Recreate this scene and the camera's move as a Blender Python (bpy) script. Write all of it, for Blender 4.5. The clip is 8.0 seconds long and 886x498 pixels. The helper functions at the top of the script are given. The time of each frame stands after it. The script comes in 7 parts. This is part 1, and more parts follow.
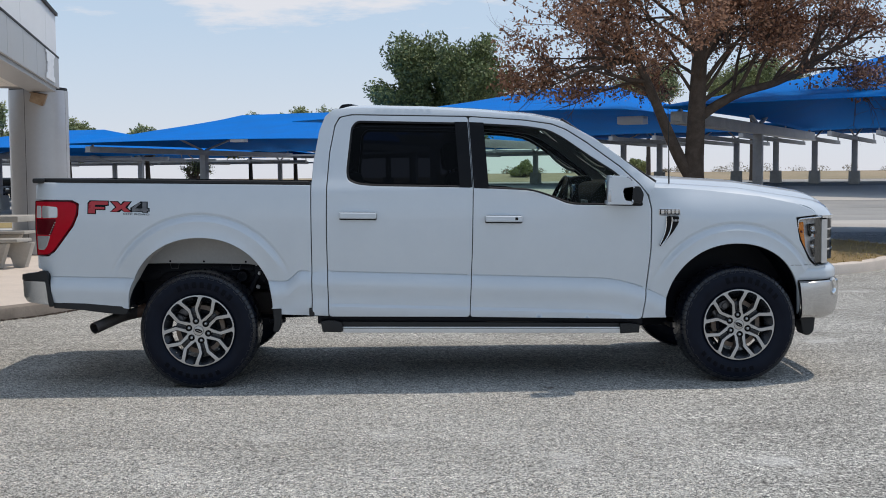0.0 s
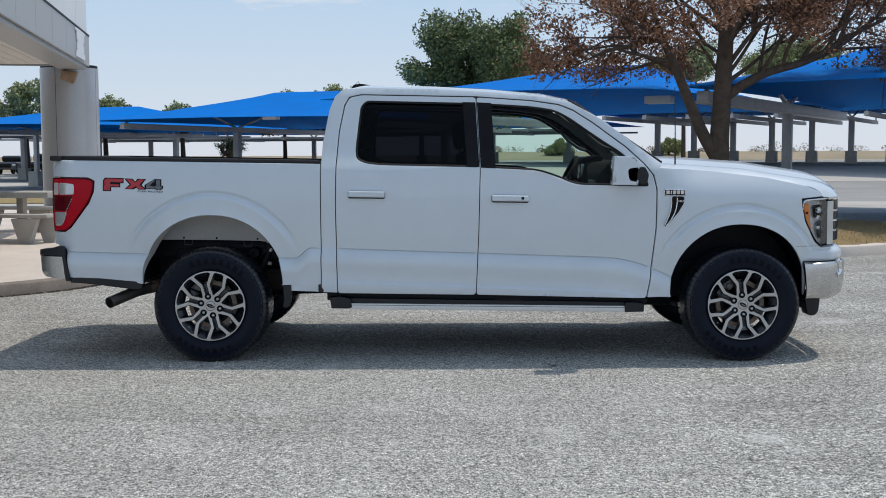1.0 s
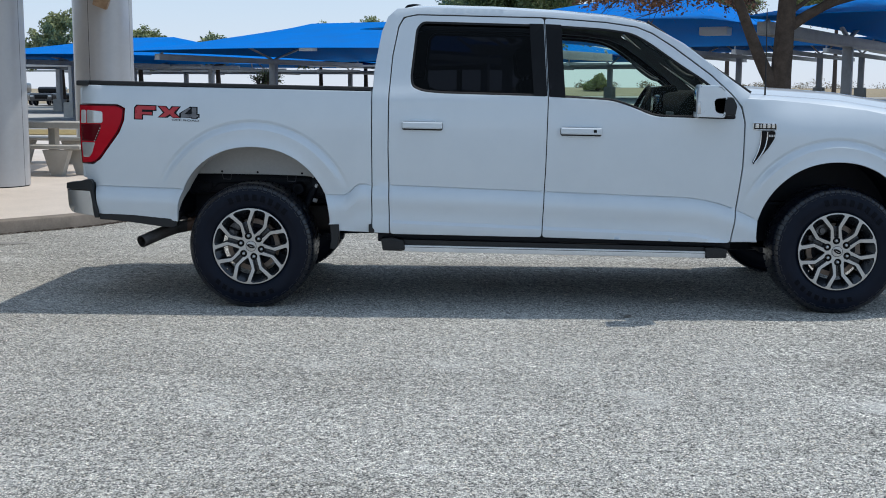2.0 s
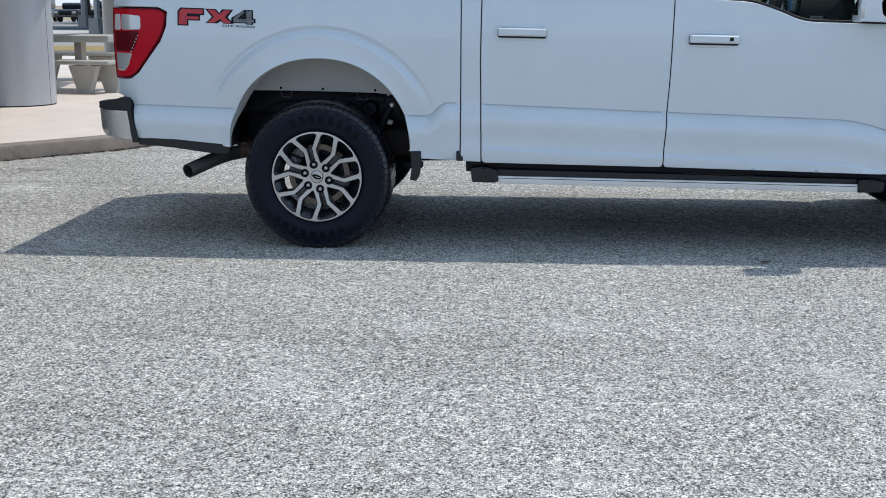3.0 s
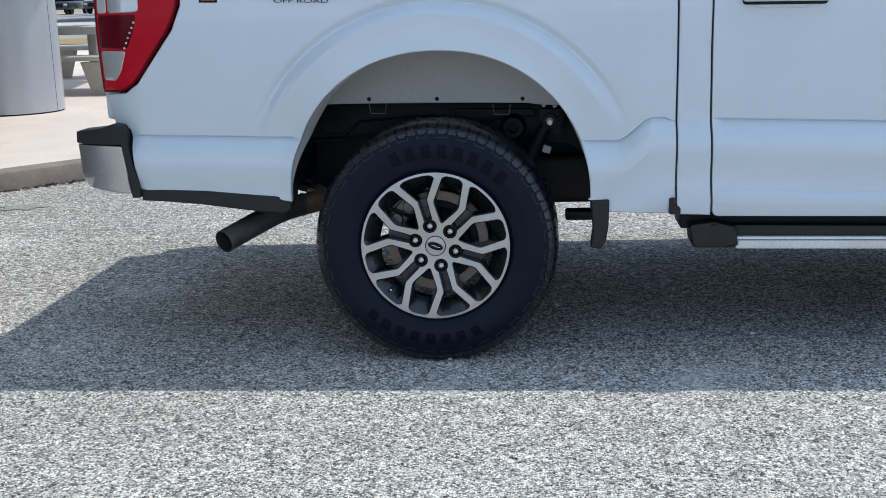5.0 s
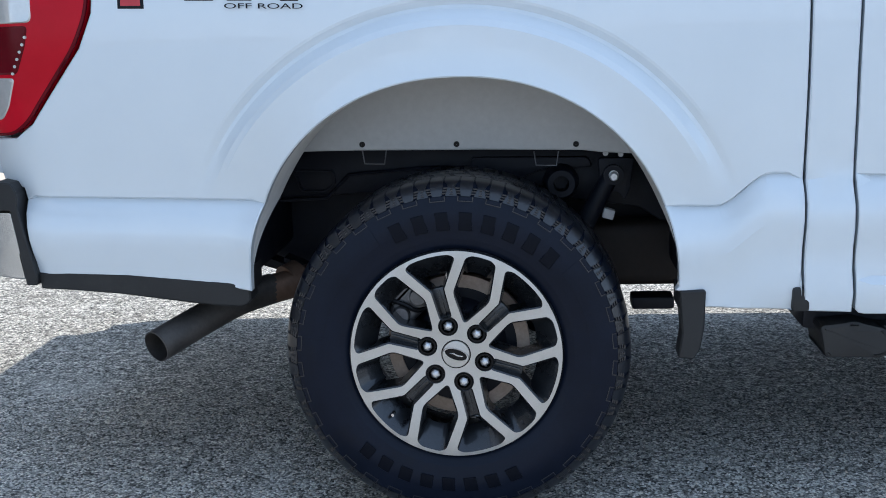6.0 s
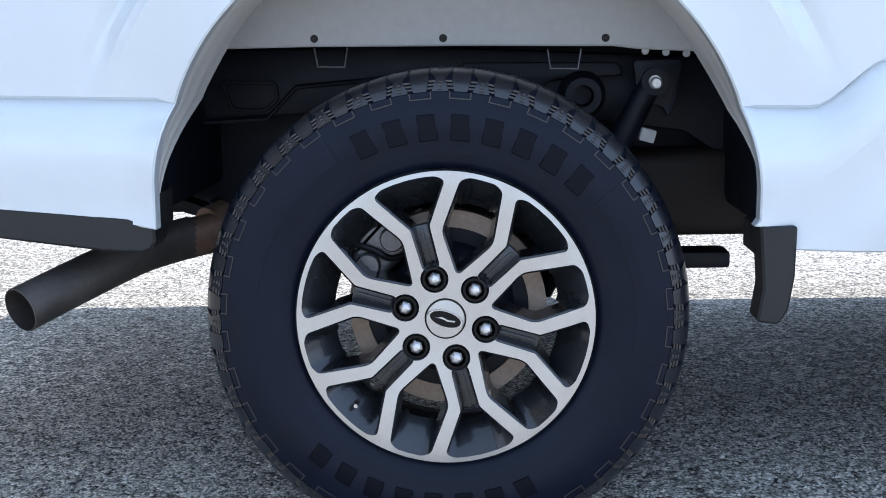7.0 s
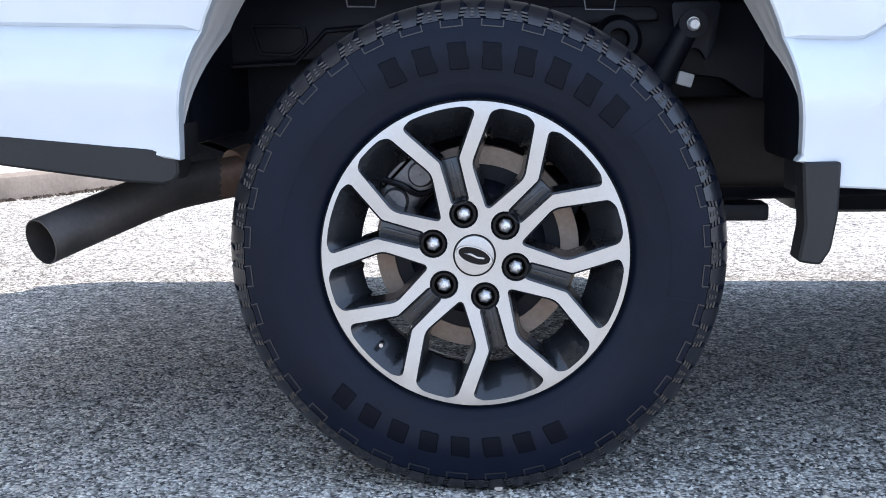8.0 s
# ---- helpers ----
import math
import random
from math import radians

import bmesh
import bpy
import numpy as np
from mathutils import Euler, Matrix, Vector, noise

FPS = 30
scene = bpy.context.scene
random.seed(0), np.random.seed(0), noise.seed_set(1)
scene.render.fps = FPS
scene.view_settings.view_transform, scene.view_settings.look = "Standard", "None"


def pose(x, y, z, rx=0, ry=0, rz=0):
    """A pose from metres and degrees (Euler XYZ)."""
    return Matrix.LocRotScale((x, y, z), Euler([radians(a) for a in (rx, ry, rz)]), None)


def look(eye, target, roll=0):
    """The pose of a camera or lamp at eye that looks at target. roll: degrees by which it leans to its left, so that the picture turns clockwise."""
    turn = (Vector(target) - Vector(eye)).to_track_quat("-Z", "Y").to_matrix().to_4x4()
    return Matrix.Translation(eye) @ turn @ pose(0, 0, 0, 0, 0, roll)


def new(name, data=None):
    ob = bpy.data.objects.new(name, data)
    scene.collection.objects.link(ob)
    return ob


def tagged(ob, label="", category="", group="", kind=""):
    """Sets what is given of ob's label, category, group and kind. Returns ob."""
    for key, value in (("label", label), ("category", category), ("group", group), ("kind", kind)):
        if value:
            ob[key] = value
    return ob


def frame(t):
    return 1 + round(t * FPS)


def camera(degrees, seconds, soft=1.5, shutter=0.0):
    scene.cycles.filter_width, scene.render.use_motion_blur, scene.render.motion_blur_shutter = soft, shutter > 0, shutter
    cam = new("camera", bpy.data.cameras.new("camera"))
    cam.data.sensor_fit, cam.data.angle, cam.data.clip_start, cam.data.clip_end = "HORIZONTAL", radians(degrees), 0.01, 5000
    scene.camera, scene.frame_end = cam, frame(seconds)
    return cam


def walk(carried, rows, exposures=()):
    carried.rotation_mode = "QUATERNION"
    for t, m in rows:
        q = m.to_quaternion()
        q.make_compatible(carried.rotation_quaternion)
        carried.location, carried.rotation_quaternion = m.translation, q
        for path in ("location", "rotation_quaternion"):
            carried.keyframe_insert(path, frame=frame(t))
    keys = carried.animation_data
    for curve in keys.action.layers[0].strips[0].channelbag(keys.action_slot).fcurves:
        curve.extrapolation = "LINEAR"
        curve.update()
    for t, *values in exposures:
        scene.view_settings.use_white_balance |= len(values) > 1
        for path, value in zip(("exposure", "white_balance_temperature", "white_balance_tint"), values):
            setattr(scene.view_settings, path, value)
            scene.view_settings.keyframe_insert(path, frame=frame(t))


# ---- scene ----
# ---- camera ----
cam = camera(41.6, 8.0, soft=0.95)
PATH = [
    (0, (1.488, -7.899, 1.427), (1.533, -5.903, 1.303), -0.5),
    (0.5, (1.613, -7.996, 1.431), (1.62, -6.001, 1.294), -0.4),
    (1, (1.682, -8.022, 1.437), (1.666, -6.029, 1.276), -0.2),
    (1.5, (1.655, -7.798, 1.419), (1.617, -5.809, 1.212), -0.0),
    (1.7, (1.605, -7.611, 1.41), (1.551, -5.625, 1.18), 0.1),
    (3, (1.048, -6.18, 1.298), (0.933, -4.226, 0.891), 0.2),
    (3.5, (0.843, -5.585, 1.275), (0.7, -3.64, 0.833), -0.3),
    (4, (0.611, -4.98, 1.252), (0.449, -3.039, 0.796), -0.8),
    (4.5, (0.445, -4.342, 1.225), (0.276, -2.401, 0.771), -1.3),
    (4.7, (0.407, -4.075, 1.237), (0.236, -2.134, 0.785), -1.6),
    (5.8, (0.253, -2.775, 1.157), (0.065, -0.823, 0.762), -1.9),
    (6, (0.208, -2.559, 1.16), (0.033, -0.606, 0.767), -1.8),
    (6.5, (0.113, -2.077, 1.035), (-0.031, -0.116, 0.671), -1.7),
    (7, (0.09, -1.84, 0.844), (-0.007, 0.126, 0.491), -1.3),
    (7.5, (0.096, -1.8, 0.702), (-0.009, 0.169, 0.367), -1.2),
    (8, (0.088, -1.809, 0.702), (-0.061, 0.16, 0.382), -0.8),
]
walk(cam, [(t, look(eye, target, roll)) for t, eye, target, roll in PATH],
     exposures=[(0, -0.46, 6300, 12), (1.0, -0.46, 6110, 10), (1.7, -0.43, 5960, 8), (3.0, -0.17, 5850, 9), (4.0, -0.14, 5850, 9), (4.7, -0.08, 5800, 9), (5.8, 0.34, 5800, 10),
                (6.5, 0.68, 5750, 10), (7.0, 0.94, 5850, 13), (7.5, 1.10, 5960, 16), (8, 1.10, 5960, 16)])

# ---- light ----
# The sun stands high, ahead of the truck and on its far side.
TO_SUN = Vector((0.39, 0.22, 1.0)).normalized()
elevation = math.asin(TO_SUN.z)
azimuth = math.atan2(TO_SUN.x, TO_SUN.y)
world = bpy.data.worlds.new("sky")
scene.world = world
world.use_nodes = True
wn, wl = world.node_tree.nodes, world.node_tree.links
wn.clear()
sky = wn.new("ShaderNodeTexSky")
sky.sky_type, sky.sun_disc = "NISHITA", False
sky.sun_elevation, sky.sun_rotation = elevation, azimuth
sky.air_density, sky.dust_density, sky.ozone_density = 1.0, 0.4, 2.0
coord = wn.new("ShaderNodeTexCoord")
# a low bank of small cumulus beyond the parking rows
offset = wn.new("ShaderNodeVectorMath")
offset.operation, offset.inputs[1].default_value = "SUBTRACT", (-0.095, 0.98, 0.162)
squash = wn.new("ShaderNodeVectorMath")
squash.operation, squash.inputs[1].default_value = "MULTIPLY", (4.6, 1.0, 22.0)
reach = wn.new("ShaderNodeVectorMath")
reach.operation = "LENGTH"
cloud = wn.new("ShaderNodeTexNoise")
cloud.inputs["Scale"].default_value, cloud.inputs["Detail"].default_value, cloud.inputs["Roughness"].default_value = 2.3, 8.0, 0.62
body = wn.new("ShaderNodeMath")
body.operation, body.inputs[1].default_value = "MULTIPLY_ADD", -0.42
puff = wn.new("ShaderNodeMath")
puff.operation, puff.inputs[1].default_value = "ADD", 0.22
ramp = wn.new("ShaderNodeValToRGB")
ramp.color_ramp.elements[0].position, ramp.color_ramp.elements[1].position = 0.40, 0.58
white = wn.new("ShaderNodeMix")
white.data_type = "RGBA"
white.inputs["B"].default_value = (7.0, 7.1, 7.3, 1)
back = wn.new("ShaderNodeBackground")
back.inputs["Strength"].default_value = 0.148
out = wn.new("ShaderNodeOutputWorld")
wl.new(coord.outputs["Generated"], offset.inputs[0])
wl.new(offset.outputs["Vector"], squash.inputs[0])
wl.new(squash.outputs["Vector"], reach.inputs[0])
wl.new(squash.outputs["Vector"], cloud.inputs["Vector"])
wl.new(reach.outputs["Value"], body.inputs[0])
wl.new(cloud.outputs["Fac"], body.inputs[2])
wl.new(body.outputs[0], puff.inputs[0])
wl.new(puff.outputs[0], ramp.inputs["Fac"])
wl.new(ramp.outputs["Color"], white.inputs["Factor"])
haze = wn.new("ShaderNodeMix")
haze.data_type = "RGBA"
level = wn.new("ShaderNodeSeparateXYZ")
wl.new(coord.outputs["Generated"], level.inputs["Vector"])
fade = wn.new("ShaderNodeMapRange")
for socket, value in zip(("From Min", "From Max", "To Min", "To Max"), (0.02, 0.45, 0.86, 0.55)):
    fade.inputs[socket].default_value = value
wl.new(level.outputs["Z"], fade.inputs["Value"])
wl.new(fade.outputs["Result"], haze.inputs[0])
veil = wn.new("ShaderNodeMix")
veil.data_type = "RGBA"
veil.inputs["A"].default_value, veil.inputs["B"].default_value = (6.7, 6.9, 7.4, 1), (5.2, 6.3, 7.4, 1)
near_ground = wn.new("ShaderNodeMapRange")
for socket, value in zip(("From Min", "From Max", "To Min", "To Max"), (0.0, 0.13, 0.0, 1.0)):
    near_ground.inputs[socket].default_value = value
wl.new(level.outputs["Z"], near_ground.inputs["Value"])
wl.new(near_ground.outputs["Result"], veil.inputs[0])
wl.new(veil.outputs["Result"], haze.inputs["B"])
wl.new(sky.outputs["Color"], haze.inputs["A"])
wl.new(haze.outputs["Result"], white.inputs["A"])
wl.new(white.outputs["Result"], back.inputs["Color"])
wl.new(back.outputs["Background"], out.inputs["Surface"])
sun = new("sun", bpy.data.lights.new("sun", "SUN"))
sun.data.energy, sun.data.angle, sun.data.color = 3.0, radians(0.6), (1.0, 0.90, 0.76)
sun.matrix_world = Matrix.Translation((0, 0, 30)) @ TO_SUN.to_track_quat("Z", "Y").to_matrix().to_4x4()
from mathutils.geometry import delaunay_2d_cdt


# ---- helpers for materials ----
def shader(name):
    m = bpy.data.materials.new(name)
    m.use_nodes = True
    nt = m.node_tree
    return m, nt, nt.nodes["Principled BSDF"]


def node(nt, kind, **values):
    n = nt.nodes.new(kind)
    for key, v in values.items():
        n.inputs[key.replace("_", " ")].default_value = v
    return n


def mapped(nt, ramp_rows, fac):
    r = nt.nodes.new("ShaderNodeValToRGB")
    els = r.color_ramp.elements
    while len(els) < len(ramp_rows):
        els.new(0.5)
    for e, (p, c) in zip(els, ramp_rows):
        e.position, e.color = p, (*c, 1) if len(c) == 3 else c
    nt.links.new(fac, r.inputs["Fac"])
    return r.outputs["Color"]


def grey(v):
    return (v, v, v)


def mixed(nt, a, b, fac, mode="MIX"):
    m = nt.nodes.new("ShaderNodeMix")
    m.data_type, m.blend_type = "RGBA", mode
    for key, v in (("Factor", fac), ("A", a), ("B", b)):
        if isinstance(v, bpy.types.NodeSocket):
            nt.links.new(v, m.inputs[key])
        elif key == "Factor":
            m.inputs[0].default_value = v
        else:
            m.inputs[key].default_value = (*v, 1)
    return m.outputs["Result"]


def bumped(nt, bsdf, height, strength=0.3, distance=0.005):
    b = node(nt, "ShaderNodeBump", Strength=strength, Distance=distance)
    nt.links.new(height, b.inputs["Height"])
    nt.links.new(b.outputs["Normal"], bsdf.inputs["Normal"])


def surface(name, c1, c2, scale=6.0, rough=(0.5, 0.7), metal=0.0, fine=60.0, bump=0.2, depth=0.003, coat=0.0, stain=None, stain_scale=1.2, spec=0.5, grain=0.8):
    """A surface with two colours mixed at a coarse and a fine scale, uneven gloss and fine relief."""
    m, nt, b = shader(name)
    tc = nt.nodes.new("ShaderNodeTexCoord")
    big = node(nt, "ShaderNodeTexNoise", Scale=scale, Detail=5.0, Roughness=0.6)
    small = node(nt, "ShaderNodeTexNoise", Scale=fine, Detail=4.0, Roughness=0.65)
    for n in (big, small):
        nt.links.new(tc.outputs["Object"], n.inputs["Vector"])
    mask = mapped(nt, [(0.35, grey(0)), (0.65, grey(1))], big.outputs["Fac"])
    col = mixed(nt, c1, c2, mask)
    speck = mapped(nt, [(0.3, grey(0.82)), (0.7, grey(1.12))], small.outputs["Fac"])
    col = mixed(nt, col, speck, grain, "MULTIPLY")
    if stain:
        sn = node(nt, "ShaderNodeTexNoise", Scale=stain_scale, Detail=6.0, Roughness=0.7)
        nt.links.new(tc.outputs["Object"], sn.inputs["Vector"])
        col = mixed(nt, col, stain, mapped(nt, [(0.55, grey(0)), (0.75, grey(0.7))], sn.outputs["Fac"]))
    nt.links.new(col, b.inputs["Base Color"])
    nt.links.new(mapped(nt, [(0.3, grey(rough[0])), (0.7, grey(rough[1]))], big.outputs["Fac"]), b.inputs["Roughness"])
    b.inputs["Metallic"].default_value = metal
    b.inputs["Specular IOR Level"].default_value = spec
    b.inputs["Coat Weight"].default_value = coat
    b.inputs["Coat Roughness"].default_value = 0.04
    if bump:
        bumped(nt, b, small.outputs["Fac"], bump, depth)
    return m


def pane(name, tint, gloss_rough=0.0, boost=1.0):
    m, nt, b = shader(name)
    nt.nodes.remove(b)
    tr = node(nt, "ShaderNodeBsdfTransparent", Color=(*tint, 1))
    gl = node(nt, "ShaderNodeBsdfGlossy", Roughness=gloss_rough, Color=(boost, boost, boost, 1))
    fr = node(nt, "ShaderNodeFresnel", IOR=1.5)
    mx = nt.nodes.new("ShaderNodeMixShader")
    nt.links.new(fr.outputs["Fac"], mx.inputs["Fac"])
    nt.links.new(tr.outputs["BSDF"], mx.inputs[1])
    nt.links.new(gl.outputs["BSDF"], mx.inputs[2])
    nt.links.new(mx.outputs["Shader"], nt.nodes["Material Output"].inputs["Surface"])
    return m


# ---- materials ----
def chip_seal():
    m, nt, b = shader("chip_seal")
    tc = nt.nodes.new("ShaderNodeTexCoord")
    warp = node(nt, "ShaderNodeTexNoise", Scale=90.0, Detail=2.0)
    nt.links.new(tc.outputs["Object"], warp.inputs["Vector"])
    add = nt.nodes.new("ShaderNodeVectorMath")
    add.operation = "MULTIPLY_ADD"
    add.inputs[1].default_value = (0.005, 0.005, 0.0)
    nt.links.new(warp.outputs["Color"], add.inputs[0])
    nt.links.new(tc.outputs["Object"], add.inputs[2])
    chips = node(nt, "ShaderNodeTexVoronoi", Scale=150.0, Randomness=1.0)
    nt.links.new(add.outputs["Vector"], chips.inputs["Vector"])
    sep = nt.nodes.new("ShaderNodeSeparateColor")
    nt.links.new(chips.outputs["Color"], sep.inputs["Color"])
    stone = mapped(nt, [(0.0, (0.06, 0.06, 0.06)), (0.2, (0.33, 0.328, 0.31)), (0.48, (0.80, 0.775, 0.715)), (1.0, (1.015, 0.99, 0.92))], sep.outputs["Red"])
    gap = mapped(nt, [(0.3, grey(1)), (0.8, grey(0.25))], chips.outputs["Distance"])
    col = mixed(nt, stone, gap, 0.85, "MULTIPLY")
    lay = node(nt, "ShaderNodeTexNoise", Scale=0.9, Detail=6.0, Roughness=0.6)
    nt.links.new(tc.outputs["Object"], lay.inputs["Vector"])
    col = mixed(nt, col, mapped(nt, [(0.3, (0.80, 0.79, 0.78)), (0.7, (1.12, 1.12, 1.12))], lay.outputs["Fac"]), 1.0, "MULTIPLY")
    clump = node(nt, "ShaderNodeTexNoise", Scale=42.0, Detail=3.0, Roughness=0.7)
    nt.links.new(tc.outputs["Object"], clump.inputs["Vector"])
    col = mixed(nt, col, mapped(nt, [(0.38, (0.50, 0.495, 0.485)), (0.51, grey(1.0)), (0.63, (1.36, 1.36, 1.34))], clump.outputs["Fac"]), 1.0, "MULTIPLY")
    knot = node(nt, "ShaderNodeTexNoise", Scale=17.0, Detail=2.0, Roughness=0.6)
    nt.links.new(tc.outputs["Object"], knot.inputs["Vector"])
    col = mixed(nt, col, mapped(nt, [(0.36, (0.74, 0.735, 0.72)), (0.5, grey(1.0)), (0.64, (1.18, 1.18, 1.17))], knot.outputs["Fac"]), 1.0, "MULTIPLY")
    dirt = node(nt, "ShaderNodeTexNoise", Scale=3.5, Detail=8.0, Roughness=0.7)
    nt.links.new(tc.outputs["Object"], dirt.inputs["Vector"])
    col = mixed(nt, col, (0.24, 0.20, 0.16), mapped(nt, [(0.56, grey(0)), (0.72, grey(0.3))], dirt.outputs["Fac"]))
    scuff = node(nt, "ShaderNodeTexNoise", Scale=1.7, Detail=4.0, Roughness=0.55)
    nt.links.new(tc.outputs["Object"], scuff.inputs["Vector"])
    col = mixed(nt, col, (0.80, 0.79, 0.76), mapped(nt, [(0.60, grey(0)), (0.72, grey(0.38))], scuff.outputs["Fac"]))
    track = nt.nodes.new("ShaderNodeMapping")
    track.inputs["Rotation"].default_value = (0, 0, radians(24))
    track.inputs["Scale"].default_value = (0.35, 3.0, 1.0)
    nt.links.new(tc.outputs["Object"], track.inputs["Vector"])
    worn = node(nt, "ShaderNodeTexNoise", Scale=1.0, Detail=5.0, Roughness=0.6)
    nt.links.new(track.outputs["Vector"], worn.inputs["Vector"])
    col = mixed(nt, col, mapped(nt, [(0.35, (0.74, 0.73, 0.71)), (0.6, (1.05, 1.05, 1.05))], worn.outputs["Fac"]), 0.55, "MULTIPLY")
    nt.links.new(col, b.inputs["Base Color"])
    b.inputs["Roughness"].default_value = 0.85
    b.inputs["Specular IOR Level"].default_value = 0.3
    inv = nt.nodes.new("ShaderNodeMath")
    inv.operation = "MULTIPLY_ADD"
    inv.inputs[1].default_value, inv.inputs[2].default_value = -1.0, 1.0
    nt.links.new(chips.outputs["Distance"], inv.inputs[0])
    bumped(nt, b, inv.outputs[0], 0.8, 0.006)
    return m


def car_paint():
    m, nt, b = shader("white_paint")
    tc = nt.nodes.new("ShaderNodeTexCoord")
    dust = node(nt, "ShaderNodeTexNoise", Scale=3.0, Detail=6.0, Roughness=0.65)
    nt.links.new(tc.outputs["Object"], dust.inputs["Vector"])
    nt.links.new(mapped(nt, [(0.35, (0.62, 0.672, 0.72)), (0.7, (0.655, 0.705, 0.75))], dust.outputs["Fac"]), b.inputs["Base Color"])
    nt.links.new(mapped(nt, [(0.3, grey(0.32)), (0.7, grey(0.42))], dust.outputs["Fac"]), b.inputs["Roughness"])
    b.inputs["Coat Weight"].default_value = 1.0
    b.inputs["Coat Roughness"].default_value = 0.03
    peel = node(nt, "ShaderNodeTexNoise", Scale=260.0, Detail=1.0)
    nt.links.new(tc.outputs["Object"], peel.inputs["Vector"])
    bumped(nt, b, peel.outputs["Fac"], 0.03, 0.001)
    return m


CHIPS = chip_seal()
PAINT = car_paint()
CONCRETE = surface("pale_concrete", (0.70, 0.61, 0.525), (0.77, 0.675, 0.585), 2.0, (0.75, 0.9), fine=90, bump=0.25, depth=0.002, stain=(0.56, 0.48, 0.405), stain_scale=0.8)
KERB = surface("kerb_concrete", (0.22, 0.185, 0.15), (0.32, 0.27, 0.225), 3.0, (0.8, 0.95), fine=70, bump=0.4, stain=(0.13, 0.105, 0.085), stain_scale=4.0)
GREYCRETE = surface("grey_concrete", (0.42, 0.40, 0.36), (0.50, 0.48, 0.44), 4.0, (0.75, 0.9), fine=80, bump=0.3)
ASPHALT = surface("lot_asphalt", (0.30, 0.29, 0.27), (0.38, 0.36, 0.33), 0.4, (0.8, 0.95), fine=40, bump=0.3, stain=(0.20, 0.19, 0.18), stain_scale=0.15)
LANE = surface("lane_concrete", (0.52, 0.48, 0.43), (0.58, 0.54, 0.48), 0.6, (0.8, 0.95), fine=30, bump=0.2, stain=(0.42, 0.38, 0.34), stain_scale=0.2)
DRYGRASS = surface("dry_grass", (0.40, 0.31, 0.20), (0.33, 0.27, 0.17), 0.2, (0.9, 1.0), fine=8, bump=0.8, depth=0.05, stain=(0.25, 0.22, 0.14), stain_scale=0.05)
STRAW = surface("straw_grass", (0.40, 0.30, 0.12), (0.30, 0.21, 0.08), 5.0, (0.9, 1.0), fine=120, bump=0.8, depth=0.01, stain=(0.16, 0.15, 0.05), stain_scale=3.0)
SOIL = surface("island_soil", (0.30, 0.21, 0.10), (0.36, 0.26, 0.12), 4.0, (0.9, 1.0), fine=60, bump=0.9, depth=0.02)
CLADDING = surface("metal_cladding", (0.44, 0.45, 0.47), (0.48, 0.49, 0.51), 1.5, (0.28, 0.38), metal=0.25, fine=20, bump=0.02, coat=0.2, grain=0.15)
FASCIA = surface("fascia_panel", (0.40, 0.40, 0.40), (0.45, 0.45, 0.45), 1.2, (0.35, 0.5), metal=0.3, fine=20, bump=0.02, grain=0.15)
WHITEMETAL = surface("white_metal", (0.74, 0.75, 0.76), (0.78, 0.79, 0.80), 1.0, (0.4, 0.5), fine=25, bump=0.02, grain=0.15)
SOFFIT = surface("soffit_slat", (0.74, 0.70, 0.64), (0.80, 0.76, 0.70), 1.5, (0.5, 0.6), fine=25, bump=0.05)
DARKTRIM = surface("dark_trim", (0.012, 0.012, 0.013), (0.020, 0.020, 0.022), 6, (0.5, 0.65), spec=0.25, fine=120, bump=0.1)
FABRIC = surface("blue_shade_cloth", (0.001, 0.165, 0.58), (0.002, 0.19, 0.66), 0.7, (0.75, 0.9), spec=0.08, fine=40, bump=0.1)
GALV = surface("galvanised_steel", (0.42, 0.42, 0.42), (0.52, 0.52, 0.515), 2.0, (0.5, 0.65), metal=0.3, fine=30, bump=0.05)
BARK = surface("bark", (0.075, 0.055, 0.042), (0.12, 0.09, 0.07), 9.0, (0.9, 1.0), fine=40, bump=0.9, depth=0.02)
TYRE = surface("tyre_rubber", (0.0039, 0.0066, 0.0152), (0.0058, 0.0091, 0.0200), 9.0, (0.34, 0.44), spec=0.15, fine=180, bump=0.12, depth=0.001, stain=(0.0075, 0.009, 0.014), stain_scale=7.0)
TREAD = surface("tread_rubber", (0.0035, 0.005, 0.010), (0.008, 0.010, 0.016), 12.0, (0.24, 0.36), spec=0.75, fine=140, bump=0.2, depth=0.001)
MACHINED = surface("machined_aluminium", (0.475, 0.468, 0.457), (0.535, 0.528, 0.517), 5.0, (0.34, 0.42), metal=0.85, fine=300, bump=0.03, depth=0.0006, grain=0.3)
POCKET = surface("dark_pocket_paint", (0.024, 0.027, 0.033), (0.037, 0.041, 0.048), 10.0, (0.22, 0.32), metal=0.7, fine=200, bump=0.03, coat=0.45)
CHROME = surface("chrome", (0.78, 0.79, 0.80), (0.83, 0.84, 0.85), 2.0, (0.04, 0.09), metal=1.0, fine=30, bump=0.01, depth=0.0005, grain=0.15)
DARKCHROME = surface("dark_chrome", (0.025, 0.025, 0.027), (0.10, 0.10, 0.105), 18.0, (0.10, 0.18), metal=0.6, fine=90, bump=0.05)
LAMPSILVER = surface("lamp_silver", (0.58, 0.58, 0.59), (0.72, 0.72, 0.73), 14.0, (0.25, 0.35), metal=0.35, fine=90, bump=0.05)
SATIN = surface("bumper_chrome", (0.55, 0.55, 0.55), (0.61, 0.61, 0.61), 2.0, (0.20, 0.26), metal=1.0, fine=30, bump=0.01, depth=0.0005, grain=0.15)
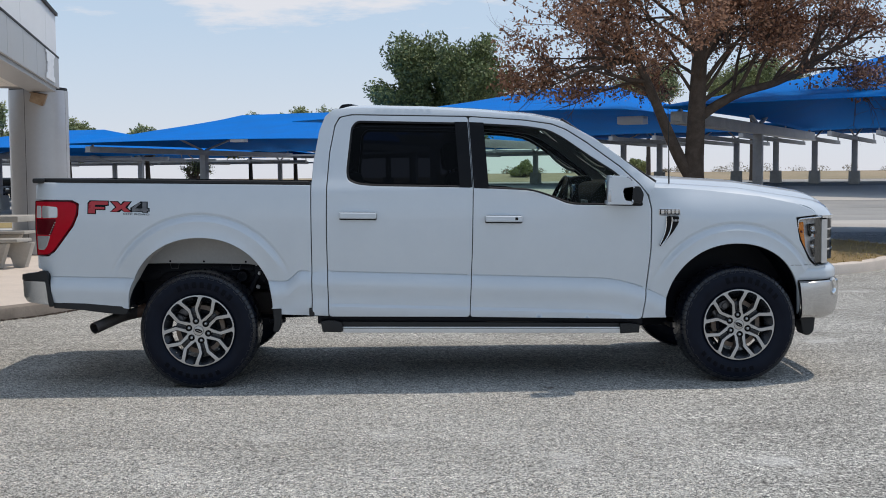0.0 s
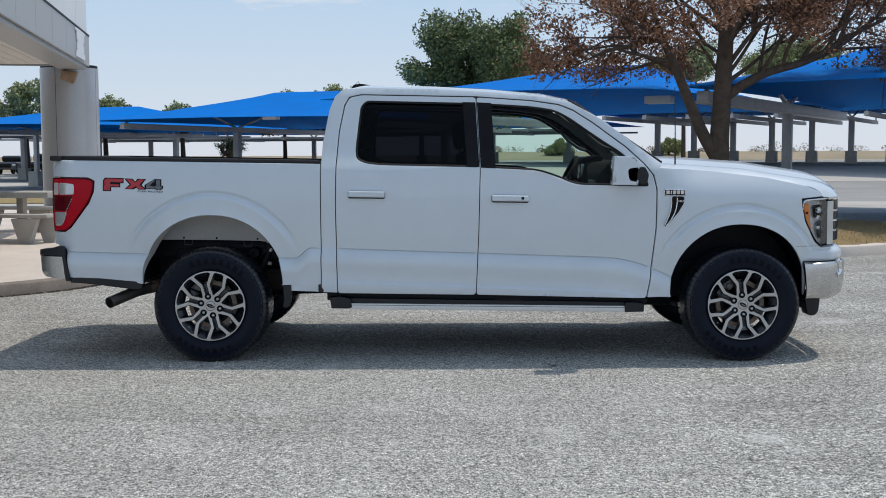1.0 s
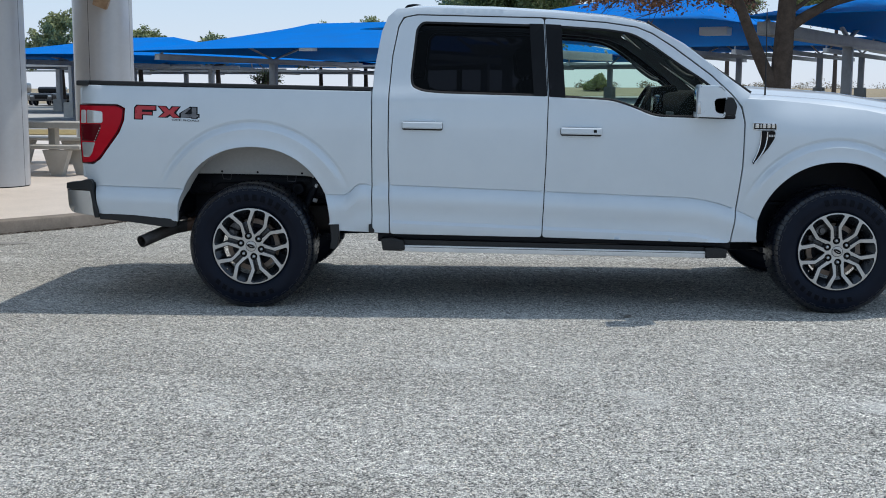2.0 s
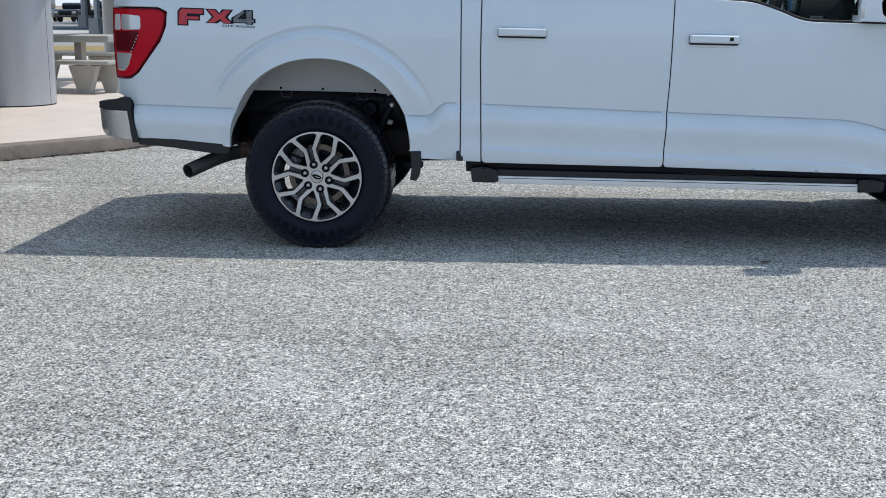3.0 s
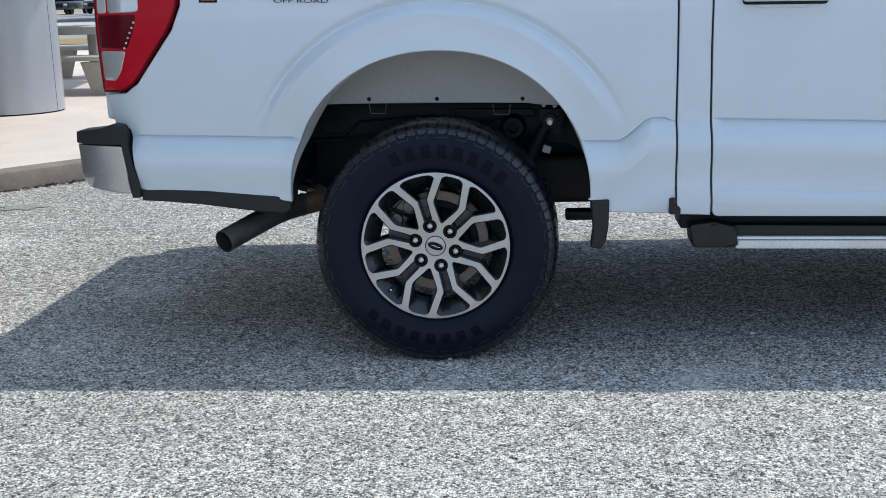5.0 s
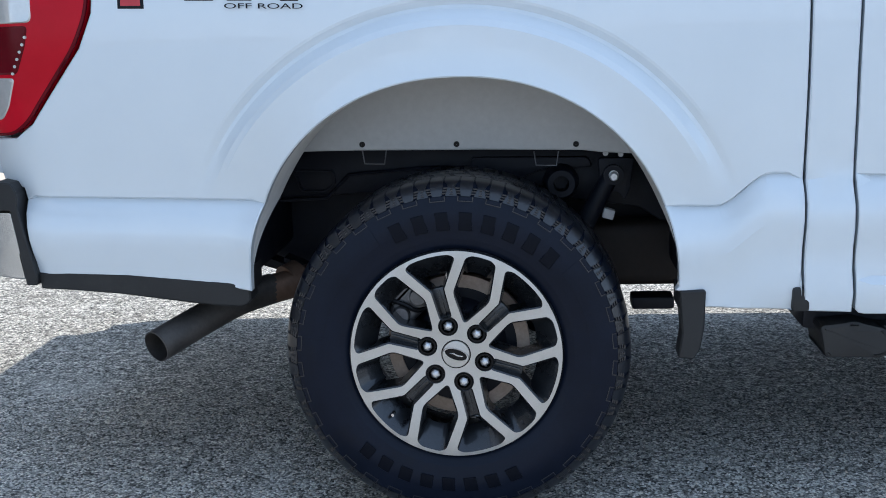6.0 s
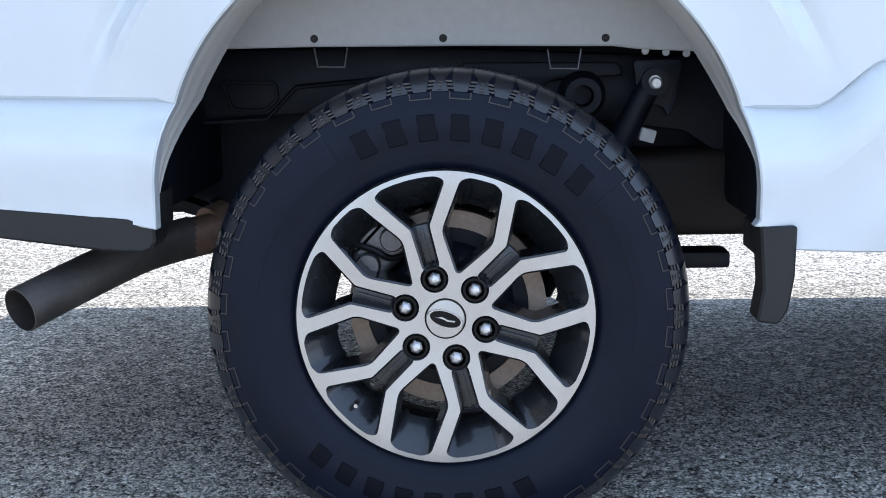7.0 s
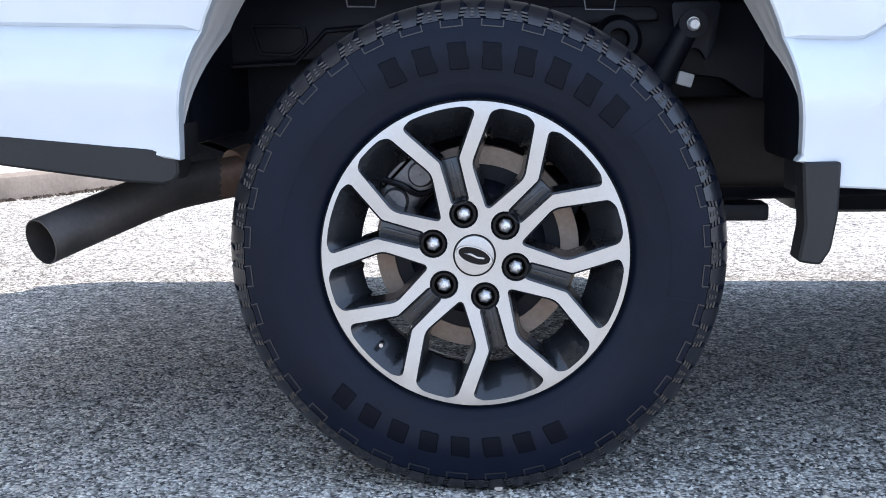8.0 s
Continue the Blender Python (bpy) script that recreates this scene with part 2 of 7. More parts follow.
LETTER = surface("raised_rubber", (0.0020, 0.0030, 0.0065), (0.0030, 0.0042, 0.009), 12.0, (0.36, 0.44), spec=0.10, fine=140, bump=0.1, depth=0.001)
BRUSHED = surface("brushed_aluminium", (0.70, 0.70, 0.70), (0.78, 0.78, 0.78), 4.0, (0.30, 0.42), metal=0.35, fine=150, bump=0.05, depth=0.001)
PLASTIC = surface("black_plastic", (0.012, 0.0125, 0.014), (0.018, 0.0185, 0.02), 8.0, (0.45, 0.6), spec=0.4, fine=240, bump=0.15, depth=0.0008, stain=(0.035, 0.033, 0.03), stain_scale=4.0)
GLOSSBLACK = surface("gloss_black", (0.006, 0.006, 0.007), (0.009, 0.009, 0.010), 4.0, (0.08, 0.14), spec=0.16, fine=60, bump=0.0)
UNDER = surface("chassis_black", (0.0045, 0.0060, 0.0115), (0.0085, 0.0105, 0.0175), 9.0, (0.40, 0.55), spec=0.22, fine=70, bump=0.3, depth=0.002, stain=(0.010, 0.011, 0.016), stain_scale=5.0)
LINER = surface("grey_liner", (0.50, 0.495, 0.483), (0.53, 0.525, 0.513), 3.0, (0.55, 0.7), fine=60, bump=0.06, stain=(0.46, 0.455, 0.437), stain_scale=2.0, grain=0.3)
RUSTPIPE = surface("heat_browned_steel", (0.17, 0.105, 0.075), (0.23, 0.15, 0.11), 7.0, (0.45, 0.6), metal=0.6, fine=80, bump=0.15)
PIPE = surface("exhaust_steel", (0.060, 0.055, 0.052), (0.095, 0.086, 0.08), 12.0, (0.45, 0.6), metal=0.5, fine=120, bump=0.1)
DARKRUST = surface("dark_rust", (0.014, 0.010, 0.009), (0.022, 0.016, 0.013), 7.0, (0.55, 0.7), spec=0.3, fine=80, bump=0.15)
ROTOR = surface("rusted_disc", (0.30, 0.22, 0.165), (0.46, 0.36, 0.29), 14.0, (0.5, 0.65), metal=0.1, fine=120, bump=0.2)
CASTING = surface("cast_alloy", (0.10, 0.10, 0.105), (0.19, 0.19, 0.20), 9.0, (0.35, 0.5), metal=0.7, fine=120, bump=0.3)
STEEL = surface("bright_steel", (0.55, 0.55, 0.56), (0.65, 0.65, 0.66), 20.0, (0.22, 0.35), metal=0.95, fine=150, bump=0.05)
SEATCLOTH = surface("dark_upholstery", (0.009, 0.0088, 0.0085), (0.015, 0.0145, 0.014), 8.0, (0.7, 0.85), spec=0.2, fine=200, bump=0.2)
TRIMGREY = surface("headliner", (0.12, 0.12, 0.12), (0.15, 0.15, 0.15), 4.0, (0.85, 0.95), fine=150, bump=0.1)
REDLENS = surface("red_lens", (0.44, 0.003, 0.014), (0.52, 0.006, 0.020), 5.0, (0.12, 0.18), fine=30, bump=0.0, coat=0.0, spec=0.14, grain=0.15)
DARKRED = surface("dark_red_lens", (0.085, 0.002, 0.006), (0.12, 0.003, 0.009), 5.0, (0.10, 0.16), fine=30, bump=0.0, spec=0.12, grain=0.15)
CLEARLENS = surface("frosted_clear_lens", (0.52, 0.52, 0.52), (0.62, 0.62, 0.62), 6.0, (0.06, 0.12), metal=0.4, fine=60, bump=0.04, coat=0.8, grain=0.3)
AMBER = surface("amber_lens", (0.75, 0.20, 0.01), (0.85, 0.28, 0.02), 20.0, (0.08, 0.14), fine=120, bump=0.1, coat=1.0)
DECALRED = surface("red_decal", (0.45, 0.02, 0.03), (0.52, 0.03, 0.04), 9.0, (0.25, 0.35), fine=60, bump=0.0)
DECALGREY = surface("grey_decal", (0.10, 0.10, 0.11), (0.20, 0.20, 0.21), 9.0, (0.25, 0.35), fine=60, bump=0.0)
SIGNWHITE = surface("sign_white", (0.75, 0.77, 0.80), (0.8, 0.82, 0.85), 9.0, (0.4, 0.5), fine=60, bump=0.0)
RUSTLAMP = surface("lamp_housing", (0.30, 0.20, 0.12), (0.40, 0.29, 0.19), 9.0, (0.5, 0.65), fine=60, bump=0.1)
TINTED = pane("tinted_glass", (0.085, 0.092, 0.108), 0.0, 0.18)
CLEARGLASS = pane("green_glass", (0.80, 0.92, 0.85), 0.0, 0.25)
SHIELD = pane("windscreen_glass", (0.60, 0.70, 0.65))
LENS = pane("lamp_cover", (0.95, 0.95, 0.95), 0.0, 0.15)


def foliage(name, dark, pale, rough=0.6):
    m, nt, b = shader(name)
    geo = nt.nodes.new("ShaderNodeNewGeometry")
    nt.links.new(mapped(nt, [(0.0, dark), (0.7, pale), (1.0, tuple(min(1, 1.35 * c) for c in pale))], geo.outputs["Random Per Island"]), b.inputs["Base Color"])
    b.inputs["Roughness"].default_value = rough
    b.inputs["Transmission Weight"].default_value = 0.0
    return m


GREENLEAF = foliage("green_leaves", (0.06, 0.085, 0.028), (0.19, 0.225, 0.08))
PALELEAF = foliage("pale_green_leaves", (0.14, 0.16, 0.055), (0.34, 0.36, 0.15))
def loose_stone():
    m, nt, b = shader("loose_chips")
    geo = nt.nodes.new("ShaderNodeNewGeometry")
    nt.links.new(mapped(nt, [(0.0, (0.10, 0.098, 0.097)), (0.22, (0.33, 0.325, 0.305)), (0.55, (0.59, 0.573, 0.537)), (0.8, (0.745, 0.73, 0.685)), (0.9, (0.66, 0.58, 0.47)), (1.0, (0.95, 0.92, 0.85))], geo.outputs["Random Per Island"]), b.inputs["Base Color"])
    b.inputs["Roughness"].default_value = 0.8
    return m


LOOSE = loose_stone()
DRYSCRUB = foliage("dusty_scrub", (0.17, 0.14, 0.09), (0.30, 0.25, 0.17), 0.8)
BROWNLEAF = foliage("dry_brown_leaves", (0.13, 0.060, 0.040), (0.36, 0.19, 0.11), 0.8)


# ---- helpers for meshes ----
def at_world(ob):
    m = ob.matrix_basis.copy()
    return at_world(ob.parent) @ ob.matrix_parent_inverse @ m if ob.parent else m


def finish(bm, sharp=38):
    bmesh.ops.recalc_face_normals(bm, faces=bm.faces)
    limit = radians(sharp)
    for f in bm.faces:
        f.smooth = True
    for e in bm.edges:
        e.smooth = not (len(e.link_faces) == 2 and e.calc_face_angle(0) > limit)


def mesh_of(name, bm, mats, sharp=38, keep=False):
    if not keep:
        finish(bm, sharp)
    me = bpy.data.meshes.new(name)
    bm.to_mesh(me)
    bm.free()
    for m in mats if isinstance(mats, (list, tuple)) else [mats]:
        me.materials.append(m)
    return me


def part(name, bm, mat, parent, label="", sharp=38, local=False):
    """One mesh under a thing or a part. bm is in world metres, or in the parent's own if local."""
    ob = new(name, bm if isinstance(bm, bpy.types.Mesh) else mesh_of(name, bm, mat, sharp))
    if parent:
        ob.parent = parent
        if not local:
            ob.matrix_parent_inverse = at_world(parent).inverted()
    if label:
        ob["label"] = label
    return ob


def thing(name, bm, mat, label, category, group="", kind="", sharp=38):
    return tagged(part(name, bm, mat, None, "", sharp), label, category, group, kind)


def base(name, at, label, category, group="", kind=""):
    e = new(name)
    e.location = at
    e.empty_display_size = 0.3
    return tagged(e, label, category, group, kind)


def join(*bms):
    whole = bmesh.new()
    for b in bms:
        me = bpy.data.meshes.new("tmp")
        b.to_mesh(me)
        b.free()
        whole.from_mesh(me)
        bpy.data.meshes.remove(me)
    return whole


def moved(bm, m):
    bmesh.ops.transform(bm, matrix=m, verts=bm.verts)
    return bm


def box(x0, x1, y0, y1, z0, z1, bevel=0.0, seg=2):
    bm = bmesh.new()
    bmesh.ops.create_cube(bm, size=1.0)
    for v in bm.verts:
        v.co = ((x0 + x1) / 2 + v.co.x * (x1 - x0), (y0 + y1) / 2 + v.co.y * (y1 - y0), (z0 + z1) / 2 + v.co.z * (z1 - z0))
    if bevel:
        bmesh.ops.bevel(bm, geom=bm.edges[:], offset=bevel, segments=seg, affect="EDGES", profile=0.6)
    return bm


def tube(path, radii, sides=12, cap=True):
    """A tube along a path, with a radius at each point."""
    bm = bmesh.new()
    path = [Vector(p) for p in path]
    if not isinstance(radii, (list, tuple)):
        radii = [radii] * len(path)
    rings, side = [], None
    for i, p in enumerate(path):
        d = (path[min(i + 1, len(path) - 1)] - path[max(i - 1, 0)]).normalized()
        if side is None:
            side = d.orthogonal().normalized()
        side = (side - d * side.dot(d)).normalized()
        up = d.cross(side)
        rings.append([bm.verts.new(p + radii[i] * (math.cos(a) * side + math.sin(a) * up)) for a in (2 * math.pi * k / sides for k in range(sides))])
    for a, b in zip(rings, rings[1:]):
        for k in range(sides):
            bm.faces.new((a[k], a[(k + 1) % sides], b[(k + 1) % sides], b[k]))
    if cap:
        bm.faces.new(rings[0][::-1])
        bm.faces.new(rings[-1])
    return bm


def lathe(rows, sides=64, closed=False):
    """Turns rows of (y, r) about the y axis."""
    bm = bmesh.new()
    rings = []
    for y, r in rows:
        rings.append([bm.verts.new((r * math.cos(a), y, r * math.sin(a))) for a in (2 * math.pi * k / sides for k in range(sides))])
    pairs = list(zip(rings, rings[1:])) + ([(rings[-1], rings[0])] if closed else [])
    for a, b in pairs:
        for k in range(sides):
            bm.faces.new((a[k], a[(k + 1) % sides], b[(k + 1) % sides], b[k]))
    return bm


def rounded(points, r=0.02, seg=5):
    """A closed outline with its corners rounded; a point may carry a radius of its own as a third number."""
    res, n = [], len(points)
    for i in range(n):
        p = Vector(points[i][:2])
        rr = points[i][2] if len(points[i]) > 2 else r
        a, b = Vector(points[i - 1][:2]) - p, Vector(points[(i + 1) % n][:2]) - p
        d = min(rr, 0.45 * a.length, 0.45 * b.length)
        if d < 1e-4:
            res.append(p)
            continue
        s, e = p + a.normalized() * d, p + b.normalized() * d
        for k in range(seg + 1):
            t = k / seg
            res.append((1 - t) ** 2 * s + 2 * t * (1 - t) * p + t * t * e)
    return res


def smooth_line(points, n=6):
    """A smooth line through the points."""
    ps = [Vector(p) for p in points]
    res = []
    for i in range(len(ps) - 1):
        a, b, c, d = ps[max(i - 1, 0)], ps[i], ps[i + 1], ps[min(i + 2, len(ps) - 1)]
        for k in range(n):
            t = k / n
            res.append(0.5 * (2 * b + (c - a) * t + (2 * a - 5 * b + 4 * c - d) * t * t + (3 * b - a - 3 * c + d) * t ** 3))
    return res + [ps[-1]]


def shrunk(loop, d):
    """An outline moved inwards by d."""
    n = len(loop)
    area = sum(loop[i - 1].x * loop[i].y - loop[i].x * loop[i - 1].y for i in range(n))
    s = 1 if area > 0 else -1
    res = []
    for i in range(n):
        t = (loop[(i + 1) % n] - loop[i - 1]).normalized()
        res.append(loop[i] + s * d * Vector((-t.y, t.x)))
    return res


def inside(loop, x, y):
    hit, n = False, len(loop)
    for i in range(n):
        a, b = loop[i - 1], loop[i]
        if (a.y > y) != (b.y > y) and x < (b.x - a.x) * (y - a.y) / (b.y - a.y) + a.x:
            hit = not hit
    return hit


def denser(loop, most):
    res = []
    for i in range(len(loop)):
        a, b = loop[i], loop[(i + 1) % len(loop)]
        n = max(1, math.ceil((b - a).length / most))
        res += [a.lerp(b, k / n) for k in range(n)]
    return res


def plate(outline, holes=(), lip=0.004, depth=0.03, step=0.0, y=0.0, folds=(), draft=None):
    """A plate in the x-z plane, its face at y, with rolled edges going back by depth. step: the spacing of points to bend
    it by; folds: lines of closer points along which it bends sharply; draft: narrows the holes towards the back."""
    bm = bmesh.new()
    pts, edges, front, loops = [], [], [], []
    for loop, sign in [(outline, 1)] + [(h, -1) for h in holes]:
        loop = denser([Vector(p) for p in loop], step) if step else loop
        inner = shrunk(loop, lip * sign)
        rings = [[bm.verts.new((p.x, y + dy, p.y)) for p in ring] for ring, dy in ((inner, 0.0), (loop, lip), (draft(loop) if draft and sign < 0 else loop, depth))]
        n = len(loop)
        for a, b in zip(rings, rings[1:]):
            for k in range(n):
                bm.faces.new((a[k], a[(k + 1) % n], b[(k + 1) % n], b[k]))
        edges += [(len(pts) + k, len(pts) + (k + 1) % n) for k in range(n)]
        pts += inner
        front += rings[0]
        loops.append(inner)
    if step:
        lo = Vector((min(p.x for p in loops[0]), min(p.y for p in loops[0])))
        hi = Vector((max(p.x for p in loops[0]), max(p.y for p in loops[0])))
        extra = [Vector((lo.x + step * (i + 0.5 * (j % 2)), lo.y + step * j)) for i in range(int((hi.x - lo.x) / step) + 1) for j in range(int((hi.y - lo.y) / step) + 1)]
        near = [p for f in folds for p in f]
        cells = {(round(p.x / 0.012), round(p.y / 0.012)) for p in near}
        extra = [p for p in extra if not any((round(p.x / 0.012) + i, round(p.y / 0.012) + j) in cells for i in (-1, 0, 1) for j in (-1, 0, 1))]
        rim = {(round(p.x / 0.01), round(p.y / 0.01)) for p in pts}
        for line in [*folds, *([p] for p in extra)]:
            last = None
            for p in line:
                free = not any((round(p.x / 0.01) + i, round(p.y / 0.01) + j) in rim for i in (-1, 0, 1) for j in (-1, 0, 1))
                if free and inside(loops[0], p.x, p.y) and not any(inside(h, p.x, p.y) for h in loops[1:]):
                    pts.append(p)
                    front.append(bm.verts.new((p.x, y, p.y)))
                    if last is not None:
                        edges.append((last, len(pts) - 1))
                    last = len(pts) - 1
                else:
                    last = None
    co, _, tris, orig, _, _ = delaunay_2d_cdt(pts, edges, [], 0, 1e-7)
    back_to = [front[o[0]] if o else bm.verts.new((c.x, y, c.y)) for o, c in zip(orig, co)]
    for t in tris:
        c = (co[t[0]] + co[t[1]] + co[t[2]]) / 3
        if inside(loops[0], c.x, c.y) and not any(inside(h, c.x, c.y) for h in loops[1:]):
            vs = [back_to[i] for i in t]
            if len(set(vs)) == 3:
                bm.faces.new(vs)
    return bm


def bent(bm, fn):
    for v in bm.verts:
        v.co.y += fn(v.co.x, v.co.z)
    return bm


def prism(outline, y0, y1, bevel=0.0):
    """A solid with an outline in x-z, from y0 to y1."""
    bm = bmesh.new()
    a, b = ([bm.verts.new((p[0], y, p[1])) for p in outline] for y in (y0, y1))
    n = len(a)
    for k in range(n):
        bm.faces.new((a[k], a[(k + 1) % n], b[(k + 1) % n], b[k]))
    bm.faces.new(a[::-1])
    bm.faces.new(b)
    bmesh.ops.recalc_face_normals(bm, faces=bm.faces)
    if bevel:
        bmesh.ops.bevel(bm, geom=bm.edges[:], offset=bevel, segments=2, affect="EDGES", profile=0.6)
    return bm


def sheet(fn, nu, nv, thick=0.0):
    """A grid of points fn(u, v), u and v from 0 to 1, given thickness along its normals if thick."""
    bm = bmesh.new()
    g = [[bm.verts.new(fn(i / nu, j / nv)) for j in range(nv + 1)] for i in range(nu + 1)]
    for i in range(nu):
        for j in range(nv):
            bm.faces.new((g[i][j], g[i + 1][j], g[i + 1][j + 1], g[i][j + 1]))
    if thick:
        bmesh.ops.recalc_face_normals(bm, faces=bm.faces)
        bm.normal_update()
        bmesh.ops.solidify(bm, geom=bm.faces[:], thickness=thick)
    return bm


def step_between(a, b, x):
    t = min(1.0, max(0.0, (x - a) / (b - a)))
    return t * t * (3 - 2 * t)

# ---- ground and building ----
def flat(points, z, thick=0.0):
    bm = bmesh.new()
    f = bm.faces.new([bm.verts.new((x, y, z)) for x, y in points])
    if thick:
        r = bmesh.ops.extrude_face_region(bm, geom=[f])
        bmesh.ops.translate(bm, verts=[v for v in r["geom"] if isinstance(v, bmesh.types.BMVert)], vec=(0, 0, thick))
    return bm


# One ground sheet out to the horizon; the drive of loose chippings lies on it round the truck.
thing("ground", flat([(-3000, -3000), (3000, -3000), (3000, 3000), (-3000, 3000)], -0.03), DRYGRASS, "dry yellow-brown grassland reaching to the horizon", "ground", kind="structure")
thing("parking_lot", flat([(-90, -60), (90, -60), (90, 92), (-90, 92)], -0.012), ASPHALT, "wide sun-bleached asphalt parking lot", "ground", kind="structure")


def rise(x, y):
    """Height of the lot, which climbs gently beyond the first parking row on the island's side."""
    t = min(1.0, max(0.0, (y - 40.0) / 22.0))
    w = min(1.0, max(0.0, (x + 10.0) / 14.0))
    return 0.9 * t * t * (3 - 2 * t) * w * w * (3 - 2 * w)


def slope(y0, y1, lift, half=90.0):
    def fn(u, v):
        x, y = (2 * u - 1) * half, y0 + (y1 - y0) * v
        return Vector((x, y, rise(x, y) + lift))
    return sheet(fn, 90, 30)


thing("far_lot", slope(40.0, 98.0, -0.006), ASPHALT, "far part of the parking lot climbing gently", "ground", kind="structure")
thing("drive", flat([(-30, -30), (34, -30), (34, 20), (-30, 20)], 0.0), CHIPS, "grey chip-seal drive with coarse stone chips", "road", kind="structure")
KERB_LINE = [(-12.0, -7.0), (-4.35, 1.9), (-3.3, 3.4), (-2.55, 4.3), (-2.2, 5.2), (-2.15, 6.2), (-2.4, 7.4), (-3.3, 22.0)]


def kerb_strip(line, width, z0, z1, roll):
    """A kerb with a rounded nose along a line; the ground it edges lies on its left."""
    line = [Vector(p) for p in smooth_line(line, 5)]
    prof = [(0.0, z0), (0.0, z1 - roll), (roll * 0.3, z1 - roll * 0.3), (roll, z1), (width, z1)]
    bm = bmesh.new()
    rows = []
    for i, p in enumerate(line):
        d = (line[min(i + 1, len(line) - 1)] - line[max(i - 1, 0)]).normalized()
        nrm = Vector((-d.y, d.x))
        rows.append([bm.verts.new((*(p + nrm * o), z)) for o, z in prof])
    for a, b in zip(rows, rows[1:]):
        for k in range(len(prof) - 1):
            bm.faces.new((a[k], b[k], b[k + 1], a[k + 1]))
    return bm


thing("kerb", kerb_strip(KERB_LINE, 0.16, -0.02, 0.13, 0.035), KERB, "weathered brown-grey concrete kerb edging the walkway", "kerb", kind="structure")
inner = [(p.x - 0.13 * 0.8, p.y + 0.1) for p in smooth_line(KERB_LINE, 5)]
thing("pavement", flat(inner + [(-40, 22), (-40, -7)], 0.126), CONCRETE, "sunlit beige concrete walkway in front of the building", "pavement", kind="structure")


def column(name, x, y, r=0.47, top=2.95):
    c = base(name, (x, y, 0.126), "round column clad in grey metal panels with vertical joints", "column", "columns under the entrance roof")
    for k in range(4):
        a0, a1 = radians(-100 + 90 * k) + 0.008, radians(-10 + 90 * k) - 0.008
        n = 14
        ring = [(x + r * math.cos(a0 + (a1 - a0) * i / n), y + r * math.sin(a0 + (a1 - a0) * i / n)) for i in range(n + 1)]
        bm = bmesh.new()
        lo, hi = ([bm.verts.new((px, py, z)) for px, py in ring] for z in (0.14, top))
        for i in range(n):
            bm.faces.new((lo[i], lo[i + 1], hi[i + 1], hi[i]))
        part("panel", bm, CLADDING, c)
    core = tube([(x, y, 0.12), (x, y, top + 0.05)], r - 0.012, 40)
    part("core", core, DARKTRIM, c, "dark joint core")
    return c


column("column", -4.92, 7.62, 0.465, 2.985)
column("column", -5.14, 12.9, 0.5, 2.985)

# Entrance roof: a deep fascia, set at a slant, with a taller white box above it and a slatted soffit.
NEAR, FAR = Vector((-1.9, -2.4)), Vector((-4.62, 12.4))
along = (FAR - NEAR).normalized()
inward = Vector((-along.y, along.x))


def slant_box(a, b, o0, o1, z0, z1):
    bm = bmesh.new()
    pts = [a + inward * o0, b + inward * o0, b + inward * o1, a + inward * o1]
    lo, hi = ([bm.verts.new((p.x, p.y, z)) for p in pts] for z in (z0, z1))
    for k in range(4):
        bm.faces.new((lo[k], lo[(k + 1) % 4], hi[(k + 1) % 4], hi[k]))
    bm.faces.new(lo[::-1])
    bm.faces.new(hi)
    return bm


roof = base("entrance_roof", (FAR.x, FAR.y, 2.95), "flat entrance roof with grey panelled fascia and white upper box", "roof", kind="structure")
length = (FAR - NEAR).length
n_panels = 11
for k in range(n_panels):
    a, b = NEAR + along * (length * k / n_panels + 0.006), NEAR + along * (length * (k + 1) / n_panels - 0.006)
    part("fascia_panel", slant_box(a, b, 0.0, 0.04, 2.99, 3.50), FASCIA, roof)
    if k % 2 == 0:
        c = NEAR + along * (length * min(k + 2, n_panels) / n_panels - 0.006)
        part("upper_panel", slant_box(a, c, 0.03, 0.06, 3.53, 4.22), WHITEMETAL, roof)
part("roof_core", slant_box(NEAR, FAR - along * 0.02, 0.045, 9.0, 3.02, 4.20), WHITEMETAL, roof)
part("ledge", slant_box(NEAR, FAR, -0.012, 0.05, 3.502, 3.528), DARKTRIM, roof, "dark shadow-gap strip")
part("coping", slant_box(NEAR, FAR, -0.01, 0.3, 4.22, 4.27), DARKTRIM, roof, "dark metal coping")
part("end_panel", slant_box(FAR - along * 0.02, FAR + along * 0.02, 0.0, 9.0, 2.99, 3.50), FASCIA, roof)
for k in range(40):
    o = 0.5 + k * 0.2
    part("soffit_slat", slant_box(NEAR, FAR - along * 0.5, o, o + 0.185, 2.985, 3.005), SOFFIT, roof)
part("beam", slant_box(NEAR, FAR - along * 0.03, 0.05, 0.49, 2.93, 3.01), FASCIA, roof)
thing("wall_building", box(-10.4, -10.1, -6.0, 15.5, 0.126, 2.985), GREYCRETE, "plain grey wall of the building under the entrance roof", "wall", kind="structure")
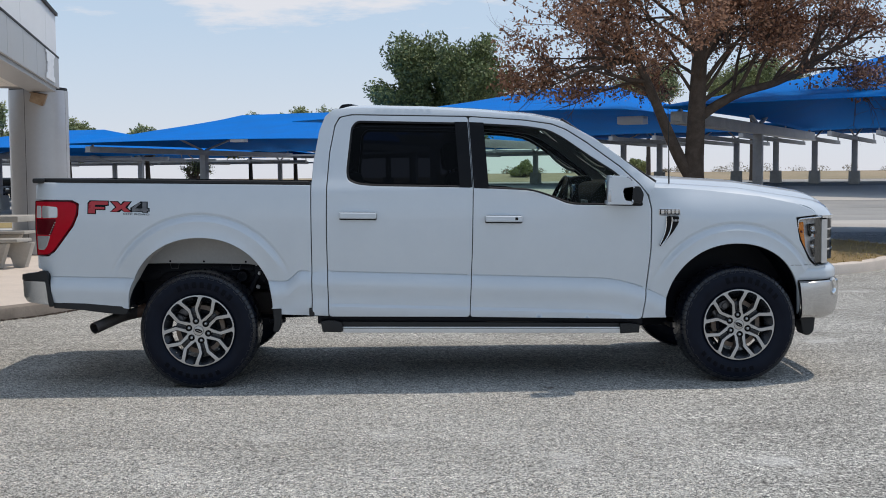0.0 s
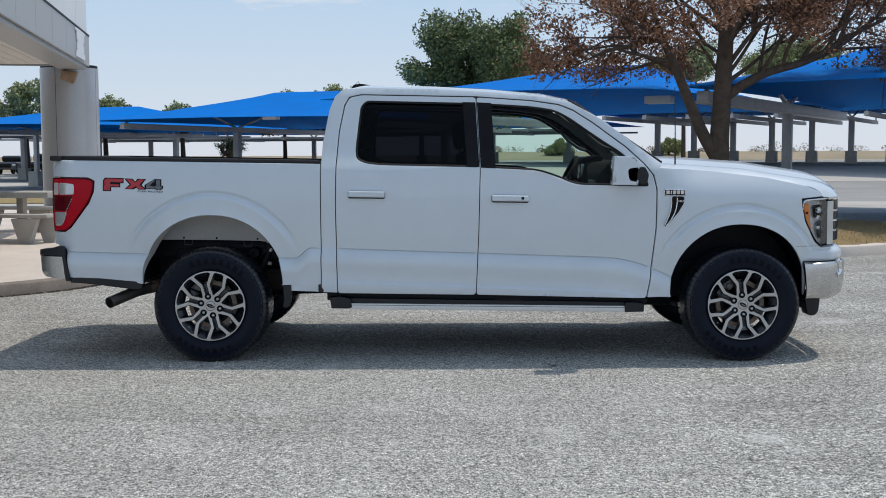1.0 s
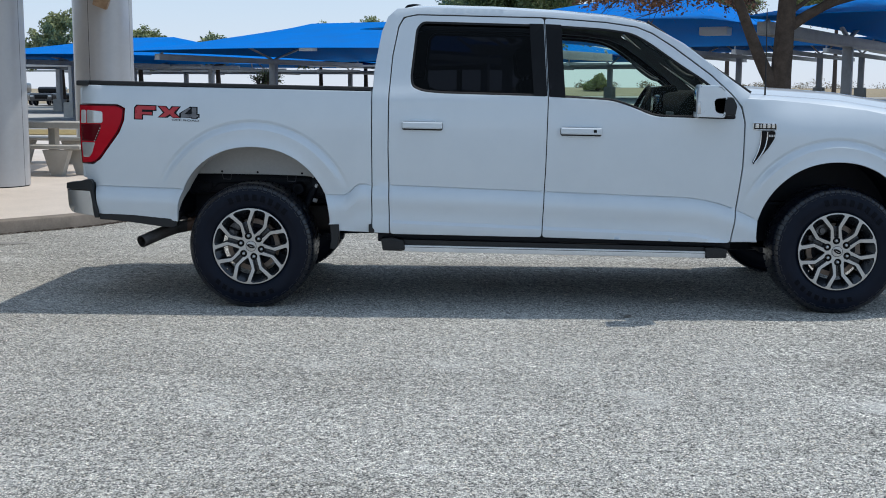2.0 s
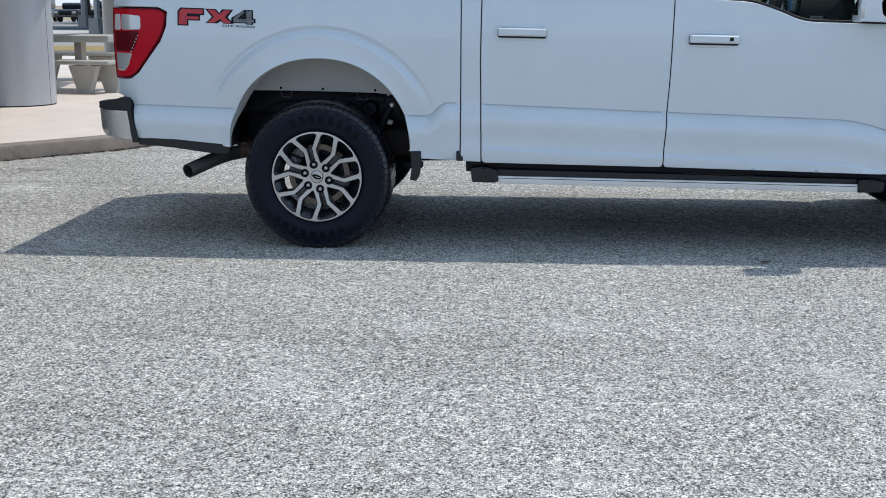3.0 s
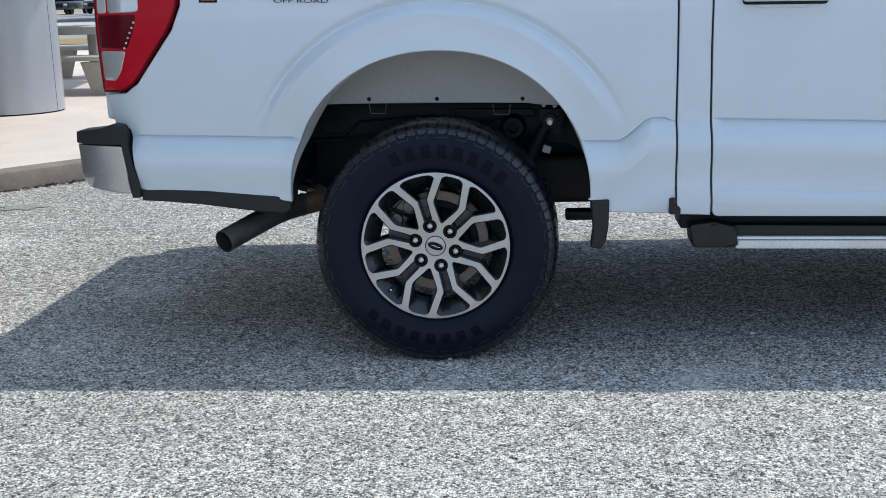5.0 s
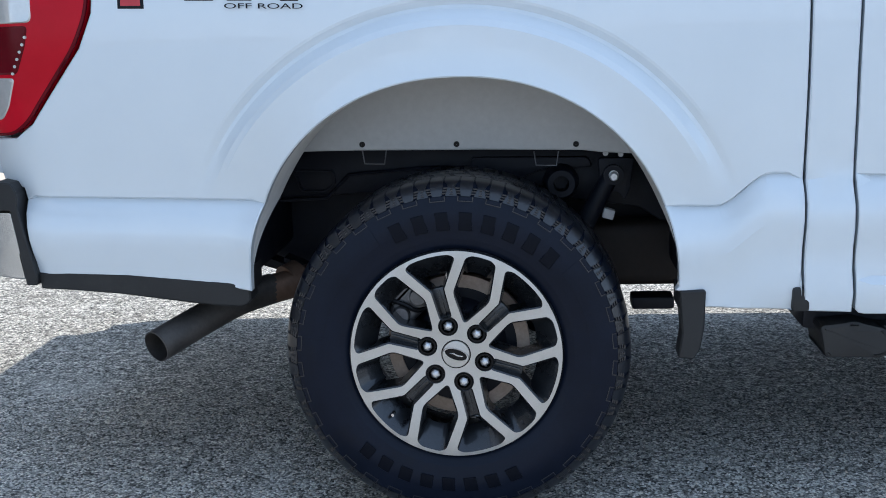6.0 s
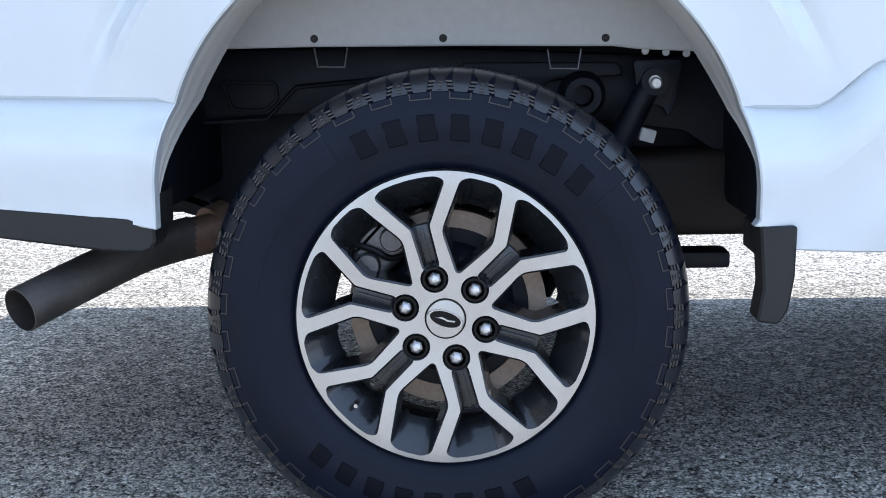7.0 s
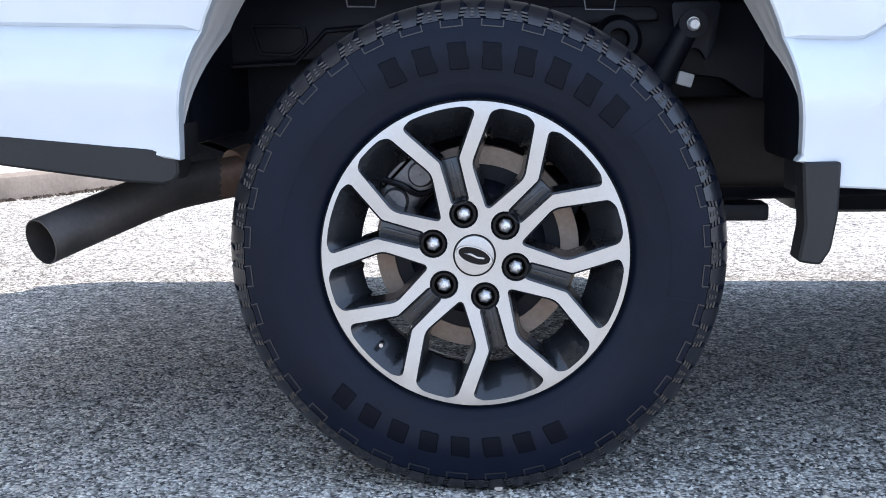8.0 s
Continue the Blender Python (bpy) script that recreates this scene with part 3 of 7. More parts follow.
# a white emblem on the fascia, drawn as a plain rounded shape
mark = FAR - along * 1.25
emb = bmesh.new()
for z0, z1, w in [(3.03 + 0.045 * k, 3.075 + 0.045 * k, 0.58 - 0.20 * math.sin(math.pi * (k + 0.5) / 10) + 0.05 * math.sin(2.2 * k)) for k in range(10)]:
    me = bpy.data.meshes.new("tmp")
    s = slant_box(mark - along * w, mark + along * w, -0.02, -0.003, z0, z1 - 0.001)
    s.to_mesh(me)
    s.free()
    emb.from_mesh(me)
part("emblem", emb, SIGNWHITE, roof, "white emblem")
flood = base("floodlight", (-4.92, 12.35, 2.93), "rusty brown floodlight under the entrance roof", "floodlight")
part("housing", moved(prism(rounded([(-0.13, -0.06), (0.10, -0.12), (0.15, 0.08), (-0.10, 0.10)], 0.02), -0.09, 0.09, 0.01), pose(-4.95, 12.28, 2.82, 8, 6, 10)), RUSTLAMP, flood)
part("bracket", tube([(-5.12, 12.4, 2.99), (-5.1, 12.36, 2.93), (-4.99, 12.3, 2.87)], 0.02, 8), RUSTLAMP, flood)


# ---- concrete picnic table beyond the columns ----
def trestle(name, x, y, top, length, wide, label, category, rot, legs):
    b = base(name, (x, y, 0.126), label, category, "concrete seats and table")
    m = pose(x, y, 0, 0, 0, rot)
    part("slab", moved(box(-length / 2, length / 2, -wide / 2, wide / 2, top - 0.05, top, 0.012), m), GREYCRETE, b)
    for lx, ly in legs:
        out = [(-0.085, 0.126), (0.085, 0.126), (0.21, top - 0.062), (-0.21, top - 0.062)]
        part("leg", moved(prism(rounded(out, 0.012), -0.06, 0.06, 0.006), m @ pose(lx, ly, 0)), GREYCRETE, b)
    return b


trestle("bench", -5.11, 9.60, 0.565, 1.6, 0.46, "grey concrete bench with tapered legs on the walkway", "bench", -8, ((0.42, -0.15), (0.66, 0.15), (-0.5, 0.0)))
trestle("bench", -5.9, 12.3, 0.565, 1.6, 0.46, "grey concrete bench with tapered legs behind the table", "bench", -8, ((0.42, 0.0), (-0.5, 0.0)))
tb = base("picnic_table", (-5.4, 10.2, 0.126), "grey concrete picnic table on a single post", "table", "concrete seats and table")
part("tabletop", moved(box(-1.0, 1.0, -0.4, 0.4, 0.80, 0.89, 0.015), pose(-5.4, 10.2, 0, 0, 0, -8)), GREYCRETE, tb)
for s in (-0.55, 0.36):
    part("pedestal", moved(box(-0.055, 0.055, -0.07, 0.07, 0.126, 0.805, 0.01), pose(-5.4, 10.2, 0, 0, 0, -8) @ pose(s, 0, 0)), GREYCRETE, tb)

# a dark oil spot on the drive by the kerb
spot = bmesh.new()
rim = [spot.verts.new((-2.78 + (0.135 + 0.03 * math.sin(3 * a) + 0.02 * math.sin(7 * a) + 0.016 * math.sin(13 * a + 1) + 0.012 * math.sin(19 * a)) * math.cos(a), 2.97 + (0.09 + 0.02 * math.sin(5 * a)) * math.sin(a), 0.004)) for a in (2 * math.pi * k / 160 for k in range(160))]
spot.faces.new(rim)
thing("oil_spot", spot, surface("oil_stain", (0.20, 0.19, 0.175), (0.44, 0.42, 0.385), 60.0, (0.6, 0.8), fine=150, bump=0.8, depth=0.005), "dark round oil stain on the drive", "stain", kind="structure")

# a curled dry leaf and a few loose stones on the drive
def curled(u, v):
    x, y = (u - 0.5) * 0.075, (v - 0.5) * 0.034 * math.sin(math.pi * min(max(u, 0.04), 0.96))
    return pose(2.365, -0.19, 0.006, 0, 0, 12) @ Vector((x, y, 0.010 * (2 * u - 1) ** 2 + 6.0 * y * y + 0.001))


thing("dry_leaf", sheet(curled, 10, 6, 0.001), BARK, "curled dark dry leaf on the drive", "leaf")
rng_stone = random.Random(5)
for k in range(16):
    sx, sy, size = rng_stone.uniform(-0.2, 3.4), rng_stone.uniform(-0.35, 0.9), rng_stone.uniform(0.005, 0.010)
    pebble = bmesh.new()
    bmesh.ops.create_icosphere(pebble, subdivisions=1, radius=size)
    for v in pebble.verts:
        v.co = Vector((sx, sy, size * 0.55)) + Vector((v.co.x * rng_stone.uniform(0.8, 1.3), v.co.y, v.co.z * 0.7))
    thing("pebble", pebble, CONCRETE, "pale loose pebble on the drive", "stone", "loose pebbles")

# ---- the truck ----
YC = 0.995                     # middle of the truck, across
HUB = 0.3955                   # height of the wheel centres
WB = 3.693                     # wheelbase
truck = base("pickup_truck", (1.6, YC, 0.0), "white crew-cab pickup truck parked on the grey drive", "pickup truck")


def arch_rho(x, z, cx, cz, rx, rz):
    return math.sqrt(((x - cx) / rx) ** 2 + (max(z - cz, 0.0) / rz) ** 2)


def crease_z(x):
    """Height of the fold that runs along the lower side."""
    t = step_between(0.585, 0.705, x)
    line = (1 - t) * (0.742 - 0.032 * x) + t * (0.822 - 0.036 * x)
    return line - 0.55 * max(0.0, x - 2.72) ** 2


def side_y(x, z):
    """How far the truck's side lies behind its outermost plane, at x along and z up."""
    h = z - crease_z(x)
    upper = 0.002 + (0.022 * ((min(z, 1.4) - 1.12) / 0.25) ** 2 if z > 1.12 else 0.021 * ((max(z, crease_z(x)) - 1.12) / 0.3) ** 2)
    # a sharp inward fold, then a band that swells out below it
    bulge = 0.010 * min(1.0, max(0.0, (0.006 - h) / 0.006))
    t = min(1.0, max(0.0, -h / 0.105))
    bulge -= 0.044 * (1 - (1 - t) ** 3.0)
    bulge += 0.020 * step_between(-0.09, -0.18, h)
    bulge -= 0.014 * step_between(-0.218, -0.238, h) if x > 0.77 else 0.0
    bulge += 0.030 * step_between(-0.25, -0.36, h)
    fade = 1.0 - step_between(3.0, 3.3, x)
    y = upper + bulge * (0.35 + 0.65 * fade)
    if x > 0.772:
        y += 0.25 * max(0.0, z - 1.33) - 0.006 * step_between(1.28, 1.33, z) * step_between(1.45, 1.36, z)
    else:
        y += 0.02 * step_between(1.38, 1.43, z)
    for cx, cz, rx, rz, out, end in ((0.018, 0.55, 0.492, 0.484, 1.30, 0.024), (3.67, 0.47, 0.476, 0.484, 1.27, 0.022)):
        rho = arch_rho(x, z, cx, cz, rx, rz)
        if rho < 1.6:
            y += 0.011 * step_between(out + 0.045, out + 0.005, rho) * step_between(cz + 0.17, cz + 0.42, z)
            y -= (end + 0.011) * step_between(out + 0.003, out - 0.085, rho) * step_between(cz + 0.17, cz + 0.42, z)
            y -= 0.010 * step_between(1.09, 1.0, rho)
    if x > 3.06:
        y += 1.9 * max(0.0, z - 1.10) ** 2 * step_between(3.06, 3.5, x)
    if x > 3.9:
        y += 0.62 * (x - 3.9) ** 2
    if x < -0.93:
        y += 3.2 * (x + 0.93) ** 2
    return y


def mirrored(bm):
    for v in bm.verts:
        v.co.y = 2 * YC - v.co.y
    bmesh.ops.reverse_faces(bm, faces=bm.faces)
    return bm


def on_both(name, make, mat, parent, label="", sharp=38):
    """The part on the near side, and its mirror image on the far side."""
    near = part(name, make, mat, parent, label, sharp)
    me = near.data.copy()
    bm = bmesh.new()
    bm.from_mesh(me)
    mirrored(bm)
    bm.to_mesh(me)
    bm.free()
    far = part(name, me, mat, parent, label)
    return near, far


def ellipse_arch(cx, cz, rx, rz, z0, z1, n=60):
    """The wheel opening, from its rear foot at z0 over the top to its front foot at z1."""
    pts = [Vector((cx - rx * 0.985, z0))] if z0 < cz else []
    for k in range(n + 1):
        a = math.pi * (1 - k / n)
        c, s = math.cos(a), math.sin(a)
        pts.append(Vector((cx + rx * math.copysign(abs(c) ** 0.94, c), cz + rz * abs(s) ** 0.96)))
    return pts + ([Vector((cx + rx * 0.985, z1))] if z1 < cz else [])


REAR_ARCH = ellipse_arch(0.018, 0.55, 0.486, 0.478, 0.555, 0.54)
FRONT_ARCH = ellipse_arch(3.67, 0.47, 0.476, 0.484, 0.445, 0.45)

FOLDS = [[Vector((x, crease_z(x) + d)) for x in np.arange(-1.1, 3.2, 0.016).tolist()] for d in (0.022, 0.006, 0.0, -0.010, -0.022, -0.036, -0.054, -0.078, -0.105)]
FOLDS += [[Vector((x, crease_z(x) + d)) for x in np.arange(0.8, 3.0, 0.02).tolist()] for d in (-0.195, -0.211, -0.219, -0.228, -0.237, -0.252, -0.266)]
RINGS = [[Vector((cx + rx * f * math.cos(a), cz + rz * f * math.sin(a))) for a in np.arange(0.25, 2.9, 0.025).tolist()] for cx, cz, rx, rz, out in ((0.018, 0.55, 0.492, 0.484, 1.30), (3.67, 0.47, 0.476, 0.484, 1.27)) for f in (out + 0.047, out + 0.034, out + 0.021, out + 0.006, out - 0.012, out - 0.03, out - 0.055, out - 0.085)]

# bed side, with the hole for the rear lamp
LAMP = [(-1.125, 1.288), (-0.83, 1.283, 0.03), (-0.789, 1.262, 0.03), (-0.797, 1.19, 0.04), (-0.83, 1.115, 0.04), (-0.955, 0.95, 0.04), (-1.0, 0.92, 0.03), (-1.10, 0.914)]
bed = [Vector(p) for p in ((-1.092, 1.412), (-1.092, 1.294), (-0.83, 1.289), (-0.783, 1.266), (-0.79, 1.188), (-0.823, 1.112), (-0.95, 0.946), (-0.998, 0.914), (-1.086, 0.908), (-1.06, 0.80), (-1.0, 0.796), (-0.975, 0.592), (-0.90, 0.593), (-0.76, 0.587), (-0.62, 0.572))]
bed += REAR_ARCH + [Vector((0.527, 0.536)), Vector((0.553, 0.499)), Vector((0.7705, 0.490)), Vector((0.7715, 1.377))]
bed_side, _ = on_both("bed_side", bent(plate(bed, lip=0.003, depth=0.03, step=0.03, folds=FOLDS + RINGS), side_y), PAINT, truck, "", 16)
cap = [Vector(p) for p in ((-1.095, 1.412), (0.764, 1.379), (0.764, 1.405), (-1.09, 1.44))]
on_both("bed_rail_cap", bent(plate(cap, lip=0.006, depth=0.09, step=0.2), lambda x, z: side_y(x, 1.4) - 0.002), PLASTIC, truck, "black plastic bed rail cap")

# cab side: rear post, roof rail and windscreen post, round the two doors
REAR_DOOR = [(0.889, 0.483), (0.881, 1.02), (0.886, 1.37), (0.905, 1.6), (0.94, 1.78), (0.972, 1.836), (1.05, 1.852), (1.846, 1.834), (1.872, 1.335), (1.862, 0.9), (1.843, 0.470)]
FRONT_DOOR = [(1.853, 1.834), (2.232, 1.806), (2.42, 1.778), (2.52, 1.738), (2.653, 1.652), (2.883, 1.480), (3.0, 1.368), (3.062, 1.29), (3.085, 1.195), (3.083, 0.926), (3.054, 0.616), (3.028, 0.442), (1.850, 0.470), (1.869, 0.9), (1.879, 1.335)]
cab = [Vector(p) for p in ((0.7765, 0.490), (0.7775, 1.37), (0.788, 1.52), (0.830, 1.75), (0.868, 1.845), (0.925, 1.895), (1.118, 1.905), (1.547, 1.895), (1.938, 1.873), (2.33, 1.838), (2.50, 1.802), (2.721, 1.678), (2.918, 1.527), (3.12, 1.375))]
cab += [Vector(p) for p in ((3.09, 1.28), (3.068, 1.295), (3.006, 1.374), (2.888, 1.487), (2.657, 1.660), (2.523, 1.746), (2.422, 1.786), (2.232, 1.814), (1.847, 1.842), (1.05, 1.860), (0.966, 1.842), (0.933, 1.784), (0.898, 1.602), (0.879, 1.372), (0.874, 1.02), (0.882, 0.486))]
on_both("cab_side", bent(plate(cab, lip=0.003, depth=0.04, step=0.05), side_y), PAINT, truck)
REAR_WIN = rounded([(1.022, 1.405, 0.05), (1.013, 1.47, 0.05), (1.046, 1.772, 0.04), (1.085, 1.815, 0.05), (1.80, 1.797, 0.01), (1.838, 1.795, 0.01), (1.862, 1.35, 0.01), (1.2, 1.366, 0.12), (1.09, 1.377, 0.05)], 0.03)
FRONT_WIN = rounded([(1.868, 1.795, 0.01), (2.237, 1.772, 0.1), (2.40, 1.745, 0.1), (2.5, 1.69, 0.1), (2.7, 1.548, 0.1), (2.865, 1.442, 0.1), (2.985, 1.32, 0.05), (3.04, 1.215, 0.03), (2.53, 1.228, 0.1), (2.40, 1.285, 0.08), (2.27, 1.327, 0.1), (1.885, 1.348, 0.01)], 0.03)
glass_y = lambda x, z: side_y(x, z) + 0.014
for name, door, win in (("rear_door", REAR_DOOR, REAR_WIN), ("front_door", FRONT_DOOR, FRONT_WIN)):
    outline = shrunk(rounded([(x, z, 0.02) for x, z in door], 0.02, 3), -0.0006)
    near, far = on_both(name, bent(plate(outline, [win], lip=0.002, depth=0.03, step=0.03, folds=FOLDS), side_y), PAINT, truck, "", 16)
    for d, ys in ((near, 1), (far, -1)):
        flip = (lambda b: b) if ys == 1 else mirrored
        seal = plate(shrunk(win, -0.004), [shrunk(win, 0.014)], lip=0.003, depth=0.02, step=0.12)
        part("window_seal", flip(bent(seal, lambda x, z: side_y(x, z) + 0.003)), DARKTRIM, d, "black rubber window seal")
        if name == "rear_door":
            g = [p for p in shrunk(win, 0.010)]
            pn = part("window_pane", flip(bent(plate(g, lip=0.001, depth=0.004, step=0.15), glass_y)), TINTED, d, "dark tinted glass")
            post = rounded([(1.755, 1.802), (1.8455, 1.800), (1.8695, 1.352), (1.785, 1.354)], 0.003)
            part("window_divider", flip(bent(plate(post, lip=0.001, depth=0.02, step=0.1), lambda x, z: side_y(x, z) - 0.0015)), GLOSSBLACK, d, "gloss black door post trim")
        else:
            pn = part("window_pane", flip(bent(plate(shrunk(win, 0.010), lip=0.001, depth=0.004, step=0.15), glass_y)), CLEARGLASS, d, "clear greenish glass")
            post = rounded([(1.8555, 1.800), (1.955, 1.795), (1.982, 1.342), (1.880, 1.348)], 0.003)
            part("window_divider", flip(bent(plate(post, lip=0.001, depth=0.02, step=0.1), lambda x, z: side_y(x, z) - 0.0015)), GLOSSBLACK, d, "gloss black door post trim")
            tri = rounded([(2.87, 1.425), (2.98, 1.315), (3.035, 1.222), (2.90, 1.224), (2.86, 1.28)], 0.02)
            part("mirror_sail", flip(bent(plate(tri, depth=0.02, step=0.1), lambda x, z: side_y(x, z) + 0.004)), PLASTIC, d, "black mirror mount")

    # dark inner trim of each door
    trim_out = shrunk(outline, 0.012)
    on_both(name + "_trim", bent(plate(trim_out, [shrunk(win, -0.006)], lip=0.003, depth=0.03, step=0.09), lambda x, z: side_y(x, z) + 0.075), SEATCLOTH, truck, "dark inner door trim")
on_both("pillar_trim", bent(plate(shrunk(cab, 0.006)[:14] + shrunk(cab, -0.012)[14:], lip=0.003, depth=0.02, step=0.07), lambda x, z: side_y(x, z) + 0.055), TRIMGREY, truck, "grey inner pillar trim")

gap_seal = [Vector(p) for p in ((1.838, 1.83), (1.864, 1.335), (1.854, 0.9), (1.836, 0.474), (1.858, 0.474), (1.877, 0.9), (1.887, 1.335), (1.861, 1.83))]
on_both("door_gap_seal", bent(plate(gap_seal, lip=0.001, depth=0.01, step=0.06), lambda x, z: side_y(x, z) + 0.009), DARKTRIM, truck, "black seal between the doors")

# door handles
for hx, hz, door in ((1.092, 1.170, "rear_door"), (2.08, 1.139, "front_door")):
    def handle():
        g = rounded([(hx - 0.126, hz - 0.02), (hx + 0.126, hz - 0.024), (hx + 0.126, hz + 0.018), (hx - 0.126, hz + 0.022)], 0.006)
        return bent(plate(g, lip=0.007, depth=0.030, step=0.06), lambda x, z: side_y(x, hz) - 0.037)

    def bowl():
        g = rounded([(hx - 0.085, hz - 0.045), (hx + 0.085, hz - 0.048), (hx + 0.10, hz + 0.0), (hx + 0.085, hz + 0.033), (hx - 0.085, hz + 0.036), (hx - 0.1, hz)], 0.035)
        return bent(plate(g, lip=0.006, depth=0.012, step=0.06), lambda x, z: side_y(x, hz) - 0.0045 + 0.004 * step_between(0.03, 0.0, abs(z - hz)))
    # dark plate showing below the handle, painted in for the shade under it
    def shade():
        g = rounded([(hx - 0.1275, hz - 0.030), (hx + 0.1275, hz - 0.034), (hx + 0.1275, hz + 0.0188), (hx - 0.1275, hz + 0.0228)], 0.014)
        return bent(plate(g, lip=0.002, depth=0.012, step=0.06), lambda x, z: side_y(x, hz) - 0.0085)
    on_both("handle_shade", shade(), DARKTRIM, truck, "dark plate as painted shade under the door handle")
    on_both("door_handle", handle(), PAINT, truck)
    on_both("handle_bowl", bowl(), PAINT, truck)
part("key_lock", box(2.156, 2.175, side_y(2.1, 1.14) - 0.0385, side_y(2.1, 1.14) - 0.030, 1.129, 1.147, 0.001), GLOSSBLACK, truck, "black door lock")

# front wing
wing = [Vector(p) for p in ((3.036, 0.446), (3.062, 0.616), (3.091, 0.926), (3.093, 1.195), (3.072, 1.29), (3.10, 1.345), (3.30, 1.335), (3.5, 1.318), (3.85, 1.275), (4.10, 1.222), (4.215, 1.176), (4.255, 1.142), (4.09, 1.128), (4.095, 1.07), (4.118, 0.97), (4.197, 0.83), (4.25, 0.785), (4.33, 0.79), (4.40, 0.70), (4.115, 0.69))]
wing += [p for p in FRONT_ARCH[::-1]]
on_both("front_wing", bent(plate(wing, lip=0.003, depth=0.03, step=0.03, folds=FOLDS + RINGS), side_y), PAINT, truck, "", 16)


# roof, windscreen, bonnet
def rail(x):
    pts = ((0.868, 1.845), (0.925, 1.895), (1.118, 1.905), (1.547, 1.895), (1.938, 1.873), (2.33, 1.838), (2.50, 1.802))
    for (x0, z0), (x1, z1) in zip(pts, pts[1:]):
        if x <= x1:
            return z0 + (z1 - z0) * max(0.0, (x - x0)) / (x1 - x0)
    return pts[-1][1]


def roof_point(u, v):
    x = 0.88 + 1.62 * u
    z = rail(x)
    y0 = side_y(x, z) + 0.004
    s = 2 * v - 1
    return Vector((x, YC + s * (YC - y0), z + 0.052 * (1 - abs(s) ** 2.6) * step_between(0.86, 1.05, x) - 0.001))


part("roof", sheet(roof_point, 72, 110, 0.02), PAINT, truck)


def screen_point(u, v):
    x, z = 2.50 + 0.62 * u, 1.802 - 0.427 * u
    y0 = side_y(x, z) + 0.01
    s = 2 * v - 1
    return Vector((x + 0.11 * (1 - s * s), YC + s * (YC - y0), z + 0.03 * (1 - s * s) * (1 - 0.5 * u)))


part("windscreen", sheet(screen_point, 10, 20), SHIELD, truck, "clear windscreen glass").visible_shadow = False


on_both("windscreen_seal", tube([(2.49 + 0.635 * k / 8, side_y(2.49 + 0.635 * k / 8, 1.812 - 0.437 * k / 8) + 0.014, 1.812 - 0.437 * k / 8) for k in range(9)], 0.013, 8), DARKTRIM, truck, "black windscreen seal")


def back_point(u, v):
    x, z = 0.80 + 0.07 * u, 1.40 + 0.45 * u
    s = 2 * v - 1
    y0 = side_y(x, z) + 0.03
    return Vector((x, YC + s * (YC - y0), z))


part("rear_window", sheet(back_point, 4, 12), TINTED, truck, "dark tinted rear window").visible_shadow = False
part("cab_back", box(0.79, 0.83, 0.06, 2 * YC - 0.06, 0.5, 1.41, 0.01), PAINT, truck)
HOODS = ((3.08, 1.375), (3.25, 1.366), (3.462, 1.352), (3.724, 1.332), (3.924, 1.299), (4.124, 1.267), (4.244, 1.244), (4.304, 1.222), (4.345, 1.197), (4.377, 1.169), (4.392, 1.148), (4.40, 1.135))


def hood_z(x):
    for (x0, z0), (x1, z1) in zip(HOODS, HOODS[1:]):
        if x <= x1:
            return z0 + (z1 - z0) * max(0.0, x - x0) / (x1 - x0)
    return HOODS[-1][1]


# the line of the nose in plan, from the wheel arch round the corner to the middle
NOSE = smooth_line([(4.118, 0.030), (4.19, 0.044), (4.25, 0.062), (4.32, 0.100), (4.375, 0.145), (4.43, 0.21), (4.475, 0.30), (4.51, 0.45), (4.53, 0.70), (4.538, YC)], 6)
NOSE = NOSE + [Vector((p.x, 2 * YC - p.y)) for p in NOSE[-2::-1]]


def front_x(y):
    y = min(y, 2 * YC - y)
    for p, q in zip(NOSE, NOSE[1:]):
        if y <= q.y:
            return p.x + (q.x - p.x) * max(0.0, y - p.y) / (q.y - p.y)
    return 4.538


def hood_point(u, v):
    s = 2 * v - 1
    g = 1 - (1 - u) ** 1.7
    flat_x = 3.10 + 1.30 * g
    zt = hood_z(flat_x)
    end = step_between(4.15, 4.38, flat_x)
    ze = zt - 0.035 * (1 - end)
    x = 3.10 + 1.16 * g
    for _ in range(4):
        y = YC + s * (YC - side_y(x, ze) - 0.006)
        x = 3.10 + (front_x(y) - 0.045 - 3.10) * g
    e = 1 - abs(s)
    z = ze + 0.035 * (1 - end) * min(1.0, e / 0.10) ** 0.6 + (0.035 * step_between(0.1, 0.5, e) + 0.018 * step_between(0.22, 0.26, e)) * (1 - 0.6 * end)
    return Vector((x, y, z))


part("bonnet", sheet(hood_point, 40, 48, 0.015), PAINT, truck)
part("cowl", box(3.02, 3.16, 0.16, 2 * YC - 0.16, 1.28, 1.345, 0.01), PLASTIC, truck, "black cowl below the windscreen")


# front end: grille, lamps, bumper
def front_strip(y0, y1, inset, z0, z1, thick, n=24):
    def fn(u, v):
        y = y0 + (y1 - y0) * u
        return Vector((max(front_x(y) - inset, 4.29), y, z0 + (z1 - z0) * v))
    return sheet(fn, n, 4, thick)


part("grille", front_strip(0.36, 2 * YC - 0.36, 0.078, 0.76, 1.13, 0.05), GLOSSBLACK, truck, "black grille")
for z in (0.80, 0.87, 0.94, 1.01, 1.08, 1.13):
    part("grille_bar", front_strip(0.42, 2 * YC - 0.42, 0.070, z - 0.014, z + 0.014, 0.03, 16), CHROME, truck, "chrome grille bar")


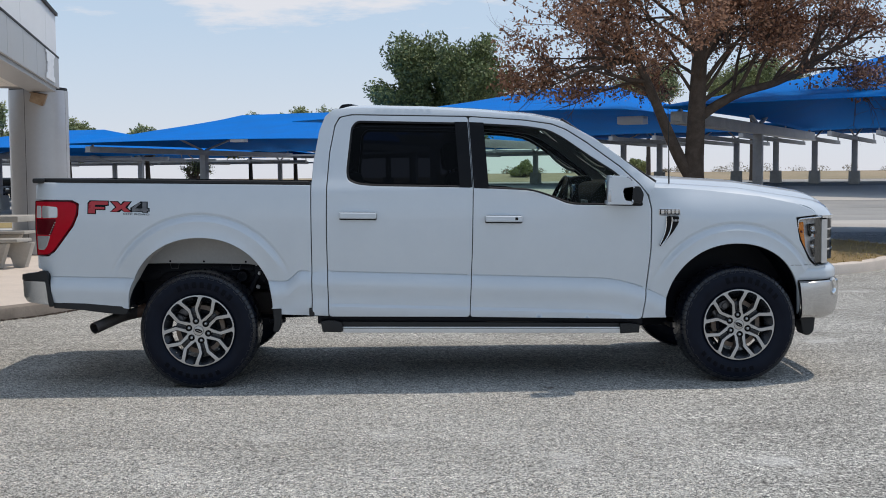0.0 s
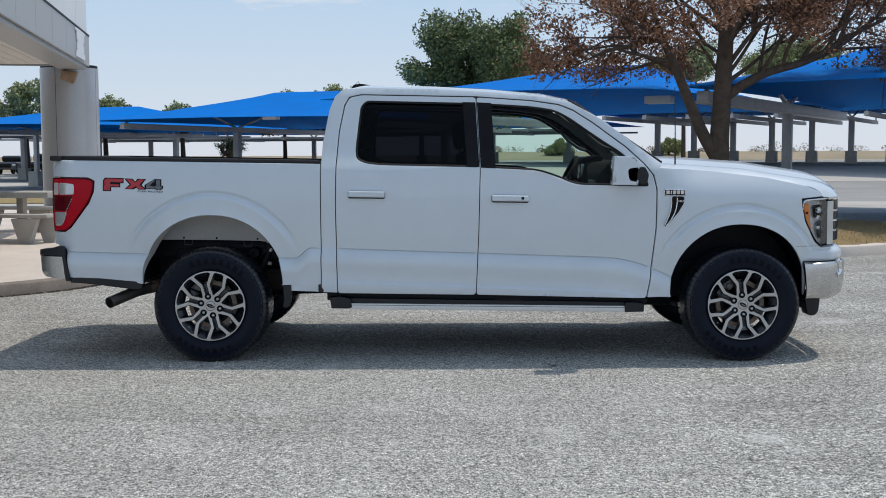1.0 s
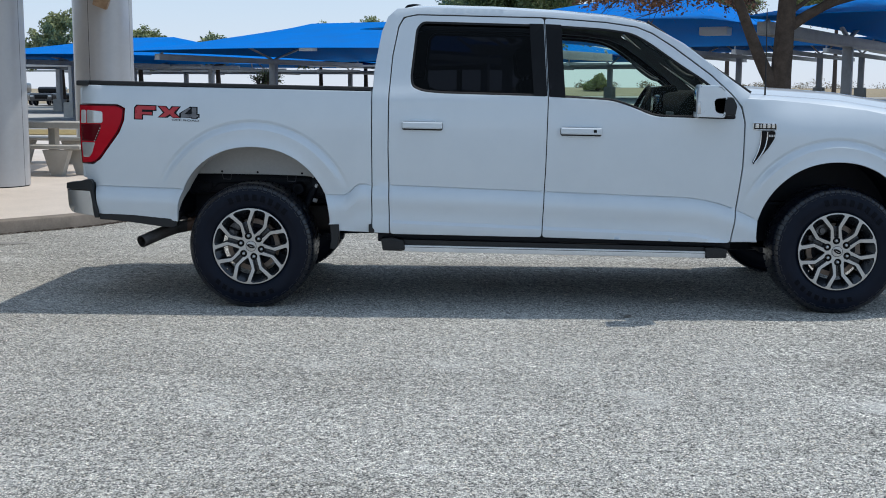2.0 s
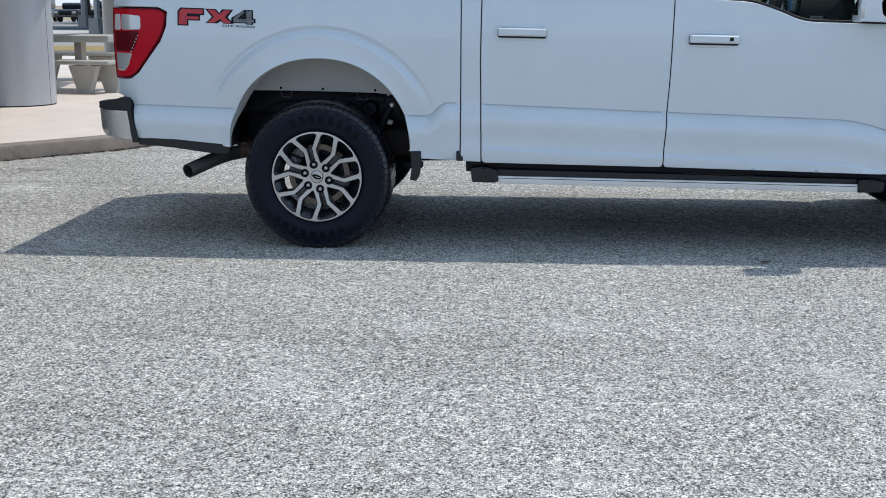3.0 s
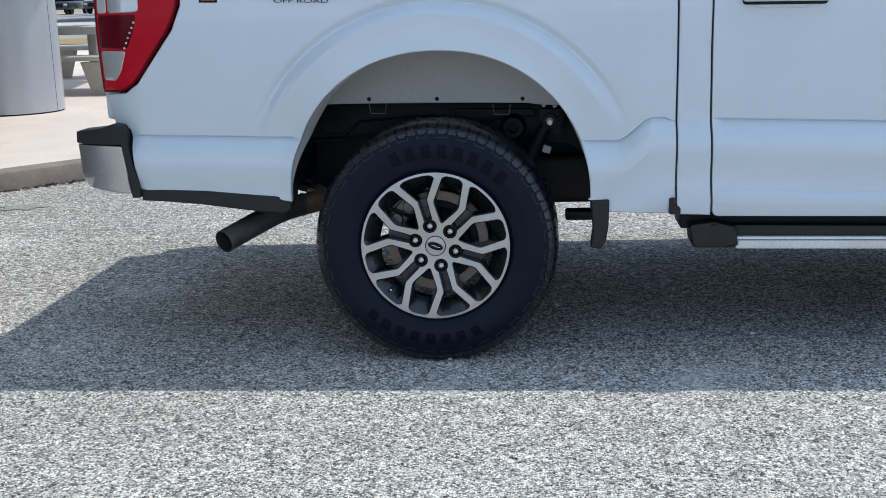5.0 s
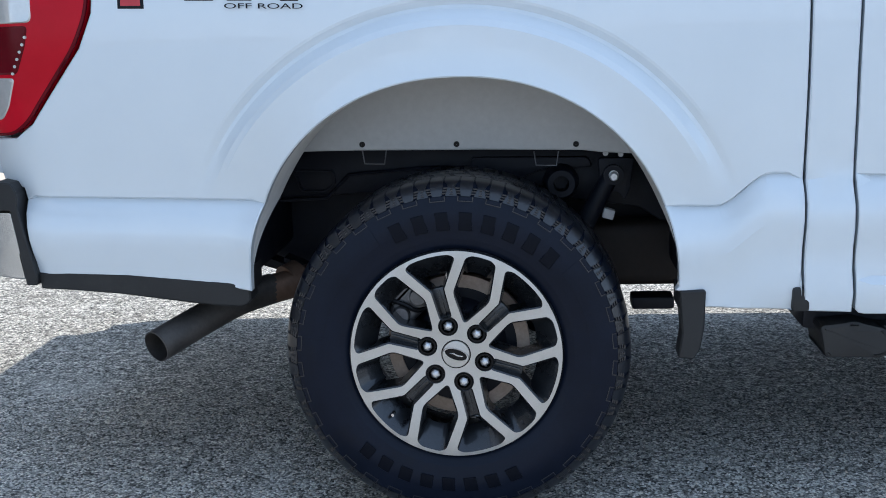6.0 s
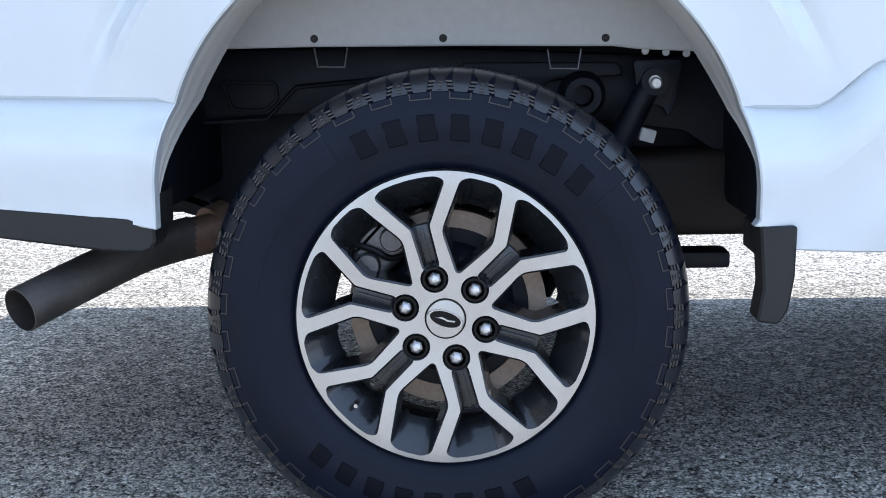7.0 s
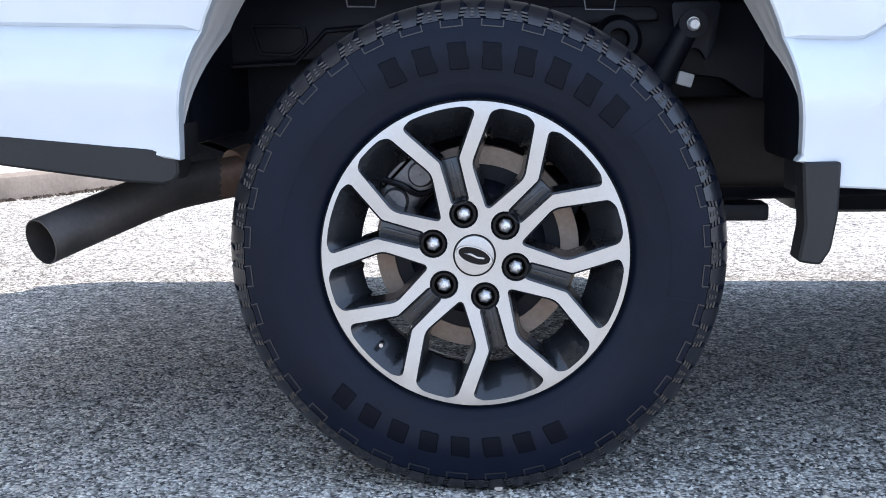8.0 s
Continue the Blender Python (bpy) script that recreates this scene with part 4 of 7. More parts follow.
def bumper_point(u, v):
    k = u * (len(NOSE) - 1)
    i = min(int(k), len(NOSE) - 2)
    p = NOSE[i].lerp(NOSE[i + 1], k - i)
    d = (NOSE[i + 1] - NOSE[i]).normalized()
    prof = ((0.010, 0.684), (-0.004, 0.674), (-0.007, 0.64), (-0.006, 0.57), (-0.001, 0.51), (0.010, 0.465), (0.028, 0.435), (0.060, 0.418), (0.10, 0.412))
    k = min(int(v * 8), 7)
    t = v * 8 - k
    inset, z = (prof[k][c] + (prof[k + 1][c] - prof[k][c]) * t for c in (0, 1))
    end = min(u, 1 - u) * (len(NOSE) - 1)
    slant = 0.11 * (0.684 - z) * max(0.0, 1 - end / 6)
    return Vector((p.x - d.y * inset + slant, p.y + d.x * inset, z))


def lip_point(u, v):
    """The painted band over the bumper, which follows the nose and comes out from under the wing."""
    k = u * (len(NOSE) - 1)
    i = min(int(k), len(NOSE) - 2)
    p = NOSE[i].lerp(NOSE[i + 1], k - i)
    d = (NOSE[i + 1] - NOSE[i]).normalized()
    tuck = 0.016 * step_between(4.36, 4.27, p.x)
    inset = tuck + 0.016 + 0.045 * max(0.0, (v - 0.55) / 0.45) ** 2 + 0.012 * max(0.0, 0.15 - v) / 0.15
    return Vector((p.x - d.y * inset, p.y + d.x * inset, 0.690 + 0.105 * v))


part("front_lip", sheet(lip_point, 108, 10, 0.02), PAINT, truck)
part("front_bumper", sheet(bumper_point, 108, 16, 0.015), SATIN, truck, "chrome front bumper")
rib = [(front_x(y) + dx, y, z) for y, dx, z in ((0.155, 0.002, 0.692), (0.168, 0.006, 0.66), (0.172, 0.008, 0.625), (0.164, 0.007, 0.600), (0.140, 0.004, 0.590))]
on_both("bumper_rib", tube(smooth_line(rib, 4), 0.017, 10), CHROME, truck)
seam = rounded([(4.118, 0.689), (4.33, 0.696), (4.33, 0.684), (4.118, 0.677)], 0.002)
on_both("bumper_seam", bent(plate(seam, lip=0.001, depth=0.04, step=0.05), lambda x, z: side_y(x, 0.7) + 0.006), DARKTRIM, truck)
on_both("air_dam_end", prism(rounded([(4.15, 0.44), (4.26, 0.435), (4.25, 0.33), (4.22, 0.30), (4.175, 0.305)], 0.02), 0.12, 0.26, 0.008), PLASTIC, truck, "black air dam end")
part("air_dam", box(4.18, 4.30, 0.26, 2 * YC - 0.26, 0.33, 0.44, 0.02), PLASTIC, truck, "black air dam")

HEAD = rounded([(4.097, 1.122, 0.02), (4.30, 1.137, 0.01), (4.30, 0.815, 0.01), (4.252, 0.79, 0.02), (4.20, 0.835, 0.03), (4.122, 0.972, 0.06), (4.098, 1.07, 0.03)], 0.02)
deep = lambda x, z: side_y(x, 1.0) + 0.055
skin = lambda x, z: side_y(x, 1.0) + 0.002
on_both("headlight", bent(plate(HEAD, lip=0.004, depth=0.05, step=0.06), deep), LAMPSILVER, truck, "silver headlight housing")
on_both("headlight_rim", bent(plate(HEAD, [shrunk(HEAD, 0.0045)], lip=0.002, depth=0.06, step=0.05), skin), DARKTRIM, truck, "dark headlight rim")
brow = [(4.104, skin(4.104, 1) + 0.004, 1.05), (4.106, skin(4.106, 1) + 0.003, 1.095), (4.120, skin(4.12, 1) + 0.003, 1.113), (4.16, skin(4.16, 1) + 0.003, 1.117), (4.28, skin(4.28, 1) + 0.004, 1.125)]
on_both("lamp_brow", tube(smooth_line(brow, 4), [0.004] * 5 + [0.007] * 12, 8), CHROME, truck, "chrome strip round the lamp's top")
amb = rounded([(4.110, 1.090, 0.02), (4.150, 1.096, 0.012), (4.154, 1.02, 0.02), (4.166, 0.93, 0.02), (4.170, 0.895, 0.004), (4.162, 0.90, 0.004), (4.128, 0.968, 0.02), (4.110, 1.04, 0.02)], 0.01)
on_both("side_marker", bent(plate(amb, lip=0.004, depth=0.03, step=0.05), lambda x, z: skin(x, z) + 0.010), AMBER, truck, "amber side marker")
marker = rounded([(4.122, 1.036), (4.140, 1.036), (4.142, 1.020), (4.124, 1.020)], 0.003)
on_both("marker_lens", bent(plate(marker, lip=0.001, depth=0.006), lambda x, z: skin(x, z) + 0.008), DARKRED, truck)
proj = rounded([(4.190, 1.078, 0.012), (4.258, 1.082, 0.012), (4.258, 1.01, 0.02), (4.236, 0.985, 0.02), (4.192, 0.995, 0.02)], 0.015)
on_both("lamp_projector", bent(plate(proj, lip=0.008, depth=0.03, step=0.05), lambda x, z: skin(x, z) + 0.026), GLOSSBLACK, truck, "black lamp projector")
low = rounded([(4.214, 0.960, 0.012), (4.252, 0.975, 0.012), (4.254, 0.86, 0.01), (4.240, 0.842, 0.01), (4.222, 0.89, 0.02)], 0.01)
on_both("lamp_projector", bent(plate(low, lip=0.006, depth=0.03, step=0.05), lambda x, z: skin(x, z) + 0.028), DARKCHROME, truck, "dark lamp reflector")
for z, w in ((1.046, 0.020), (0.998, 0.014), (0.925, 0.012)):
    on_both("lamp_reflector", moved(lathe([(0.0, 0.001), (0.002, w * 0.6), (-0.004, w), (0.010, w + 0.003)], 20), pose(4.226, skin(4.226, z) + 0.022, z)), CHROME, truck)
for o in on_both("headlight_lens", bent(plate(shrunk(HEAD, 0.010), lip=0.003, depth=0.006, step=0.05), skin), LENS, truck, "clear headlight lens"):
    o.visible_shadow = False
on_both("lamp_bar", front_strip(0.101, 0.146, 0.030, 0.805, 1.108, 0.03, 8), CLEARLENS, truck, "pale daytime lamp bar")
on_both("lamp_front", front_strip(0.150, 0.36, 0.046, 0.83, 1.112, 0.04, 8), GLOSSBLACK, truck, "black lamp front")
for z in (0.90, 0.97, 1.04):
    on_both("lamp_fin", front_strip(0.155, 0.35, 0.040, z - 0.006, z + 0.006, 0.02, 8), CHROME, truck)
on_both("lamp_lid", front_strip(0.10, 0.36, 0.036, 1.118, 1.136, 0.05, 10), CHROME, truck)
seam_wing = rounded([(4.052, 0.801), (4.215, 0.797), (4.215, 0.794), (4.052, 0.798)], 0.001)
on_both("wing_seam", bent(plate(seam_wing, lip=0.0003, depth=0.004, step=0.03), lambda x, z: side_y(x, z) - 0.0006), DARKTRIM, truck)

# wing vent
vent_y = lambda x, z: side_y(x, 1.1) - 0.008
vent_top = rounded([(3.136, 1.197), (3.282, 1.194), (3.284, 1.147), (3.14, 1.150)], 0.008)
on_both("wing_badge", bent(plate(vent_top, [shrunk(vent_top, 0.006)], lip=0.003, depth=0.02, step=0.05), vent_y), CHROME, truck, "chrome wing badge frame")
on_both("badge_face", bent(plate(shrunk(vent_top, 0.004), lip=0.001, depth=0.01, step=0.05), lambda x, z: vent_y(x, z) + 0.006), GLOSSBLACK, truck, "gloss black badge face")
for bx, w in ((3.150, 0.026), (3.181, 0.010), (3.196, 0.022), (3.223, 0.022), (3.250, 0.022)):
    on_both("badge_bar", bent(plate(rounded([(bx, 1.187), (bx + w, 1.187), (bx + w, 1.163), (bx, 1.163)], 0.004), lip=0.003, depth=0.008), lambda x, z: vent_y(x, z) - 0.001), CHROME, truck)
vent_low = rounded([(3.19, 1.146), (3.278, 1.144), (3.274, 1.10), (3.235, 1.035), (3.150, 0.937), (3.142, 0.95), (3.175, 1.02), (3.188, 1.08)], 0.015)
on_both("wing_vent", bent(plate(vent_low, lip=0.005, depth=0.018, step=0.05), vent_y), GLOSSBLACK, truck, "gloss black wing vent")
blade = [(x, vent_y(x, z) - 0.003, z) for x, z in ((3.226, 1.138), (3.224, 1.09), (3.212, 1.04), (3.186, 0.99), (3.152, 0.945))]
on_both("vent_blade", tube(smooth_line(blade, 4), [0.0045] * 12 + [0.0035] * 5, 8), CHROME, truck, "chrome vent blade")
edge = [(x, vent_y(x, z) - 0.001, z) for x, z in ((3.188, 1.142), (3.187, 1.08), (3.174, 1.02), (3.144, 0.950))]
on_both("vent_edge", tube(smooth_line(edge, 4), 0.003, 8), CHROME, truck)
for k in range(4):
    bx = 3.235 + 0.010 * k
    part("badge_bar", bent(plate(rounded([(bx, 1.122), (bx + 0.006, 1.122), (bx + 0.006, 1.108), (bx, 1.108)], 0.002), lip=0.0008, depth=0.004), lambda x, z: vent_y(x, z) - 0.002), STEEL, truck)

# wing mirror
for side in (0, 1):
    flip = mirrored if side else (lambda b: b)
    shell = prism(rounded([(2.759, 1.232), (2.930, 1.228), (2.936, 1.262), (2.884, 1.268), (2.874, 1.33), (2.944, 1.338), (2.926, 1.405), (2.90, 1.422), (2.771, 1.424)], 0.014), -0.17, -0.03, 0.012)
    mirror = part("wing_mirror", flip(shell), PAINT, truck)
    part("mirror_arm", flip(prism(rounded([(2.874, 1.252), (3.0, 1.236), (3.012, 1.30), (2.985, 1.352), (2.871, 1.338)], 0.015), -0.13, 0.08, 0.008)), PLASTIC, mirror, "black mirror arm")
    part("mirror_glass", flip(box(2.7586, 2.7605, -0.145, -0.055, 1.262, 1.395, 0.0006)), CHROME, mirror, "mirror glass")
    part("indicator", flip(box(2.763, 2.784, -0.1725, -0.1695, 1.25, 1.325, 0.001)), CLEARLENS, mirror, "indicator strip")

# aerials
part("aerial", tube([(3.24, 0.16, 1.33), (3.238, 0.16, 1.6), (3.232, 0.16, 1.90)], [0.006, 0.0035, 0.0025], 8), PLASTIC, truck, "black whip aerial")
fin = prism(rounded([(0.90, 1.93), (1.11, 1.935), (1.07, 1.968), (0.99, 1.982), (0.93, 1.976)], 0.02), YC - 0.035, YC + 0.035, 0.01)
part("aerial_fin", fin, GLOSSBLACK, truck, "black roof aerial fin")

# rear: tailgate, lamps, bumper
part("tailgate", box(-1.10, -1.045, 0.10, 2 * YC - 0.10, 0.82, 1.40, 0.02), PAINT, truck)
part("tailgate_cap", box(-1.105, -1.03, 0.05, 2 * YC - 0.05, 1.405, 1.44, 0.012), PLASTIC, truck, "black tailgate cap")
lamp_y = lambda x, z: side_y(x, z) - 0.004
LAMPO = rounded(LAMP[1:-1] + [(-1.10, 0.914, 0.01), (-1.108, 1.10, 0.02), (-1.104, 1.288, 0.01)], 0.03)
for side in (0, 1):
    flip = mirrored if side else (lambda b: b)
    lamp = part("rear_lamp", flip(bent(plate(LAMPO, lip=0.006, depth=0.06, step=0.024), lamp_y)), REDLENS, truck, "red rear lamp")
    up = lambda d: (lambda x, z: lamp_y(x, z) - d)
    part("lamp_rim", flip(bent(plate(LAMPO, [shrunk(LAMPO, 0.007)], lip=0.001, depth=0.01, step=0.024), up(0.0015))), DARKRED, lamp, "dark lamp rim")
    dots = [moved(lathe([(0.0, 0.0005), (0.0, 0.0035), (0.004, 0.004)], 8), pose(-0.942 - 0.008 * k, lamp_y(-0.942 - 0.008 * k, 1.14 - 0.016 * k) - 0.005, 1.14 - 0.016 * k)) for k in range(7)]
    part("lamp_dots", flip(join(*dots)), CLEARLENS, lamp, "row of small bright lamp dots")
    part("reversing_lens", flip(bent(plate(rounded([(-1.040, 1.255), (-0.925, 1.245), (-0.925, 1.172), (-1.040, 1.170)], 0.015), lip=0.003, depth=0.006, step=0.02), up(0.003))), CLEARLENS, lamp, "clear reversing lens")
    part("lamp_inset", flip(bent(plate(rounded([(-1.088, 1.254), (-1.046, 1.254), (-1.046, 1.170), (-1.092, 1.170)], 0.01), lip=0.003, depth=0.006, step=0.02), up(0.002))), BRUSHED, lamp, "grey lens inset")
    part("stop_lens", flip(bent(plate(rounded([(-1.092, 1.165), (-0.935, 1.165), (-0.945, 1.12), (-0.972, 1.058), (-1.092, 1.058)], 0.012), lip=0.003, depth=0.006, step=0.02), up(0.003))), DARKRED, lamp, "dark red stop lens")
    part("lower_lens", flip(bent(plate(rounded([(-1.090, 1.050), (-0.98, 1.050), (-1.005, 0.985), (-1.03, 0.955), (-1.086, 0.955)], 0.012), lip=0.003, depth=0.006, step=0.02), up(0.003))), CLEARLENS, lamp, "clear lower lens")
pad = rounded([(-1.190, 0.790, 0.006), (-1.085, 0.803, 0.006), (-1.053, 0.815, 0.004), (-1.014, 0.812, 0.004), (-1.001, 0.79, 0.01), (-1.003, 0.752, 0.01), (-0.970, 0.590, 0.004), (-0.972, 0.572, 0.004), (-0.998, 0.572, 0.004), (-1.021, 0.748, 0.004), (-1.192, 0.752, 0.004)], 0.006)
shift = lambda x, z: 0.006 + 1.5 * max(0.0, -1.0 - x) ** 2
on_both("bumper_pad", bent(plate(pad, lip=0.003, depth=0.10, step=0.04), lambda x, z: shift(x, z) - 0.007), PLASTIC, truck, "black bumper pad")
chr_ = rounded([(-1.190, 0.749, 0.004), (-1.024, 0.745, 0.004), (-1.000, 0.584, 0.006), (-1.06, 0.590, 0.02), (-1.158, 0.603, 0.02), (-1.183, 0.64, 0.03)], 0.008)
on_both("bumper_corner", bent(plate(chr_, lip=0.003, depth=0.09, step=0.03), lambda x, z: shift(x, z) + 0.03 * (0.745 - z) ** 2), SATIN, truck, "chrome rear bumper corner")
part("rear_bumper", box(-1.235, -1.08, 0.17, 2 * YC - 0.17, 0.60, 0.765, 0.05, 4), SATIN, truck, "chrome rear bumper")
val = [Vector(p) for p in ((-0.975, 0.598), (-0.90, 0.599), (-0.76, 0.593), (-0.62, 0.579), (-0.49, 0.566), (-0.474, 0.560), (-0.472, 0.530), (-0.480, 0.517), (-0.497, 0.511), (-0.56, 0.515), (-0.65, 0.527), (-0.78, 0.545), (-0.90, 0.556), (-0.97, 0.560))]
on_both("rear_valance", bent(plate(val, lip=0.004, depth=0.07, step=0.08), lambda x, z: 0.016), PLASTIC, truck, "black plastic lower valance")

# mudflaps
flap = rounded([(0.505, 0.540), (0.564, 0.540), (0.562, 0.457), (0.553, 0.403), (0.538, 0.379), (0.503, 0.384), (0.512, 0.44)], 0.006)
on_both("mudflap", bent(plate(flap, lip=0.004, depth=0.06, step=0.05), lambda x, z: 0.012), PLASTIC, truck, "black mudflap")
on_both("mudflap_web", box(0.508, 0.525, 0.05, 0.16, 0.485, 0.535, 0.004), PLASTIC, truck)
on_both("sill_bracket", box(0.752, 0.79, 0.005, 0.06, 0.49, 0.545, 0.008), PLASTIC, truck)

# running boards
for side in (0, 1):
    flip = mirrored if side else (lambda b: b)
    board = part("running_board", flip(prism([(0.88, 0.442), (2.96, 0.408), (2.96, 0.352), (0.88, 0.380)], 0.075, 0.24, 0.010)), PLASTIC, truck, "black running board")
    part("board_trim", flip(prism([(0.972, 0.405), (2.885, 0.382), (2.885, 0.340), (0.972, 0.364)], 0.062, 0.085, 0.005)), BRUSHED, board, "brushed aluminium board trim")
    part("board_groove", flip(prism([(0.976, 0.395), (2.882, 0.372), (2.882, 0.369), (0.976, 0.392)], 0.0605, 0.064, 0.0005)), DARKTRIM, board)
    part("board_end", flip(prism(rounded([(0.824, 0.446), (0.90, 0.456), (0.972, 0.438), (0.980, 0.376), (0.955, 0.368), (0.838, 0.370)], 0.012), 0.05, 0.22, 0.01)), PLASTIC, board)
    part("board_end", flip(prism(rounded([(2.88, 0.408), (2.95, 0.41), (3.02, 0.398), (3.015, 0.342), (2.885, 0.338)], 0.012), 0.05, 0.22, 0.01)), PLASTIC, board)
    part("rocker_panel", flip(prism([(0.80, 0.50), (3.05, 0.44), (3.05, 0.39), (0.80, 0.42)], 0.12, 0.30, 0.01)), UNDER, truck)

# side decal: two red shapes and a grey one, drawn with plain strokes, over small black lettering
DX, DZ, DW, DH = -0.722, 1.205, 0.405, 0.078


def decal(name, strokes, mat, lift, label=""):
    bms = []
    for st in strokes:
        pts = [Vector((DX + DW * u, DZ + DH * v - 0.012 * u)) for u, v in st]
        bms.append(bent(plate(pts, lip=0.0004, depth=0.0012, step=0.03), lambda x, z: side_y(x, z) - lift))
    return part(name, join(*bms), mat, truck, label)


decal("decal_edge", [[(-0.012, -0.12), (0.135, -0.12), (0.135, 0.24), (0.29, 0.24), (0.29, 0.60), (0.346, 0.62), (0.346, 1.08), (0.03, 1.08), (-0.008, 0.85)], [(0.36, 0.10), (0.52, 0.10), (0.56, 0.26), (0.6, 0.10), (0.735, 0.10), (0.655, 0.52), (0.73, 1.05), (0.58, 1.05), (0.545, 0.8), (0.5, 1.05), (0.355, 1.05), (0.445, 0.52)], [(0.70, 0.16), (0.89, 0.16), (0.89, 0.09), (0.99, 0.09), (0.99, 0.18), (1.02, 0.2), (1.02, 0.5), (0.99, 0.5), (0.99, 1.06), (0.87, 1.06), (0.70, 0.5)]], GLOSSBLACK, 0.0010, "black outlined decal")
decal("decal_fill", [[(0.006, -0.04), (0.116, -0.04), (0.116, 0.32), (0.272, 0.32), (0.272, 0.51), (0.116, 0.51), (0.12, 0.70), (0.33, 0.70), (0.33, 1.0), (0.055, 1.0), (0.012, 0.82)]], DECALRED, 0.0022, "red decal stroke")
decal("decal_fill", [[(0.385, 0.15), (0.475, 0.15), (0.555, 0.40), (0.60, 0.15), (0.705, 0.15), (0.615, 0.52), (0.70, 1.0), (0.61, 1.0), (0.545, 0.70), (0.48, 1.0), (0.385, 1.0), (0.475, 0.52)]], DECALRED, 0.0022, "red decal stroke")
decal("decal_fill", [[(0.73, 0.22), (0.905, 0.22), (0.905, 0.14), (0.97, 0.14), (0.97, 0.24), (1.0, 0.26), (1.0, 0.42), (0.97, 0.42), (0.97, 1.0), (0.90, 1.0), (0.90, 0.45), (0.78, 0.45), (0.88, 0.9), (0.85, 1.0), (0.73, 0.5)]], DECALGREY, 0.0022, "grey decal stroke")
txt = bpy.data.curves.new("lettering", "FONT")
txt.body, txt.size, txt.align_x, txt.align_y, txt.extrude = "OFF ROAD", 0.030, "LEFT", "BOTTOM", 0.0006
holder = bpy.data.objects.new("lettering", txt)
scene.collection.objects.link(holder)
bpy.context.view_layer.update()
flat_text = bpy.data.meshes.new_from_object(holder.evaluated_get(bpy.context.evaluated_depsgraph_get()))
bpy.data.objects.remove(holder)
lb = bmesh.new()
lb.from_mesh(flat_text)
wide, tall = max(v.co.x for v in lb.verts), max(v.co.y for v in lb.verts)
for v in lb.verts:
    x = -0.487 + v.co.x * 0.176 / wide
    z = 1.186 - 0.034 * (x + 0.487) + v.co.y * 0.0145 / tall
    v.co = (x, side_y(x, z) - 0.0045 - v.co.z, z)
part("decal_lettering", lb, GLOSSBLACK, truck, "small black words OFF ROAD")

# ---- wheels ----
def turned(points, a):
    c, s = math.cos(a), math.sin(a)
    return [Vector((x * c - z * s, x * s + z * c)) for x, z in points]


def wheel_face():
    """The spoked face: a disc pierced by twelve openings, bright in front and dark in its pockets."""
    R = 0.2425
    ring = [Vector((R * math.cos(2 * math.pi * k / 144), R * math.sin(2 * math.pi * k / 144))) for k in range(144)]
    holes = []
    rim_in = 0.2285

    def on_rim(*angles):
        return [(rim_in * math.cos(w), rim_in * math.sin(w)) for w in angles]
    for k in range(6):
        a = radians(104 + 60 * k)
        # the groove from a nut out to the fork of its spoke, then the opening between two spokes
        fork = [(0.0865, 0.0112), (0.154, 0.0128, 0.004), (0.2165, 0.0545)] + on_rim(0.19, 0.1, 0.0, -0.1, -0.19) + [(0.2165, -0.0545), (0.154, -0.0128, 0.004), (0.0865, -0.0112)]
        holes.append(rounded([(*turned([q[:2]], a)[0], *q[2:]) for q in fork], 0.005, 4))
        b = a + radians(30)
        gap = [(0.0775, 0.0, 0.006), (0.138, 0.0395, 0.010), (0.2205, 0.0318)] + on_rim(0.09, 0.0, -0.09) + [(0.2205, -0.0318), (0.138, -0.0395, 0.010)]
        holes.append(rounded([(*turned([q[:2]], b)[0], *q[2:]) for q in gap], 0.005, 4))
        lug = [(0.0670 + 0.0195 * math.cos(2 * math.pi * j / 20), 0.0195 * math.sin(2 * math.pi * j / 20)) for j in range(20)]
        holes.append(turned(lug, a))

    def sloped(loop):
        """The back edge of an opening: narrower between the spokes, and well inside the rim along its outer side."""
        if max(p.length for p in loop) < 0.1:
            return loop
        res = []
        for p in shrunk(loop, 0.0045):
            r = p.length
            res.append(p * ((r - 0.040 * step_between(0.180, 0.224, r)) / r))
        return res
    bm = plate(ring, holes, lip=0.0032, depth=0.052, step=0.012, draft=sloped)
    for v in bm.verts:
        r = math.hypot(v.co.x, v.co.z)
        v.co.y += 0.014 - 0.010 * step_between(0.04, 0.22, r) + 0.002 * step_between(0.236, 0.243, r)
    bm.normal_update()
    bmesh.ops.recalc_face_normals(bm, faces=bm.faces)
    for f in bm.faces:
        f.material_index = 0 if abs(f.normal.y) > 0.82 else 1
    return bm


def tyre_mesh():
    side = [(0.030, 0.236), (0.016, 0.244), (0.011, 0.256), (0.006, 0.266), (0.0045, 0.270), (0.0035, 0.280), (-0.002, 0.297), (-0.004, 0.316), (-0.0028, 0.332), (-0.0006, 0.345), (0.0022, 0.358), (0.0048, 0.3695), (0.0085, 0.3705), (0.0150, 0.3795), (0.0240, 0.3885), (0.034, 0.3978), (0.05, 0.4026)]
    rows = side + [(0.09, 0.4040), (0.135, 0.4042)] + [(0.272 - y, r) for y, r in side[::-1]]
    return lathe(rows, 120)


